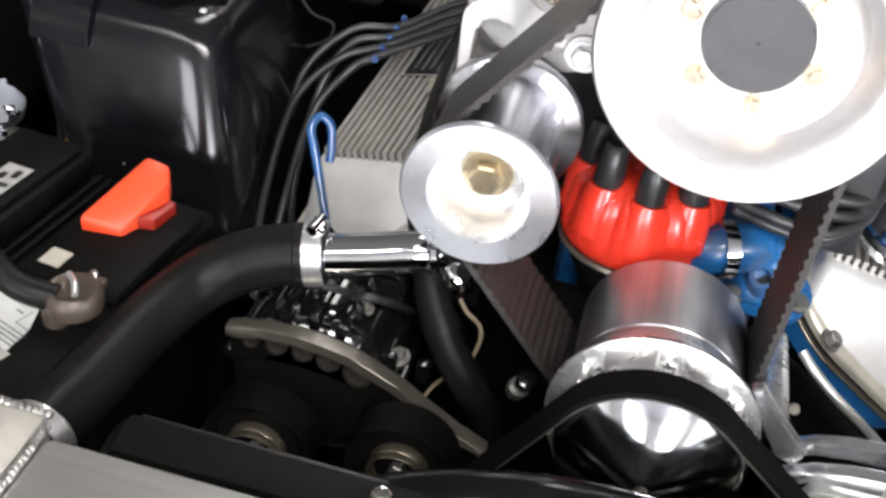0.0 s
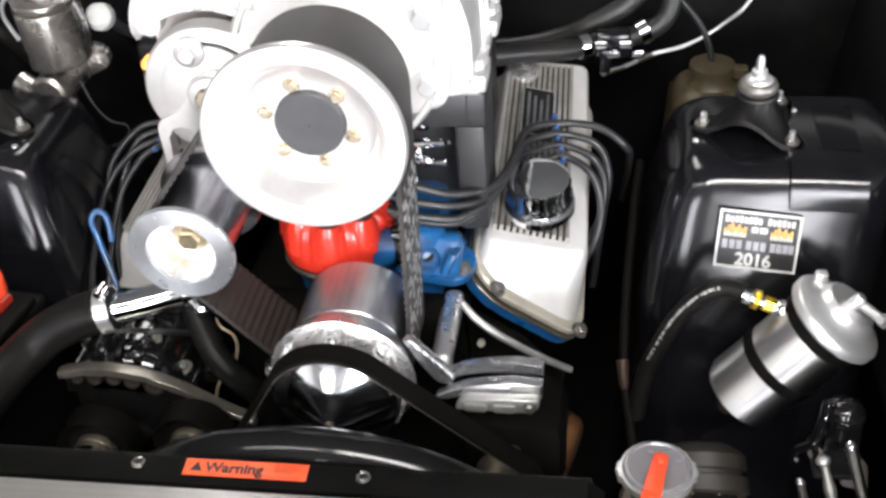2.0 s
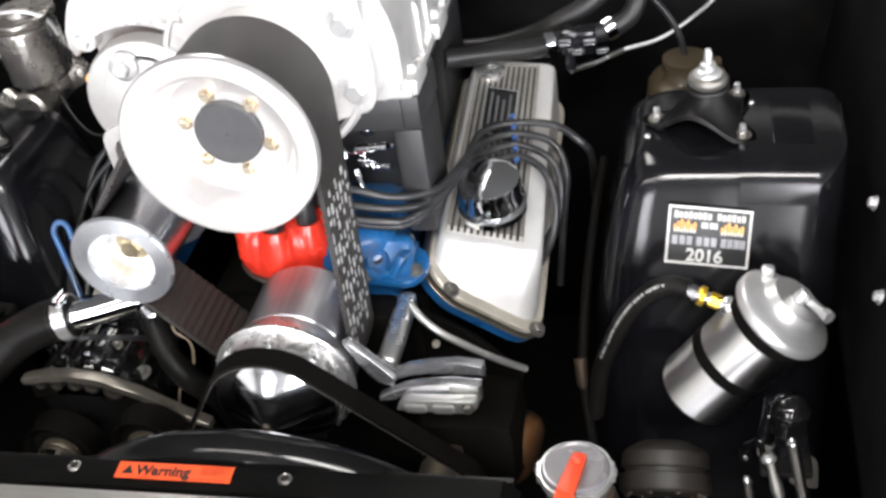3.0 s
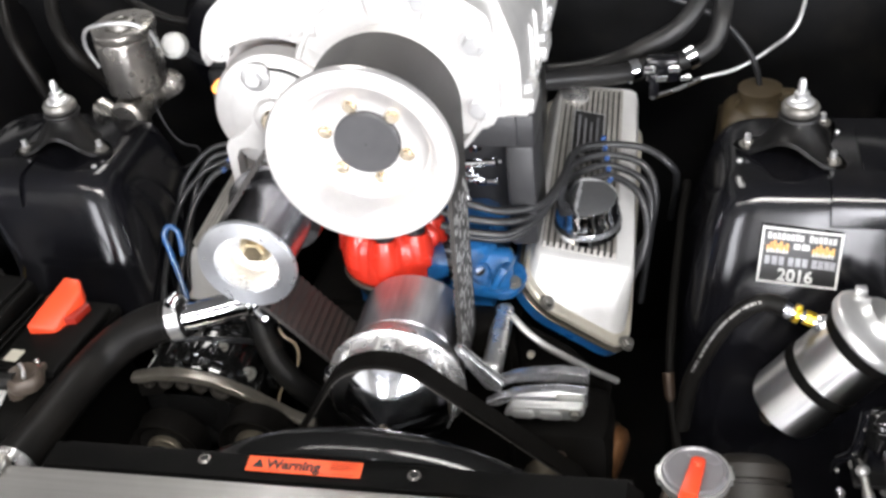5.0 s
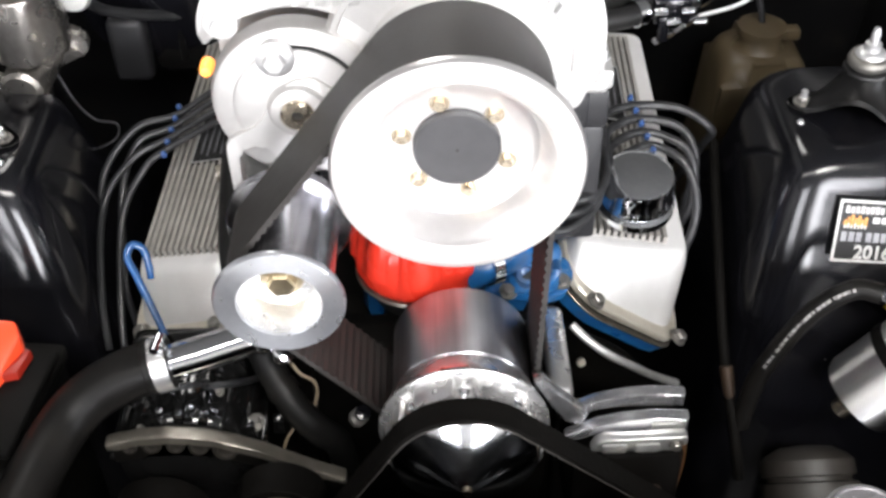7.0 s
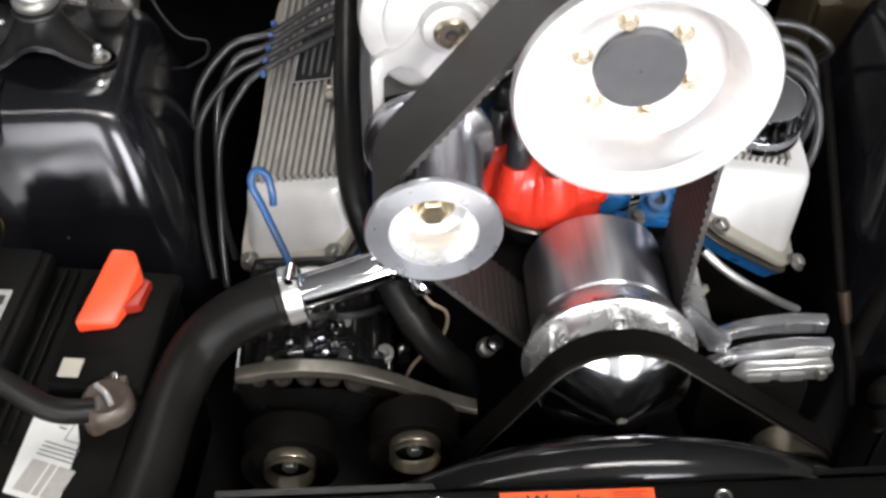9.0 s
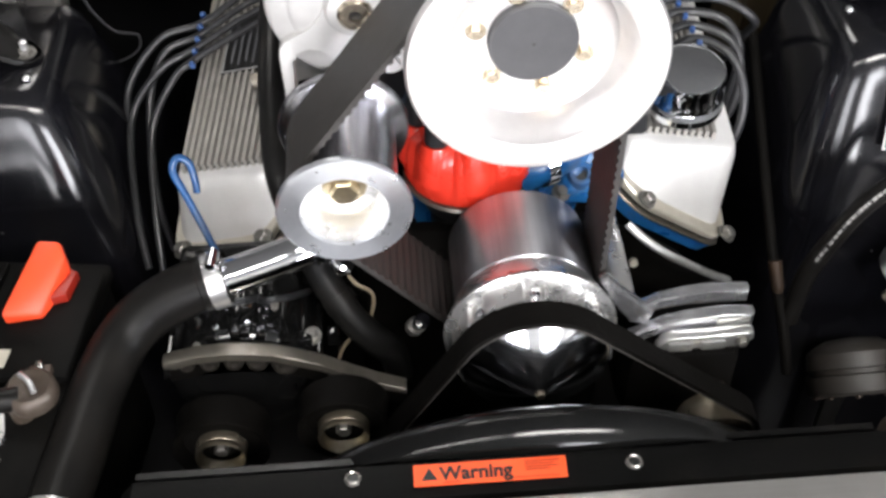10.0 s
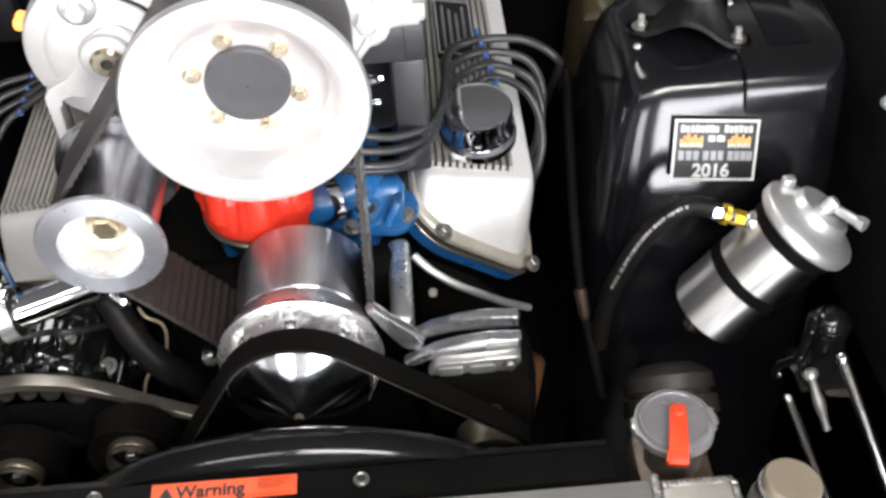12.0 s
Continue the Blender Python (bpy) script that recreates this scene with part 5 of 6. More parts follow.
part("tag", prism([(0, 0), (0.0155, 0), (0.0155, 0.017), (0, 0.017)], 0.0008, (-0.4045, -0.0455, 0.763), (1, 0, 0), (0, 1, 0)), M["palelabel"], bat, "pale paper tag")
part("post", lathe([(0, 0.010), (0.006, 0.010), (0.0085, 0.0), (0.0085, -0.013)], (-0.366, -0.079, 0.765), (0, 0, 1), 20), M["leadclamp"], bat)
bat.matrix_world = BATTERY
clampb = thing("battery_clamp", "grey lead clamp on the negative battery post", "battery clamp")
part("ring", lathe([(0.0, 0.0), (0.0178, 0.0), (0.0188, 0.004), (0.0186, 0.009), (0.0172, 0.0135), (0.0150, 0.0152), (0.0128, 0.0146), (0.0100, 0.0126), (0.004, 0.0120), (0, 0.0122)], (-0.362, -0.076, 0.762), (0, 0, 1), 36), M["leadclamp"], clampb)
part("bolt", tube([(-0.370, -0.066, 0.778), (-0.362, -0.074, 0.779), (-0.357, -0.083, 0.777)], 0.0022, 10), M["satin"], clampb, "bright worn clamp bolt")
part("post", lathe([(0, 0), (0.0034, 0), (0.0034, 0.004), (0.0022, 0.006), (0, 0.0062)], (-0.360, -0.054, 0.768), (0, 0.2, 1), 14), M["dullcast"], clampb)
part("tab", box((-0.369, -0.060, 0.758), (-0.352, -0.050, 0.769), 0.002), M["leadclamp"], clampb)
cab = thing("battery_cable", "thick black battery cable", "cable")
part("cable", tube([(-0.37, -0.082, 0.770), (-0.40, -0.085, 0.778), (-0.45, -0.065, 0.80), (-0.52, -0.055, 0.80), (-0.60, -0.06, 0.78)], 0.009, 14), M["rubber"], cab)

# ---------------------------------------------------------------- left accessories
br = thing("accessory_bracket", "grey aluminium accessory bracket with round holes", "bracket")
top = [(-0.281, 0.7335), (-0.272, 0.7370), (-0.256, 0.7395), (-0.231, 0.7410), (-0.213, 0.7390), (-0.194, 0.7355), (-0.177, 0.7300), (-0.159, 0.7200), (-0.139, 0.7065), (-0.117, 0.6930), (-0.094, 0.6830)]
low = [(x, z - 0.0075) for x, z in top[::-1]]
part("edge_rail", prism(top[::-1] + low[::-1], -0.012, (0, -0.030, 0), (1, 0, 0), (0, 0, 1), 0.002), M["rail"], br, "rounded grey top rail")
low2 = [(x, z - 0.034) for x, z in top[::-1]]
# near-black plate stands in for the shaded void under the rail
part("plate", prism([(x, z - 0.008) for x, z in top[::-1]] + low2[::-1], -0.006, (0, -0.020, 0), (1, 0, 0), (0, 0, 1), 0.001), M["black_and_shade"], br, "near-black plate for the shade under the rail")
# bosses take the dark horn colour for the shade they sit in
for x, z, r in ((-0.264, 0.7245, 0.006), (-0.246, 0.7255, 0.0075), (-0.227, 0.7255, 0.0075), (-0.209, 0.7235, 0.0085), (-0.188, 0.7185, 0.0105), (-0.149, 0.6985, 0.007)):
    part("boss", lathe([(0, -0.003), (r * 0.6, -0.004), (r * 0.66, -0.007), (r * 0.9, -0.007), (r, -0.005), (r, 0.004)], (x, -0.0205, z), (0, 1, 0), 24), M["hornpaint"], br)


def accessory_pulley(c, r, label):
    ob = thing("accessory_pulley", label, "pulley", "accessory pulleys")
    # wheel colour is near-black to hold the shade around it
    part("wheel", lathe([(0.0, -0.006), (r * 0.35, -0.006), (r * 0.45, -0.002), (r * 0.8, 0.0), (r * 0.9, -0.008), (r, -0.01), (r, -0.006), (r * 0.92, 0.004), (r, 0.014), (r, 0.018), (0, 0.018)], c, (0, 1, 0), 48), M["black_and_shade"], ob)
    part("cap", lathe([(0.0160, -0.008), (0.0178, -0.0105), (0.0186, -0.0165), (0.0196, -0.0175), (0.0200, -0.0160), (0.0200, -0.0125), (0.0193, -0.0115), (0.0200, -0.0105), (0.0202, -0.004)], c, (0, 1, 0), 40), M["tensioner"], ob, "worn gold barrel cap")
    hexbolt("nut", tuple(Vector(c) + Vector((0, -0.006, 0))), (0, -1, 0), 0.006, 0.006, M["dullmetal"], ob)
    return ob


accessory_pulley((-0.243, -0.058, 0.668), 0.038, "dark accessory pulley with a worn gold cap")
accessory_pulley((-0.145, -0.058, 0.684), 0.036, "dark accessory pulley with a worn gold cap")
tb = thing("belt_tensioner", "dull steel belt tensioner pulley", "pulley")
part("wheel", lathe([(0.0, -0.084), (0.008, -0.084), (0.010, -0.080), (0.021, -0.078), (0.0245, -0.087), (0.029, -0.087), (0.029, -0.060), (0, -0.060)], (0.150, 0, 0.664), (0, 1, 0), 40), M["tensioner"], tb, "dull steel wheel")
hexbolt("bolt", (0.150, -0.084, 0.664), (0, -1, 0), 0.006, 0.005, M["satin"], tb, 0.009)
part("arm", box((0.140, -0.058, 0.60), (0.162, -0.046, 0.69), 0.005), M["rust"], tb)
alt = thing("alternator", "black alternator with a vented case and chrome screws", "alternator")
part("case", lathe([(0.0, -0.02), (0.04, -0.02), (0.058, -0.008), (0.062, 0.0), (0.062, 0.07), (0.05, 0.085), (0, 0.088)], (-0.225, 0.0, 0.68), (0, 1, 0), 40), M["lacquer"], alt)
for k in range(9):
    a = math.pi * (0.08 + 0.84 * k / 8)
    part("rib", box((-0.004, -0.012, 0.055), (0.004, 0.06, 0.066), 0.0015, Matrix.Translation((-0.225, 0.0, 0.68)) @ pose(0, 0, 0, 0, 90 - math.degrees(a), 0)), M["lacquer"], alt)
part("cover", box((-0.275, 0.045, 0.715), (-0.175, 0.085, 0.752), 0.008), M["lacquer"], alt)
for k in range(14):
    x, y, z = -0.285 + 0.010 * k + random.uniform(-0.004, 0.004), random.uniform(-0.012, 0.05), 0.742 - 8.0 * (-0.225 - (-0.285 + 0.010 * k)) ** 2 + random.uniform(-0.006, 0.004)
    s = random.uniform(0.003, 0.007)
    if k % 3:
        part("lug", box((x - s, y - s, z - 0.012), (x + s, y + s, z + 0.004), 0.0015), M["lacquer"], alt)
    else:
        hexbolt("nut", (x, y, z), (random.uniform(-0.3, 0.3), -0.4, 1), s * 0.8, s, M["dullmetal"], alt, s * 1.1)
for k in range(3):
    x = -0.27 + 0.03 * k
    part("wire", tube([(x, 0.03, 0.735), (x + 0.012, 0.01, 0.756), (x + 0.03, 0.02, 0.748), (x + 0.04, 0.05, 0.72)], 0.0028, 8), M["wire"], alt)
for x, y in ((-0.262, 0.004), (-0.24, -0.006), (-0.215, -0.004), (-0.20, 0.012), (-0.235, 0.02)):
    part("screw", lathe([(0, 0.008), (0.0026, 0.0075), (0.0034, 0.003), (0.002, 0.0), (0.002, -0.02), (0, -0.02)], (x, y, 0.742), (0.1, -0.2, 1), 10), M["chrome"], alt, "chrome screw")

# ---------------------------------------------------------------- right accessories
rb = thing("tensioner_bracket", "twin cast aluminium slotted tensioner bracket", "bracket")
for y, dz, x1 in ((-0.0275, -0.006, 0.181), (-0.008, 0.0, 0.181)):
    up = [(0.084, 0.731), (0.095, 0.738), (0.11, 0.744), (0.13, 0.749), (0.155, 0.752), (x1, 0.751)]
    poly = [(x, z + dz) for x, z in up] + [(x, z + dz - (0.006 + 0.09 * (x - 0.084))) for x, z in up[::-1]]
    part("plate", prism(poly[::-1], -0.0105, (0, y, 0), (1, 0, 0), (0, 0, 1), 0.0022), M["bright"], rb, "cast aluminium plate")
part("arm", prism([(0.0575, 0.785), (0.0640, 0.788), (0.080, 0.768), (0.102, 0.746), (0.098, 0.734), (0.084, 0.738), (0.070, 0.762)], 0.010, (0, -0.012, 0), (1, 0, 0), (0, 0, 1), 0.002), M["bright"], rb, "bright arm behind the ring")
part("spacer", box((0.150, -0.028, 0.724), (0.180, -0.017, 0.7445), 0.003), M["bracket"], rb)
part("front_web", prism(rounded([(0.102, 0.722), (0.168, 0.722), (0.179, 0.727), (0.179, 0.738), (0.11, 0.735)], 0.004, 3), 0.010, (0, -0.030, 0), (1, 0, 0), (0, 0, 1), 0.002), M["bracket"], rb)
for x in (0.121, 0.147):
    part("slot_boss", box((x - 0.010, -0.0425, 0.7215), (x + 0.011, -0.036, 0.7315), 0.0028), M["bracket"], rb)
hexbolt("bolt", (0.170, -0.039, 0.7285), (0, -1, 0), 0.0045, 0.005, M["dullmetal"], rb, 0.006)
po = thing("bracket_stay", "polished aluminium stay beside the belt", "bracket")
part("stay", box((0.0745, 0.006, 0.722), (0.0945, 0.110, 0.7425), 0.0075, seg=4), M["collar"], po)
part("web", tube([(0.098, 0.070, 0.755), (0.112, 0.060, 0.745), (0.130, 0.054, 0.733), (0.150, 0.056, 0.717), (0.175, 0.068, 0.690), (0.201, 0.086, 0.660)], 0.0035, 10), M["bracket"], po, "cast edge of the bracket")
# near-black plate and housing paint the shade below the bracket edge
part("back_plate", prism([(0.098, 0.722), (0.130, 0.702), (0.150, 0.688), (0.195, 0.640), (0.19, 0.61), (0.10, 0.62)], -0.006, (0, 0.100, 0), (1, 0, 0), (0, 0, 1), 0.001), M["black_and_shade"], po)
part("lower_housing", box((0.095, 0.005, 0.56), (0.20, 0.092, 0.655), 0.02), M["black_and_shade"], po)
part("mark", lathe([(0, 0), (0.004, 0), (0.004, 0.004), (0, 0.004)], (0.112, 0.088, 0.690), (0, -1, 0.3), 8), M["flangecast"], po, "pale bolt end")

# ---------------------------------------------------------------- catch can
cc = thing("catch_can", "brushed aluminium catch can with black bands", "catch can")
C0, C1 = Vector((0.3655, 0.075, 0.6450)), Vector((0.452, 0.072, 0.762))
ax = (C1 - C0).normalized()
Lc = (C1 - C0).length
R = 0.0402
CAN = Matrix.Translation(C0) @ ax.to_track_quat("Z", "Y").to_matrix().to_4x4()
part("canister", lathe([(0, 0.002), (R * 0.7, 0.0), (R * 0.93, 0.003), (R, 0.01), (R, Lc - 0.02), (0, Lc - 0.02)], (0, 0, 0), (0, 0, 1), 72), M["can"], cc, "polished aluminium canister").matrix_basis = CAN
part("lid", lathe([(R, Lc - 0.022), (R + 0.005, Lc - 0.021), (R + 0.0078, Lc - 0.018), (R + 0.0080, Lc - 0.011), (R + 0.0060, Lc - 0.008), (R * 0.93, Lc - 0.005), (R * 0.76, Lc - 0.001), (R * 0.70, Lc + 0.002), (R * 0.66, Lc + 0.007), (R * 0.62, Lc + 0.0085), (R * 0.57, Lc + 0.0080), (0, Lc + 0.0075)], (0, 0, 0), (0, 0, 1), 72), M["lidmetal"], cc, "bright flanged lid").matrix_basis = CAN
for a0 in (0.055, Lc - 0.0335):
    part("band", lathe([(R, a0), (R + 0.0016, a0), (R + 0.0016, a0 + 0.011), (R, a0 + 0.011)], C0, ax, 56, closed=True), M["black_plastic"], cc, "black band")
cu, cv, cw = frame_of(ax)
part("vent_bar", tube([tuple(C0 + ax * (Lc + 0.013) + cu * 0.0 - cv * 0.008), tuple(C0 + ax * (Lc + 0.013) + Vector((0.020, -0.028, 0.0)))], 0.0045, 14, smooth=False), M["satin"], cc, "short breather pipe")
part("vent_nut", lathe([(0, 0.0), (0.0062, 0), (0.0062, 0.007), (0, 0.007)], C0 + ax * (Lc + 0.013) + Vector((0.017, -0.0235, 0.0)), (0.58, -0.81, 0), 6), M["satin"], cc)
part("knob", lathe([(0, 0.0), (0.0065, 0), (0.0065, 0.009), (0.0045, 0.012), (0, 0.012)], C0 + ax * (Lc + 0.008), ax, 20), M["satin"], cc)
part("lug", box((-0.006, -0.005, -0.006), (0.006, 0.005, 0.008), 0.003, Matrix.Translation(C0 + ax * Lc + Vector((-0.02, 0.03, 0.012)))), M["satin"], cc)
part("drain", lathe([(0, 0), (0.010, 0), (0.010, 0.02), (0, 0.02)], C0 - ax * 0.02, ax, 14), M["brass"], cc)
fitg = thing("hose_fitting", "yellow and silver hose barb on the catch can", "hose fitting")
F0, F1 = Vector((0.352, 0.085, 0.770)), Vector((0.398, 0.080, 0.752))
fd = (F1 - F0).normalized()
part("barb", lathe([(0, 0), (0.006, 0), (0.006, 0.05), (0, 0.05)], F0, fd, 16), M["chrome"], fitg)
part("nut", lathe([(0, 0.010), (0.0075, 0.010), (0.0078, 0.017), (0, 0.017)], F0, fd, 6), M["chrome"], fitg)
part("clip", lathe([(0.0065, 0.020), (0.0094, 0.020), (0.0094, 0.025), (0.0065, 0.025)], F0, fd, 20, closed=True), M["yellow"], fitg, "yellow clip")
part("clip_tail", tube([tuple(F0 + fd * 0.022 + Vector((0, 0, 0.008))), tuple(F0 + fd * 0.018 + Vector((0.004, -0.012, 0.014)))], 0.002, 8, smooth=False), M["yellow"], fitg)
part("elbow_nut", lathe([(0, 0.030), (0.0072, 0.030), (0.0072, 0.040), (0, 0.040)], F0, fd, 6), M["yellow"], fitg)
part("ball", lathe([(0, 0.0405), (0.006, 0.0415), (0.0092, 0.045), (0.0098, 0.049), (0.008, 0.0535), (0, 0.055)], F0, fd, 24), M["bright"], fitg, "bright rounded union")
bh = thing("breather_hose", "black printed rubber breather hose", "hose")
HP = [(0.362, 0.084, 0.768), (0.345, 0.090, 0.7685), (0.328, 0.090, 0.761), (0.312, 0.090, 0.744), (0.300, 0.090, 0.724), (0.288, 0.090, 0.695), (0.276, 0.090, 0.657), (0.268, 0.085, 0.60)]
part("hose", tube(HP, 0.0090, 18), M["rubber"], bh)
line = spline(HP, 24)
bm = bmesh.new()
for k in range(30, 132):
    if k % 17 in (0, 1) or k % 5 == 3:
        continue
    p, d = line[k], (line[k + 1] - line[k]).normalized()
    n = Vector((-0.5, -1, 0.75))
    n = (n - d * n.dot(d)).normalized()
    s, h = n.cross(d), random.uniform(0.0009, 0.0017)
    e = random.uniform(0.0003, 0.0006)
    bm.faces.new([bm.verts.new(p + n * 0.00925 + d * x + s * y) for x, y in ((-e, -0.0014), (e, -0.0014), (e, h), (-e, h))])
part("print", bm, M["greylabel"], bh, "worn line of white print")

# ---------------------------------------------------------------- sticker
stk = thing("show_sticker", "black and white car show sticker dated 2016", "sticker")
SO = Vector((0.3375, 0.1432, 0.7540))
su, sv = Vector((0.078, 0.0, -0.0085)).normalized(), Vector((0.0045, 0.0205, 0.053)).normalized()
sw = 0.079
part("sheet", prism([(0, 0), (sw, 0), (sw, 0.058), (0, 0.058)], 0.0006, SO, su, sv), M["white"], stk)
part("panel", prism([(0.0025, 0.0025), (sw - 0.0025, 0.0025), (sw - 0.0025, 0.0555), (0.0025, 0.0555)], 0.0003, SO + su.cross(sv) * 0.0007, su, sv), M["ink"], stk)
for k in range(15):
    x, h = 0.006 + 0.0045 * k, (0.0072, 0.0062, 0.0068)[k % 3]
    if k != 8:
        bars("print_bar", stk, M["beltprint"], [(x, 0.0458, x + 0.0036, 0.0458 + h)], SO, su, sv, 0.0013)
for x0, x1 in ((0.032, 0.0385), (0.040, 0.0475)):
    bars("print_bar", stk, M["beltprint"], [(x0, 0.0372, x1, 0.0432)], SO, su, sv, 0.0013)
for x in (0.0055, 0.0125, 0.0192, 0.0285, 0.0355, 0.0423, 0.0515, 0.0575, 0.0635, 0.0692):
    bars("word_bar", stk, M["greyprint"], [(x, 0.0195, x + 0.0052, 0.0285)], SO, su, sv, 0.0013)
for fx in (0.006, 0.0505):
    for k in range(7):
        x, h = fx + 0.0031 * k, (0.006, 0.009, 0.0112, 0.008, 0.0105, 0.007, 0.009)[k]
        bars("flame_bar", stk, M["flame"], [(x, 0.0335, x + 0.0027, 0.0335 + h)], SO, su, sv, 0.0013)
        bars("flame_tip", stk, M["white"], [(x + 0.0004, 0.0318, x + 0.0022, 0.0350 + 0.0015 * (k % 2))], SO, su, sv, 0.0015)
lettering("year", "2016", 0.0175, M["white"], stk, SO + su * 0.0195 + sv * 0.004, su, sv, 0.0013)

# ---------------------------------------------------------------- rear of the bay
mc = thing("master_cylinder", "bare aluminium brake master cylinder on a black booster", "brake cylinder")
part("booster", lathe([(0.0, -0.03), (0.05, -0.025), (0.10, -0.01), (0.115, 0.02), (0.115, 0.06), (0, 0.08)], (-0.30, 0.52, 0.84), (0, 1, 0), 48), M["black_gloss"], mc, "round black brake booster")
hexp = rounded([(-0.436, 0.345), (-0.418, 0.318), (-0.385, 0.316), (-0.362, 0.338), (-0.364, 0.374), (-0.390, 0.392), (-0.425, 0.382)], 0.007, 3)
part("reservoir", prism(hexp, 0.070, (0, 0, 0.848), (1, 0, 0), (0, 1, 0.06), 0.004), M["dullcast"], mc, "cast aluminium reservoir")
part("lid", prism([((x + 0.40) * 1.05 - 0.40, (y - 0.354) * 1.05 + 0.354) for x, y in hexp], 0.009, (0, 0, 0.919), (1, 0, 0), (0, 1, 0.06), 0.003), M["dullcast"], mc, "ribbed cast lid")
part("lid_boss", lathe([(0.017, 0), (0.016, 0.006), (0.010, 0.008), (0.009, 0.005), (0, 0.005)], (-0.398, 0.35, 0.948), (0, 0, 1), 24), M["dullmetal"], mc)
part("bail_wire", tube([(-0.440, 0.345, 0.895), (-0.447, 0.340, 0.925), (-0.438, 0.336, 0.948), (-0.41, 0.333, 0.957), (-0.380, 0.336, 0.956), (-0.362, 0.344, 0.942), (-0.358, 0.350, 0.92)], 0.0025, 8), M["satin"], mc, "bent steel bail")
part("bore", lathe([(0, 0.0), (0.017, 0.0), (0.021, 0.004), (0.022, 0.02), (0.022, 0.10), (0, 0.10)], (-0.410, 0.318, 0.838), (0.06, 1, 0.03), 28), M["dullcast"], mc)
part("flange", prism(rounded([(-0.45, 0.835), (-0.40, 0.822), (-0.357, 0.842), (-0.354, 0.862), (-0.375, 0.872), (-0.44, 0.860)], 0.010, 4), 0.008, (0, 0.392, 0), (1, 0, 0), (0, 0, 1), 0.003), M["dullcast"], mc)
part("lower_arm", tube([(-0.455, 0.345, 0.840), (-0.425, 0.335, 0.828), (-0.390, 0.335, 0.820)], 0.014, 14), M["dullcast"], mc)
part("ear_ring", lathe([(0.006, -0.006), (0.013, -0.006), (0.013, 0.004), (0.006, 0.004)], (-0.3685, 0.385, 0.853), (0, 1, 0), 24, closed=True), M["dullcast"], mc)
part("cap", lathe([(0, -0.022), (0.011, -0.021), (0.016, -0.016), (0.0165, -0.004), (0.014, 0.002), (0, 0.004)], (-0.366, 0.415, 0.890), (0, 1, -0.5), 28), M["white"], mc, "white plastic plug")
vh = thing("vacuum_hose", "thin black vacuum hose along the firewall", "hose")
part("hose", tube([(-0.366, 0.425, 0.885), (-0.357, 0.45, 0.854), (-0.324, 0.48, 0.829), (-0.28, 0.50, 0.817), (-0.21, 0.50, 0.816), (-0.17, 0.50, 0.82)], 0.006, 12), M["wire"], vh)
vt = thing("valve_cover_vent", "black rubber grommet and vent on the valve cover", "vent")
part("vent", lathe([(0, 0.0), (0.022, 0.0), (0.022, 0.012), (0.012, 0.018), (0.012, 0.035), (0, 0.036)], (-0.206, 0.402, 0.832), (0, -0.15, 1), 28), M["rubber"], vt)

for pts, r in (([(-0.62, 0.60, 0.94), (-0.592, 0.52, 0.89), (-0.56, 0.49, 0.845), (-0.53, 0.50, 0.80), (-0.50, 0.52, 0.72)], 0.010), ([(-0.70, 0.58, 0.92), (-0.655, 0.50, 0.875), (-0.625, 0.48, 0.815), (-0.60, 0.48, 0.74)], 0.008), ([(-0.56, 0.62, 0.95), (-0.52, 0.58, 0.90), (-0.45, 0.56, 0.865), (-0.40, 0.57, 0.85)], 0.006)):
    tagged(part("firewall_hose", tube(pts, r, 12), M["rubber"]), "black hose on the firewall", "hose", "firewall hoses")
hb = thing("heater_box", "black moulded heater box on the firewall", "heater box")
part("body", box((-0.33, 0.50, 0.74), (-0.20, 0.64, 0.90), 0.018), M["black_satin"], hb)
part("rib", box((-0.295, 0.494, 0.76), (-0.287, 0.505, 0.885), 0.003), M["black_satin"], hb)
part("panel", box((-0.368, 0.478, 0.745), (-0.325, 0.506, 0.823), 0.009, seg=4), M["grey"], hb, "dark grey rounded panel")
gw = part("thin_wire", tube([(-0.38, 0.345, 0.842), (-0.368, 0.338, 0.815), (-0.352, 0.335, 0.795), (-0.331, 0.333, 0.790), (-0.334, 0.33, 0.774), (-0.36, 0.33, 0.76)], 0.0013, 6), M["wire"])
tagged(gw, "thin dark wire behind the shock tower", "wire")

ch = thing("breather_hose", "thick black hose lying along the valve cover", "hose")
part("hose", tube([(-0.188, 0.37, 0.868), (-0.192, 0.30, 0.856), (-0.193, 0.24, 0.840), (-0.193, 0.18, 0.820), (-0.189, 0.12, 0.790), (-0.172, 0.08, 0.745), (-0.168, 0.07, 0.70)], 0.0115, 16), M["black_satin"], ch)
part("stub", lathe([(0, 0.0), (0.0075, 0.0), (0.0080, 0.004), (0.0070, 0.022), (0, 0.022)], (-0.214, 0.222, 0.809), (1, 0.25, 0.1), 18), M["cuff"], ch, "tan metal stub")

rt = thing("washer_tank", "aged brown plastic washer tank", "tank")
part("tank", prism(rounded([(0.290, 0.52), (0.42, 0.52), (0.405, 0.765), (0.310, 0.765)], 0.030, 6), 0.10, (0, 0.55, 0), (1, 0, 0), (0, 0, 1), 0.026, seg=4), M["brown"], rt)
part("neck", lathe([(0.030, 0), (0.024, 0.008), (0.023, 0.018), (0.027, 0.020), (0.027, 0.028), (0.012, 0.032), (0, 0.032)], (0.354, 0.495, 0.762), (0, 0, 1), 28), M["brown"], rt)
part("cap_ear", box((0.377, 0.485, 0.774), (0.396, 0.50, 0.788), 0.003), M["brown"], rt)
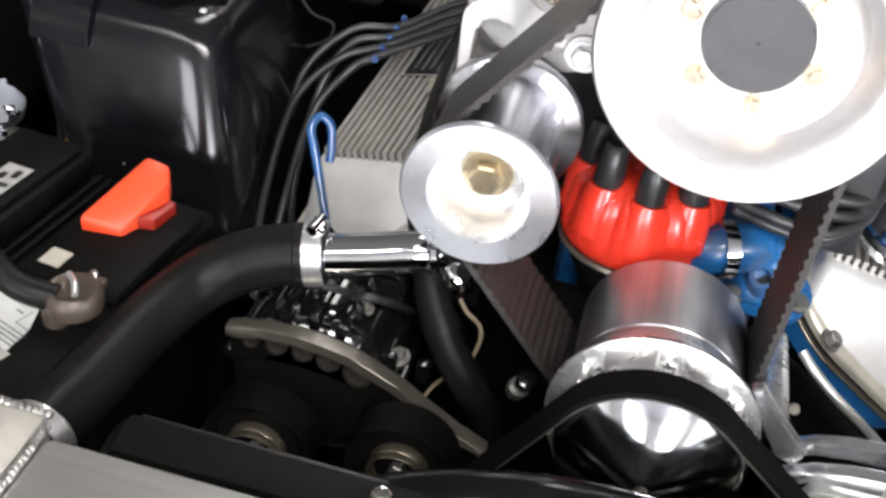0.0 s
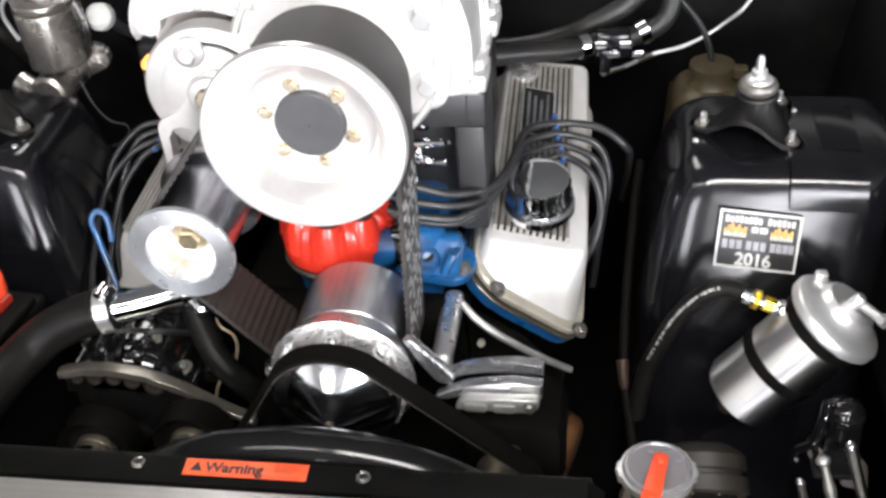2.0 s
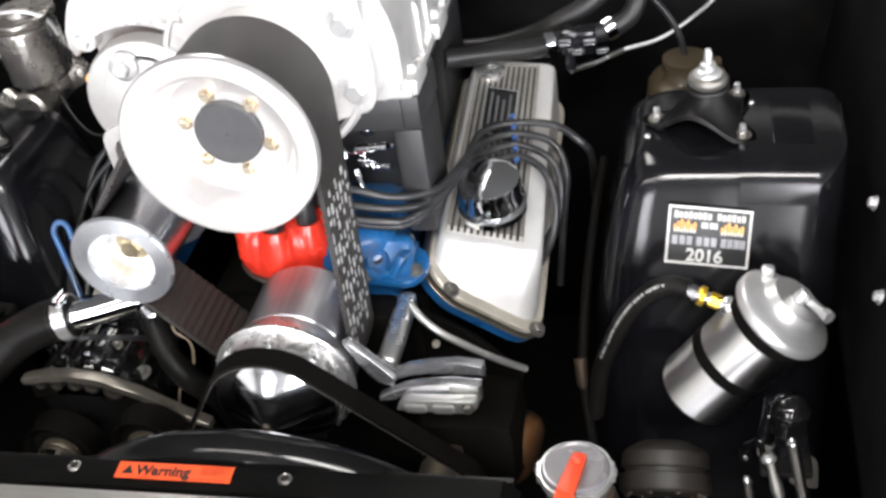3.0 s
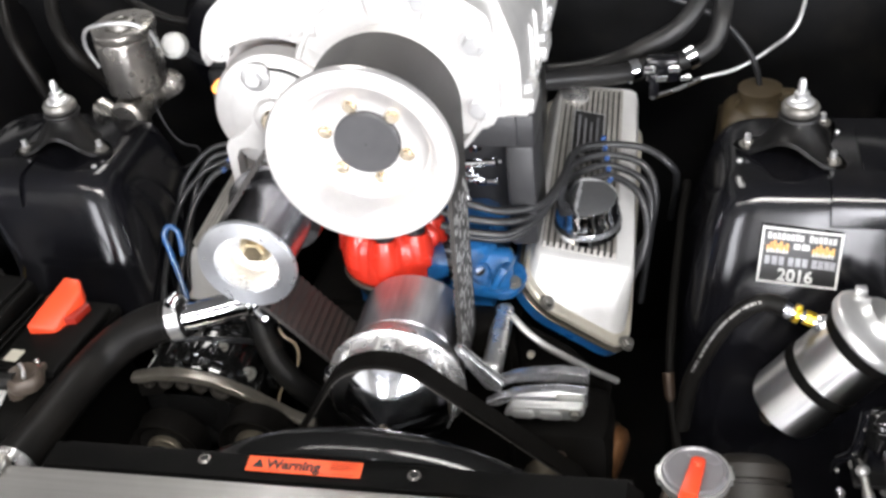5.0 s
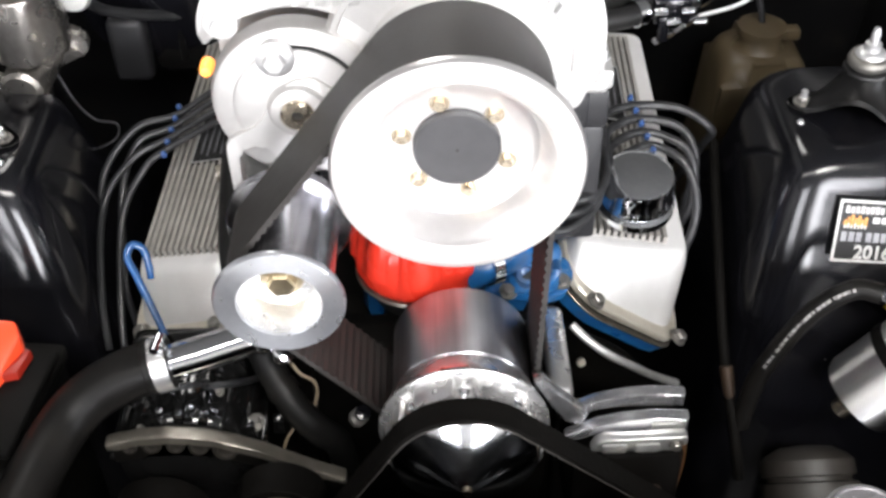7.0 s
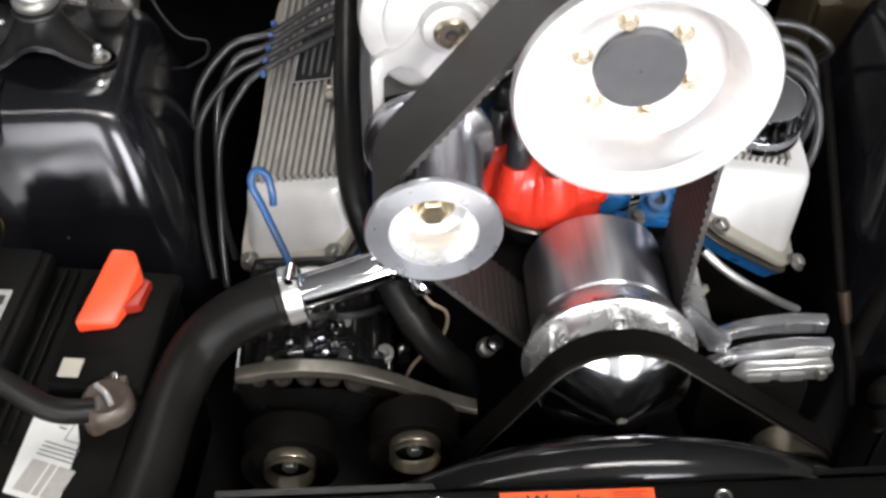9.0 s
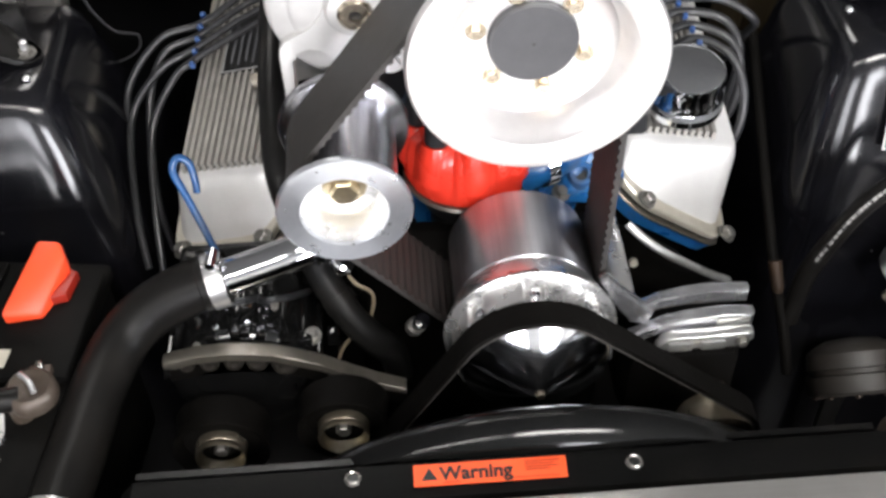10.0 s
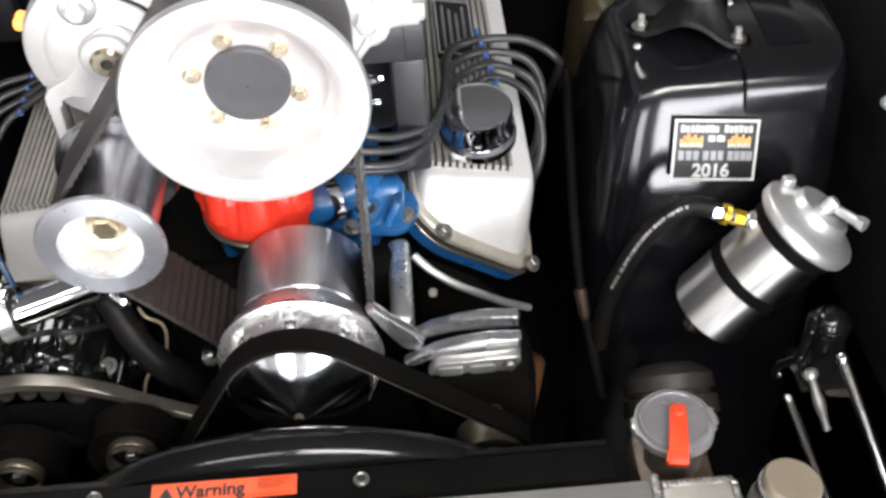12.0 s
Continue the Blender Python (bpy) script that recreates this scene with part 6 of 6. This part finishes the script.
part("tube", tube([(0.354, 0.495, 0.79), (0.346, 0.498, 0.82), (0.330, 0.50, 0.848), (0.298, 0.50, 0.882), (0.251, 0.50, 0.905), (0.18, 0.52, 0.92)], 0.0036, 10), M["wire"], rt)

hh = thing("heater_hose", "black rubber heater hose with steel clamps", "hose")
part("hose", tube([(0.09, 0.37, 0.862), (0.14, 0.40, 0.852), (0.185, 0.42, 0.846), (0.225, 0.445, 0.846), (0.262, 0.46, 0.846), (0.294, 0.47, 0.862), (0.305, 0.50, 0.90), (0.31, 0.60, 0.94)], 0.0115, 18), M["capsteel"], hh)
for c, d in (((0.200, 0.430, 0.846), (1, 0.6, 0)), ((0.268, 0.462, 0.848), (1, 0.4, 0.4))):
    part("clamp", lathe([(0.0128, -0.006), (0.0146, -0.006), (0.0146, 0.006), (0.0128, 0.006)], c, d, 28, closed=True), M["chrome"], hh, "steel clamp")
hh2 = thing("heater_hose", "black rubber heater hose running to the firewall", "hose")
part("hose", tube([(0.08, 0.47, 0.822), (0.13, 0.47, 0.826), (0.175, 0.47, 0.838), (0.206, 0.47, 0.853), (0.257, 0.48, 0.882), (0.285, 0.52, 0.92), (0.29, 0.60, 0.96)], 0.0115, 18), M["capsteel"], hh2)
tl = thing("throttle_linkage", "black throttle linkage with bright fittings", "linkage")
part("body", box((0.215, 0.425, 0.832), (0.255, 0.445, 0.862), 0.004), M["black_gloss"], tl)
part("lever", box((0.220, 0.418, 0.816), (0.232, 0.428, 0.846), 0.003), M["black_gloss"], tl)
for k in range(4):
    part("fitting", lathe([(0, 0), (0.0045, 0), (0.0045, 0.012), (0.003, 0.013), (0, 0.014)], (0.216 + 0.014 * k, 0.420, 0.852 - 0.012 * (k % 2)), (1, -0.3, 0.2), 12), M["chrome"], tl)
cb = thing("throttle_cable", "silver braided throttle cable", "cable")
part("cable", tube([(0.222, 0.44, 0.806), (0.252, 0.47, 0.800), (0.28, 0.50, 0.799), (0.322, 0.50, 0.812), (0.362, 0.50, 0.839), (0.392, 0.50, 0.873), (0.41, 0.56, 0.92)], 0.0024, 10), M["satin"], cb)
for t0, t1 in (((0.224, 0.44, 0.806), (0.246, 0.464, 0.801)), ((0.262, 0.483, 0.799), (0.280, 0.50, 0.799))):
    part("ferrule", tube([t0, t1], 0.0042, 10, smooth=False), M["chrome"], cb)


# ---------------------------------------------------------------- ignition leads
def lead(pts, r=0.0042):
    ob = part("ignition_lead", tube(pts, r, 10, 8), M["wire"])
    return tagged(ob, "dark grey ignition lead", "cable", "ignition leads")


TR = Vector((0.1805, 0.266, 0.8200))
sepR = Vector((-0.003, 0.017, 0.003))
ENDS_R = [[(0.045, 0.0, -0.004), (0.075, -0.012, -0.02), (0.080, 0.02, -0.06), (0.074, 0.08, -0.15)], [(0.040, -0.005, -0.008), (0.055, -0.02, -0.035), (0.050, -0.025, -0.085), (0.040, -0.03, -0.18)],
          [(0.036, -0.01, -0.010), (0.048, -0.024, -0.036), (0.042, -0.034, -0.075), (0.018, -0.034, -0.115)], [(0.030, -0.014, -0.010), (0.042, -0.034, -0.038), (0.036, -0.050, -0.075), (0.014, -0.052, -0.115)]]
STARTS_R = [[(0.030, 0.112, 0.868), (0.052, 0.110, 0.863), (0.086, 0.115, 0.851), (0.116, 0.130, 0.846), (0.131, 0.158, 0.842)],
            [(0.026, 0.106, 0.856), (0.048, 0.105, 0.849), (0.085, 0.110, 0.841), (0.110, 0.125, 0.836), (0.127, 0.152, 0.834)],
            [(0.028, 0.101, 0.842), (0.051, 0.100, 0.836), (0.085, 0.105, 0.829), (0.101, 0.114, 0.828), (0.122, 0.140, 0.829)],
            [(0.030, 0.110, 0.830), (0.055, 0.108, 0.824), (0.085, 0.112, 0.819), (0.104, 0.122, 0.820), (0.120, 0.145, 0.824)]]
for k in range(4):
    t = TR + sepR * (1.5 - k)
    lead(STARTS_R[k] + [(0.138, 0.190 + 0.008 * (3 - k), 0.830), t - Vector((0.030, 0.020, -0.002)), t] + [t + Vector(e) for e in ENDS_R[k]], 0.0041)
tie = thing("lead_separator", "blue plastic ignition lead separator", "cable clip", "lead separators")
for k in range(5):
    part("bead", lathe([(0, -0.0025), (0.0026, -0.0025), (0.0030, 0.0), (0.0026, 0.0025), (0, 0.0025)], TR + sepR * (2.0 - k) + Vector((0, 0, 0.002)), (0.3, 1, 0.2), 12), M["bluetie"], tie)
TL = Vector((-0.2680, 0.298, 0.803))
sepL = Vector((0.0020, 0.0145, 0.0035))
ENDS_L = [[(-0.040, -0.010, -0.008), (-0.074, -0.035, -0.045), (-0.078, -0.06, -0.10), (-0.070, -0.07, -0.16)], [(-0.034, -0.012, -0.010), (-0.052, -0.04, -0.05), (-0.050, -0.10, -0.11), (-0.042, -0.12, -0.16)],
          [(-0.036, -0.014, -0.014), (-0.066, -0.04, -0.05), (-0.060, -0.12, -0.09), (-0.050, -0.165, -0.12)], [(-0.022, -0.014, -0.014), (-0.044, -0.04, -0.05), (-0.044, -0.10, -0.10), (-0.040, -0.14, -0.14)]]
for k in range(4):
    t = TL + sepL * (1.5 - k)
    lead([(-0.12, t.y - 0.02, 0.866), (-0.17, t.y - 0.008, 0.857), (-0.215, t.y, 0.836 + (t.z - 0.803)), t] + [t + Vector(e) for e in ENDS_L[k]], 0.0034)
tie = thing("lead_separator", "blue plastic ignition lead separator", "cable clip", "lead separators")
for k in range(5):
    part("bead", lathe([(0, -0.0025), (0.0026, -0.0025), (0.0030, 0.0), (0.0026, 0.0025), (0, 0.0025)], TL + sepL * (2.0 - k) + Vector((0, 0, 0.002)), (-0.3, 1, 0.2), 12), M["bluetie"], tie)
bt = thing("blue_hook", "bent blue sleeved rod hooked over the valve cover", "rod")
part("rod", tube([(-0.236, 0.046, 0.768), (-0.246, 0.060, 0.790), (-0.259, 0.077, 0.816), (-0.2655, 0.085, 0.830), (-0.262, 0.0925, 0.8365), (-0.254, 0.0935, 0.831), (-0.251, 0.089, 0.816), (-0.251, 0.086, 0.806)], 0.0031, 12), M["bluewire"], bt)
part("end", lathe([(0, 0), (0.006, 0), (0.005, 0.016), (0, 0.016)], (-0.233, 0.042, 0.762), (-0.3, 0.35, 0.7), 12), M["black_plastic"], bt)

lm = thing("wiring_loom", "black taped wiring loom down the wing", "cable")
part("loom", tube([(0.268, 0.32, 0.76), (0.262, 0.26, 0.735), (0.256, 0.18, 0.69), (0.255, 0.115, 0.642), (0.262, 0.08, 0.60), (0.27, 0.06, 0.55)], 0.0050, 12), M["black_and_shade"], lm)
part("sleeve", lathe([(0, 0), (0.0065, 0), (0.0055, 0.026), (0.003, 0.03), (0, 0.031)], (0.253, 0.112, 0.652), (0.1, -0.6, -0.75), 14), M["rust"], lm)

# ---------------------------------------------------------------- lower right clutter
of = thing("oil_filter", "rust brown canister low beside the engine", "oil filter")
part("canister", lathe([(0.0, -0.004), (0.030, -0.003), (0.036, 0.002), (0.038, 0.010), (0.038, 0.085), (0, 0.085)], (0.203, 0.051, 0.577), (-1, 0.3, 0.15), 40), M["filter"], of)
part("seam", lathe([(0.038, 0.0), (0.0395, 0.001), (0.0395, 0.004), (0.038, 0.005)], (0.193, 0.054, 0.5785), (-1, 0.3, 0.15), 40, closed=True), M["rust"], of)
hn = thing("horn", "dark grey round horn below the radiator cap", "horn")
HC, HA = Vector((0.338, 0.079, 0.558)), Vector((0.02, -0.80, -0.60)).normalized()
part("bell", lathe([(0, -0.010), (0.024, -0.008), (0.038, -0.001), (0.0440, 0.005), (0.0450, 0.019), (0.0400, 0.0205), (0.0400, 0.0245), (0.0460, 0.026), (0.0470, 0.042), (0.0435, 0.045), (0, 0.045)], HC, HA, 56), M["hornpaint"], hn, "grimy grey barrel with a dark groove")
for k in range(9):
    a = 2 * math.pi * k / 9
    e1, e2 = HA.orthogonal().normalized(), HA.cross(HA.orthogonal()).normalized()
    part("screw", lathe([(0, 0.004), (0.0032, 0.0035), (0.0036, 0), (0, 0)], HC + HA * 0.044 + (e1 * math.cos(a) + e2 * math.sin(a)) * 0.0395, HA, 10), M["rust"], hn, "rusty screw head")
part("mount", box((0.328, 0.075, 0.25), (0.348, 0.083, 0.54), 0.003), M["black_satin"], hn)
for p, q, rr in (((0.4134, -0.033, 0.6449), (0.4250, -0.124, 0.619), 0.0048), ((0.4492, -0.0371, 0.6994), (0.4680, -0.138, 0.6422), 0.0055)):
    st = thing("chrome_rod", "chrome rod with a rounded end", "rod", "chrome rods")
    d = Vector(q) - Vector(p)
    part("rod", tube([p, q], rr * 0.86, 18, smooth=False), M["rod"], st, "worn steel rod")
    part("end", lathe([(0, -rr * 0.7), (rr * 0.7, -rr * 0.5), (rr * 1.02, rr * 0.1), (rr * 1.05, rr * 0.6), (rr * 0.9, rr * 0.9), (0, rr)], p, d, 20), M["chrome"], st, "bright rounded tip")
sd = thing("grease_stud", "grimy stud with a pale rounded head", "stud")
part("shank", tube([(0.4318, -0.0277, 0.6665), (0.4365, -0.036, 0.652), (0.4408, -0.0436, 0.6388), (0.446, -0.053, 0.622)], lambda t: 0.0046 - 0.0010 * math.sin(9.0 * t), 14), M["dullmetal"], sd)
part("head", lathe([(0, -0.0045), (0.004, -0.004), (0.0066, -0.001), (0.0066, 0.002), (0.005, 0.004), (0, 0.004)], (0.4313, -0.0268, 0.668), (0.3, -0.55, -0.9), 20), M["bracket"], sd, "pale rounded head")
ob = thing("overflow_bottle", "aluminium overflow bottle with a tan cap", "bottle")
BO, BA = Vector((0.358, -0.1825, 0.735)), Vector((0.16, 0.10, 1)).normalized()
part("bottle", lathe([(0.0255, -0.20), (0.0255, -0.018), (0.0225, -0.013), (0, -0.013)], BO, BA, 32), M["satin"], ob)
part("crimp_ring", lathe([(0.0200, -0.014), (0.0228, -0.014), (0.0236, -0.0125), (0.0226, -0.011), (0.0224, -0.006), (0.0235, -0.0045), (0.0232, -0.002), (0.0205, -0.001)], BO, BA, 48, closed=True), M["bright"], ob, "bright metal neck ring", 60)
part("cap", lathe([(0.0208, -0.003), (0.0217, 0.000), (0.0215, 0.006), (0.0203, 0.0080), (0, 0.0085)], BO, BA, 40), M["cream"], ob, "tan plastic cap")
for x, y, z in ((0.494, 0.141, 0.825), (0.494, 0.063, 0.780)):
    wb = thing("wing_bolt", "small silver bolt in the inner wing", "bolt", "wing bolts")
    hexbolt("head", (x + 0.03, y, z), (-1, 0, 0.3), 0.005, 0.006, M["satin"], wb, 0.007)

so = thing("starter_solenoid", "grey starter solenoid with bright terminals behind the battery", "solenoid")
SV = Vector((0.45, -0.55, 0.70)).normalized()
SU = Vector((0, 0, 1)).cross(SV).normalized()
star = [((0.0245 + 0.0042 * math.cos(4 * a + 0.6) + 0.0026 * math.cos(3 * a)) * math.cos(a), (0.0265 + 0.0042 * math.cos(4 * a + 0.6) + 0.0026 * math.cos(3 * a)) * math.sin(a)) for a in (2 * math.pi * k / 60 for k in range(60))]
part("body", prism(star, 0.040, Vector((-0.560, 0.140, 0.748)) - SV * 0.030, SU, SV.cross(SU), 0.004), M["solenoid"], so, "grey lobed moulded body", 50)
part("bracket", box((-0.61, 0.17, 0.63), (-0.555, 0.19, 0.70), 0.004), M["dullmetal"], so)
for p, d, r in (((-0.537, 0.135, 0.752), (1, -0.4, 0.1), 0.0045), ((-0.543, 0.126, 0.738), (1, -0.6, 0.0), 0.0045), ((-0.580, 0.148, 0.774), (-0.2, -0.5, 1), 0.007), ((-0.565, 0.150, 0.776), (0.1, -0.4, 1), 0.0045), ((-0.592, 0.13, 0.742), (-1, -0.4, 0.1), 0.008)):
    part("terminal", lathe([(0, 0), (r, 0), (r, r), (r * 0.6, r * 1.2), (r * 0.6, r * 3), (0, r * 3.1)], p, d, 12), M["chrome"], so, "bright threaded terminal")
part("side_cap", lathe([(0, 0), (0.009, 0), (0.010, 0.003), (0.008, 0.014), (0, 0.016)], (-0.590, 0.130, 0.705), (-0.3, -0.6, 0.4), 20), M["dullmetal"], so)
for k, pts in enumerate(([(-0.600, 0.13, 0.690), (-0.595, 0.11, 0.665), (-0.585, 0.12, 0.62)], [(-0.556, 0.14, 0.690), (-0.540, 0.135, 0.712), (-0.528, 0.14, 0.708), (-0.535, 0.16, 0.68), (-0.56, 0.17, 0.62)], [(-0.590, 0.13, 0.685), (-0.575, 0.115, 0.655), (-0.56, 0.13, 0.60)], [(-0.622, 0.14, 0.722), (-0.64, 0.12, 0.70), (-0.63, 0.11, 0.64)])):
    wr = part("solenoid_wire", tube(pts, 0.0045 if k != 1 else 0.003, 8), M["yellow"] if k == 1 else M["redcap"] if k == 3 else M["rubber"])
    tagged(wr, ("black wire at the solenoid", "yellow wire at the solenoid", "black wire at the solenoid", "red wire at the solenoid")[k], "cable")

hl = thing("bonnet_latch", "black bonnet latch with a domed cup and rivets", "latch")
part("plate", box((0.425, -0.030, 0.645), (0.470, 0.020, 0.652), 0.003), M["black_satin"], hl)
part("tower", box((0.436, -0.012, 0.640), (0.466, 0.016, 0.690), 0.005), M["black_gloss"], hl)
hexbolt("bolt", (0.430, -0.004, 0.651), (0, -0.2, 1), 0.005, 0.006, M["dullmetal"], hl, 0.007)
part("cup", lathe([(0.0165, -0.020), (0.0170, -0.004), (0.0180, -0.003), (0.0185, 0.0), (0.0178, 0.0025), (0.0160, 0.0035), (0.0155, 0.006), (0.0135, 0.0105), (0.0095, 0.0135), (0.004, 0.0150), (0, 0.0152)], (0.4485, -0.003, 0.704), (0.0, 0.10, 1.0), 40), M["lacquer"], hl, "glossy black domed cup")
for x, y, z in ((0.4308, -0.0099, 0.7197), (0.430, -0.012, 0.706), (0.428, -0.014, 0.692), (0.424, -0.016, 0.678), (0.4124, -0.0092, 0.6479), (0.413, -0.004, 0.660)):
    part("rivet", lathe([(0, 0.002), (0.0014, 0.0014), (0.0020, 0), (0.0020, -0.004), (0, -0.004)], (x, y, z), (-0.2, -0.5, 0.8), 12), M["dullcast"], hl, "small dull rivet")
part("stay", tube([(0.4308, -0.007, 0.7225), (0.429, -0.010, 0.700), (0.424, -0.013, 0.676), (0.413, -0.004, 0.655), (0.412, -0.004, 0.640)], 0.0045, 10), M["black_gloss"], hl, "black bent stay")
part("plate_end", prism(rounded([(-0.012, -0.016), (0.014, -0.016), (0.014, 0.010), (0.0, 0.016), (-0.012, 0.012)], 0.005, 3), 0.003, (0.462, -0.012, 0.640), (1, 0, -0.2), (0, 0.8, 0.6), 0.001), M["hornpaint"], hl, "grimy plate end")
for p, q in (((0.425, -0.014, 0.672), (0.430, -0.020, 0.652)),):
    part("pin", tube([p, q], 0.0030, 10, smooth=False), M["lacquer"], hl, "black pin")
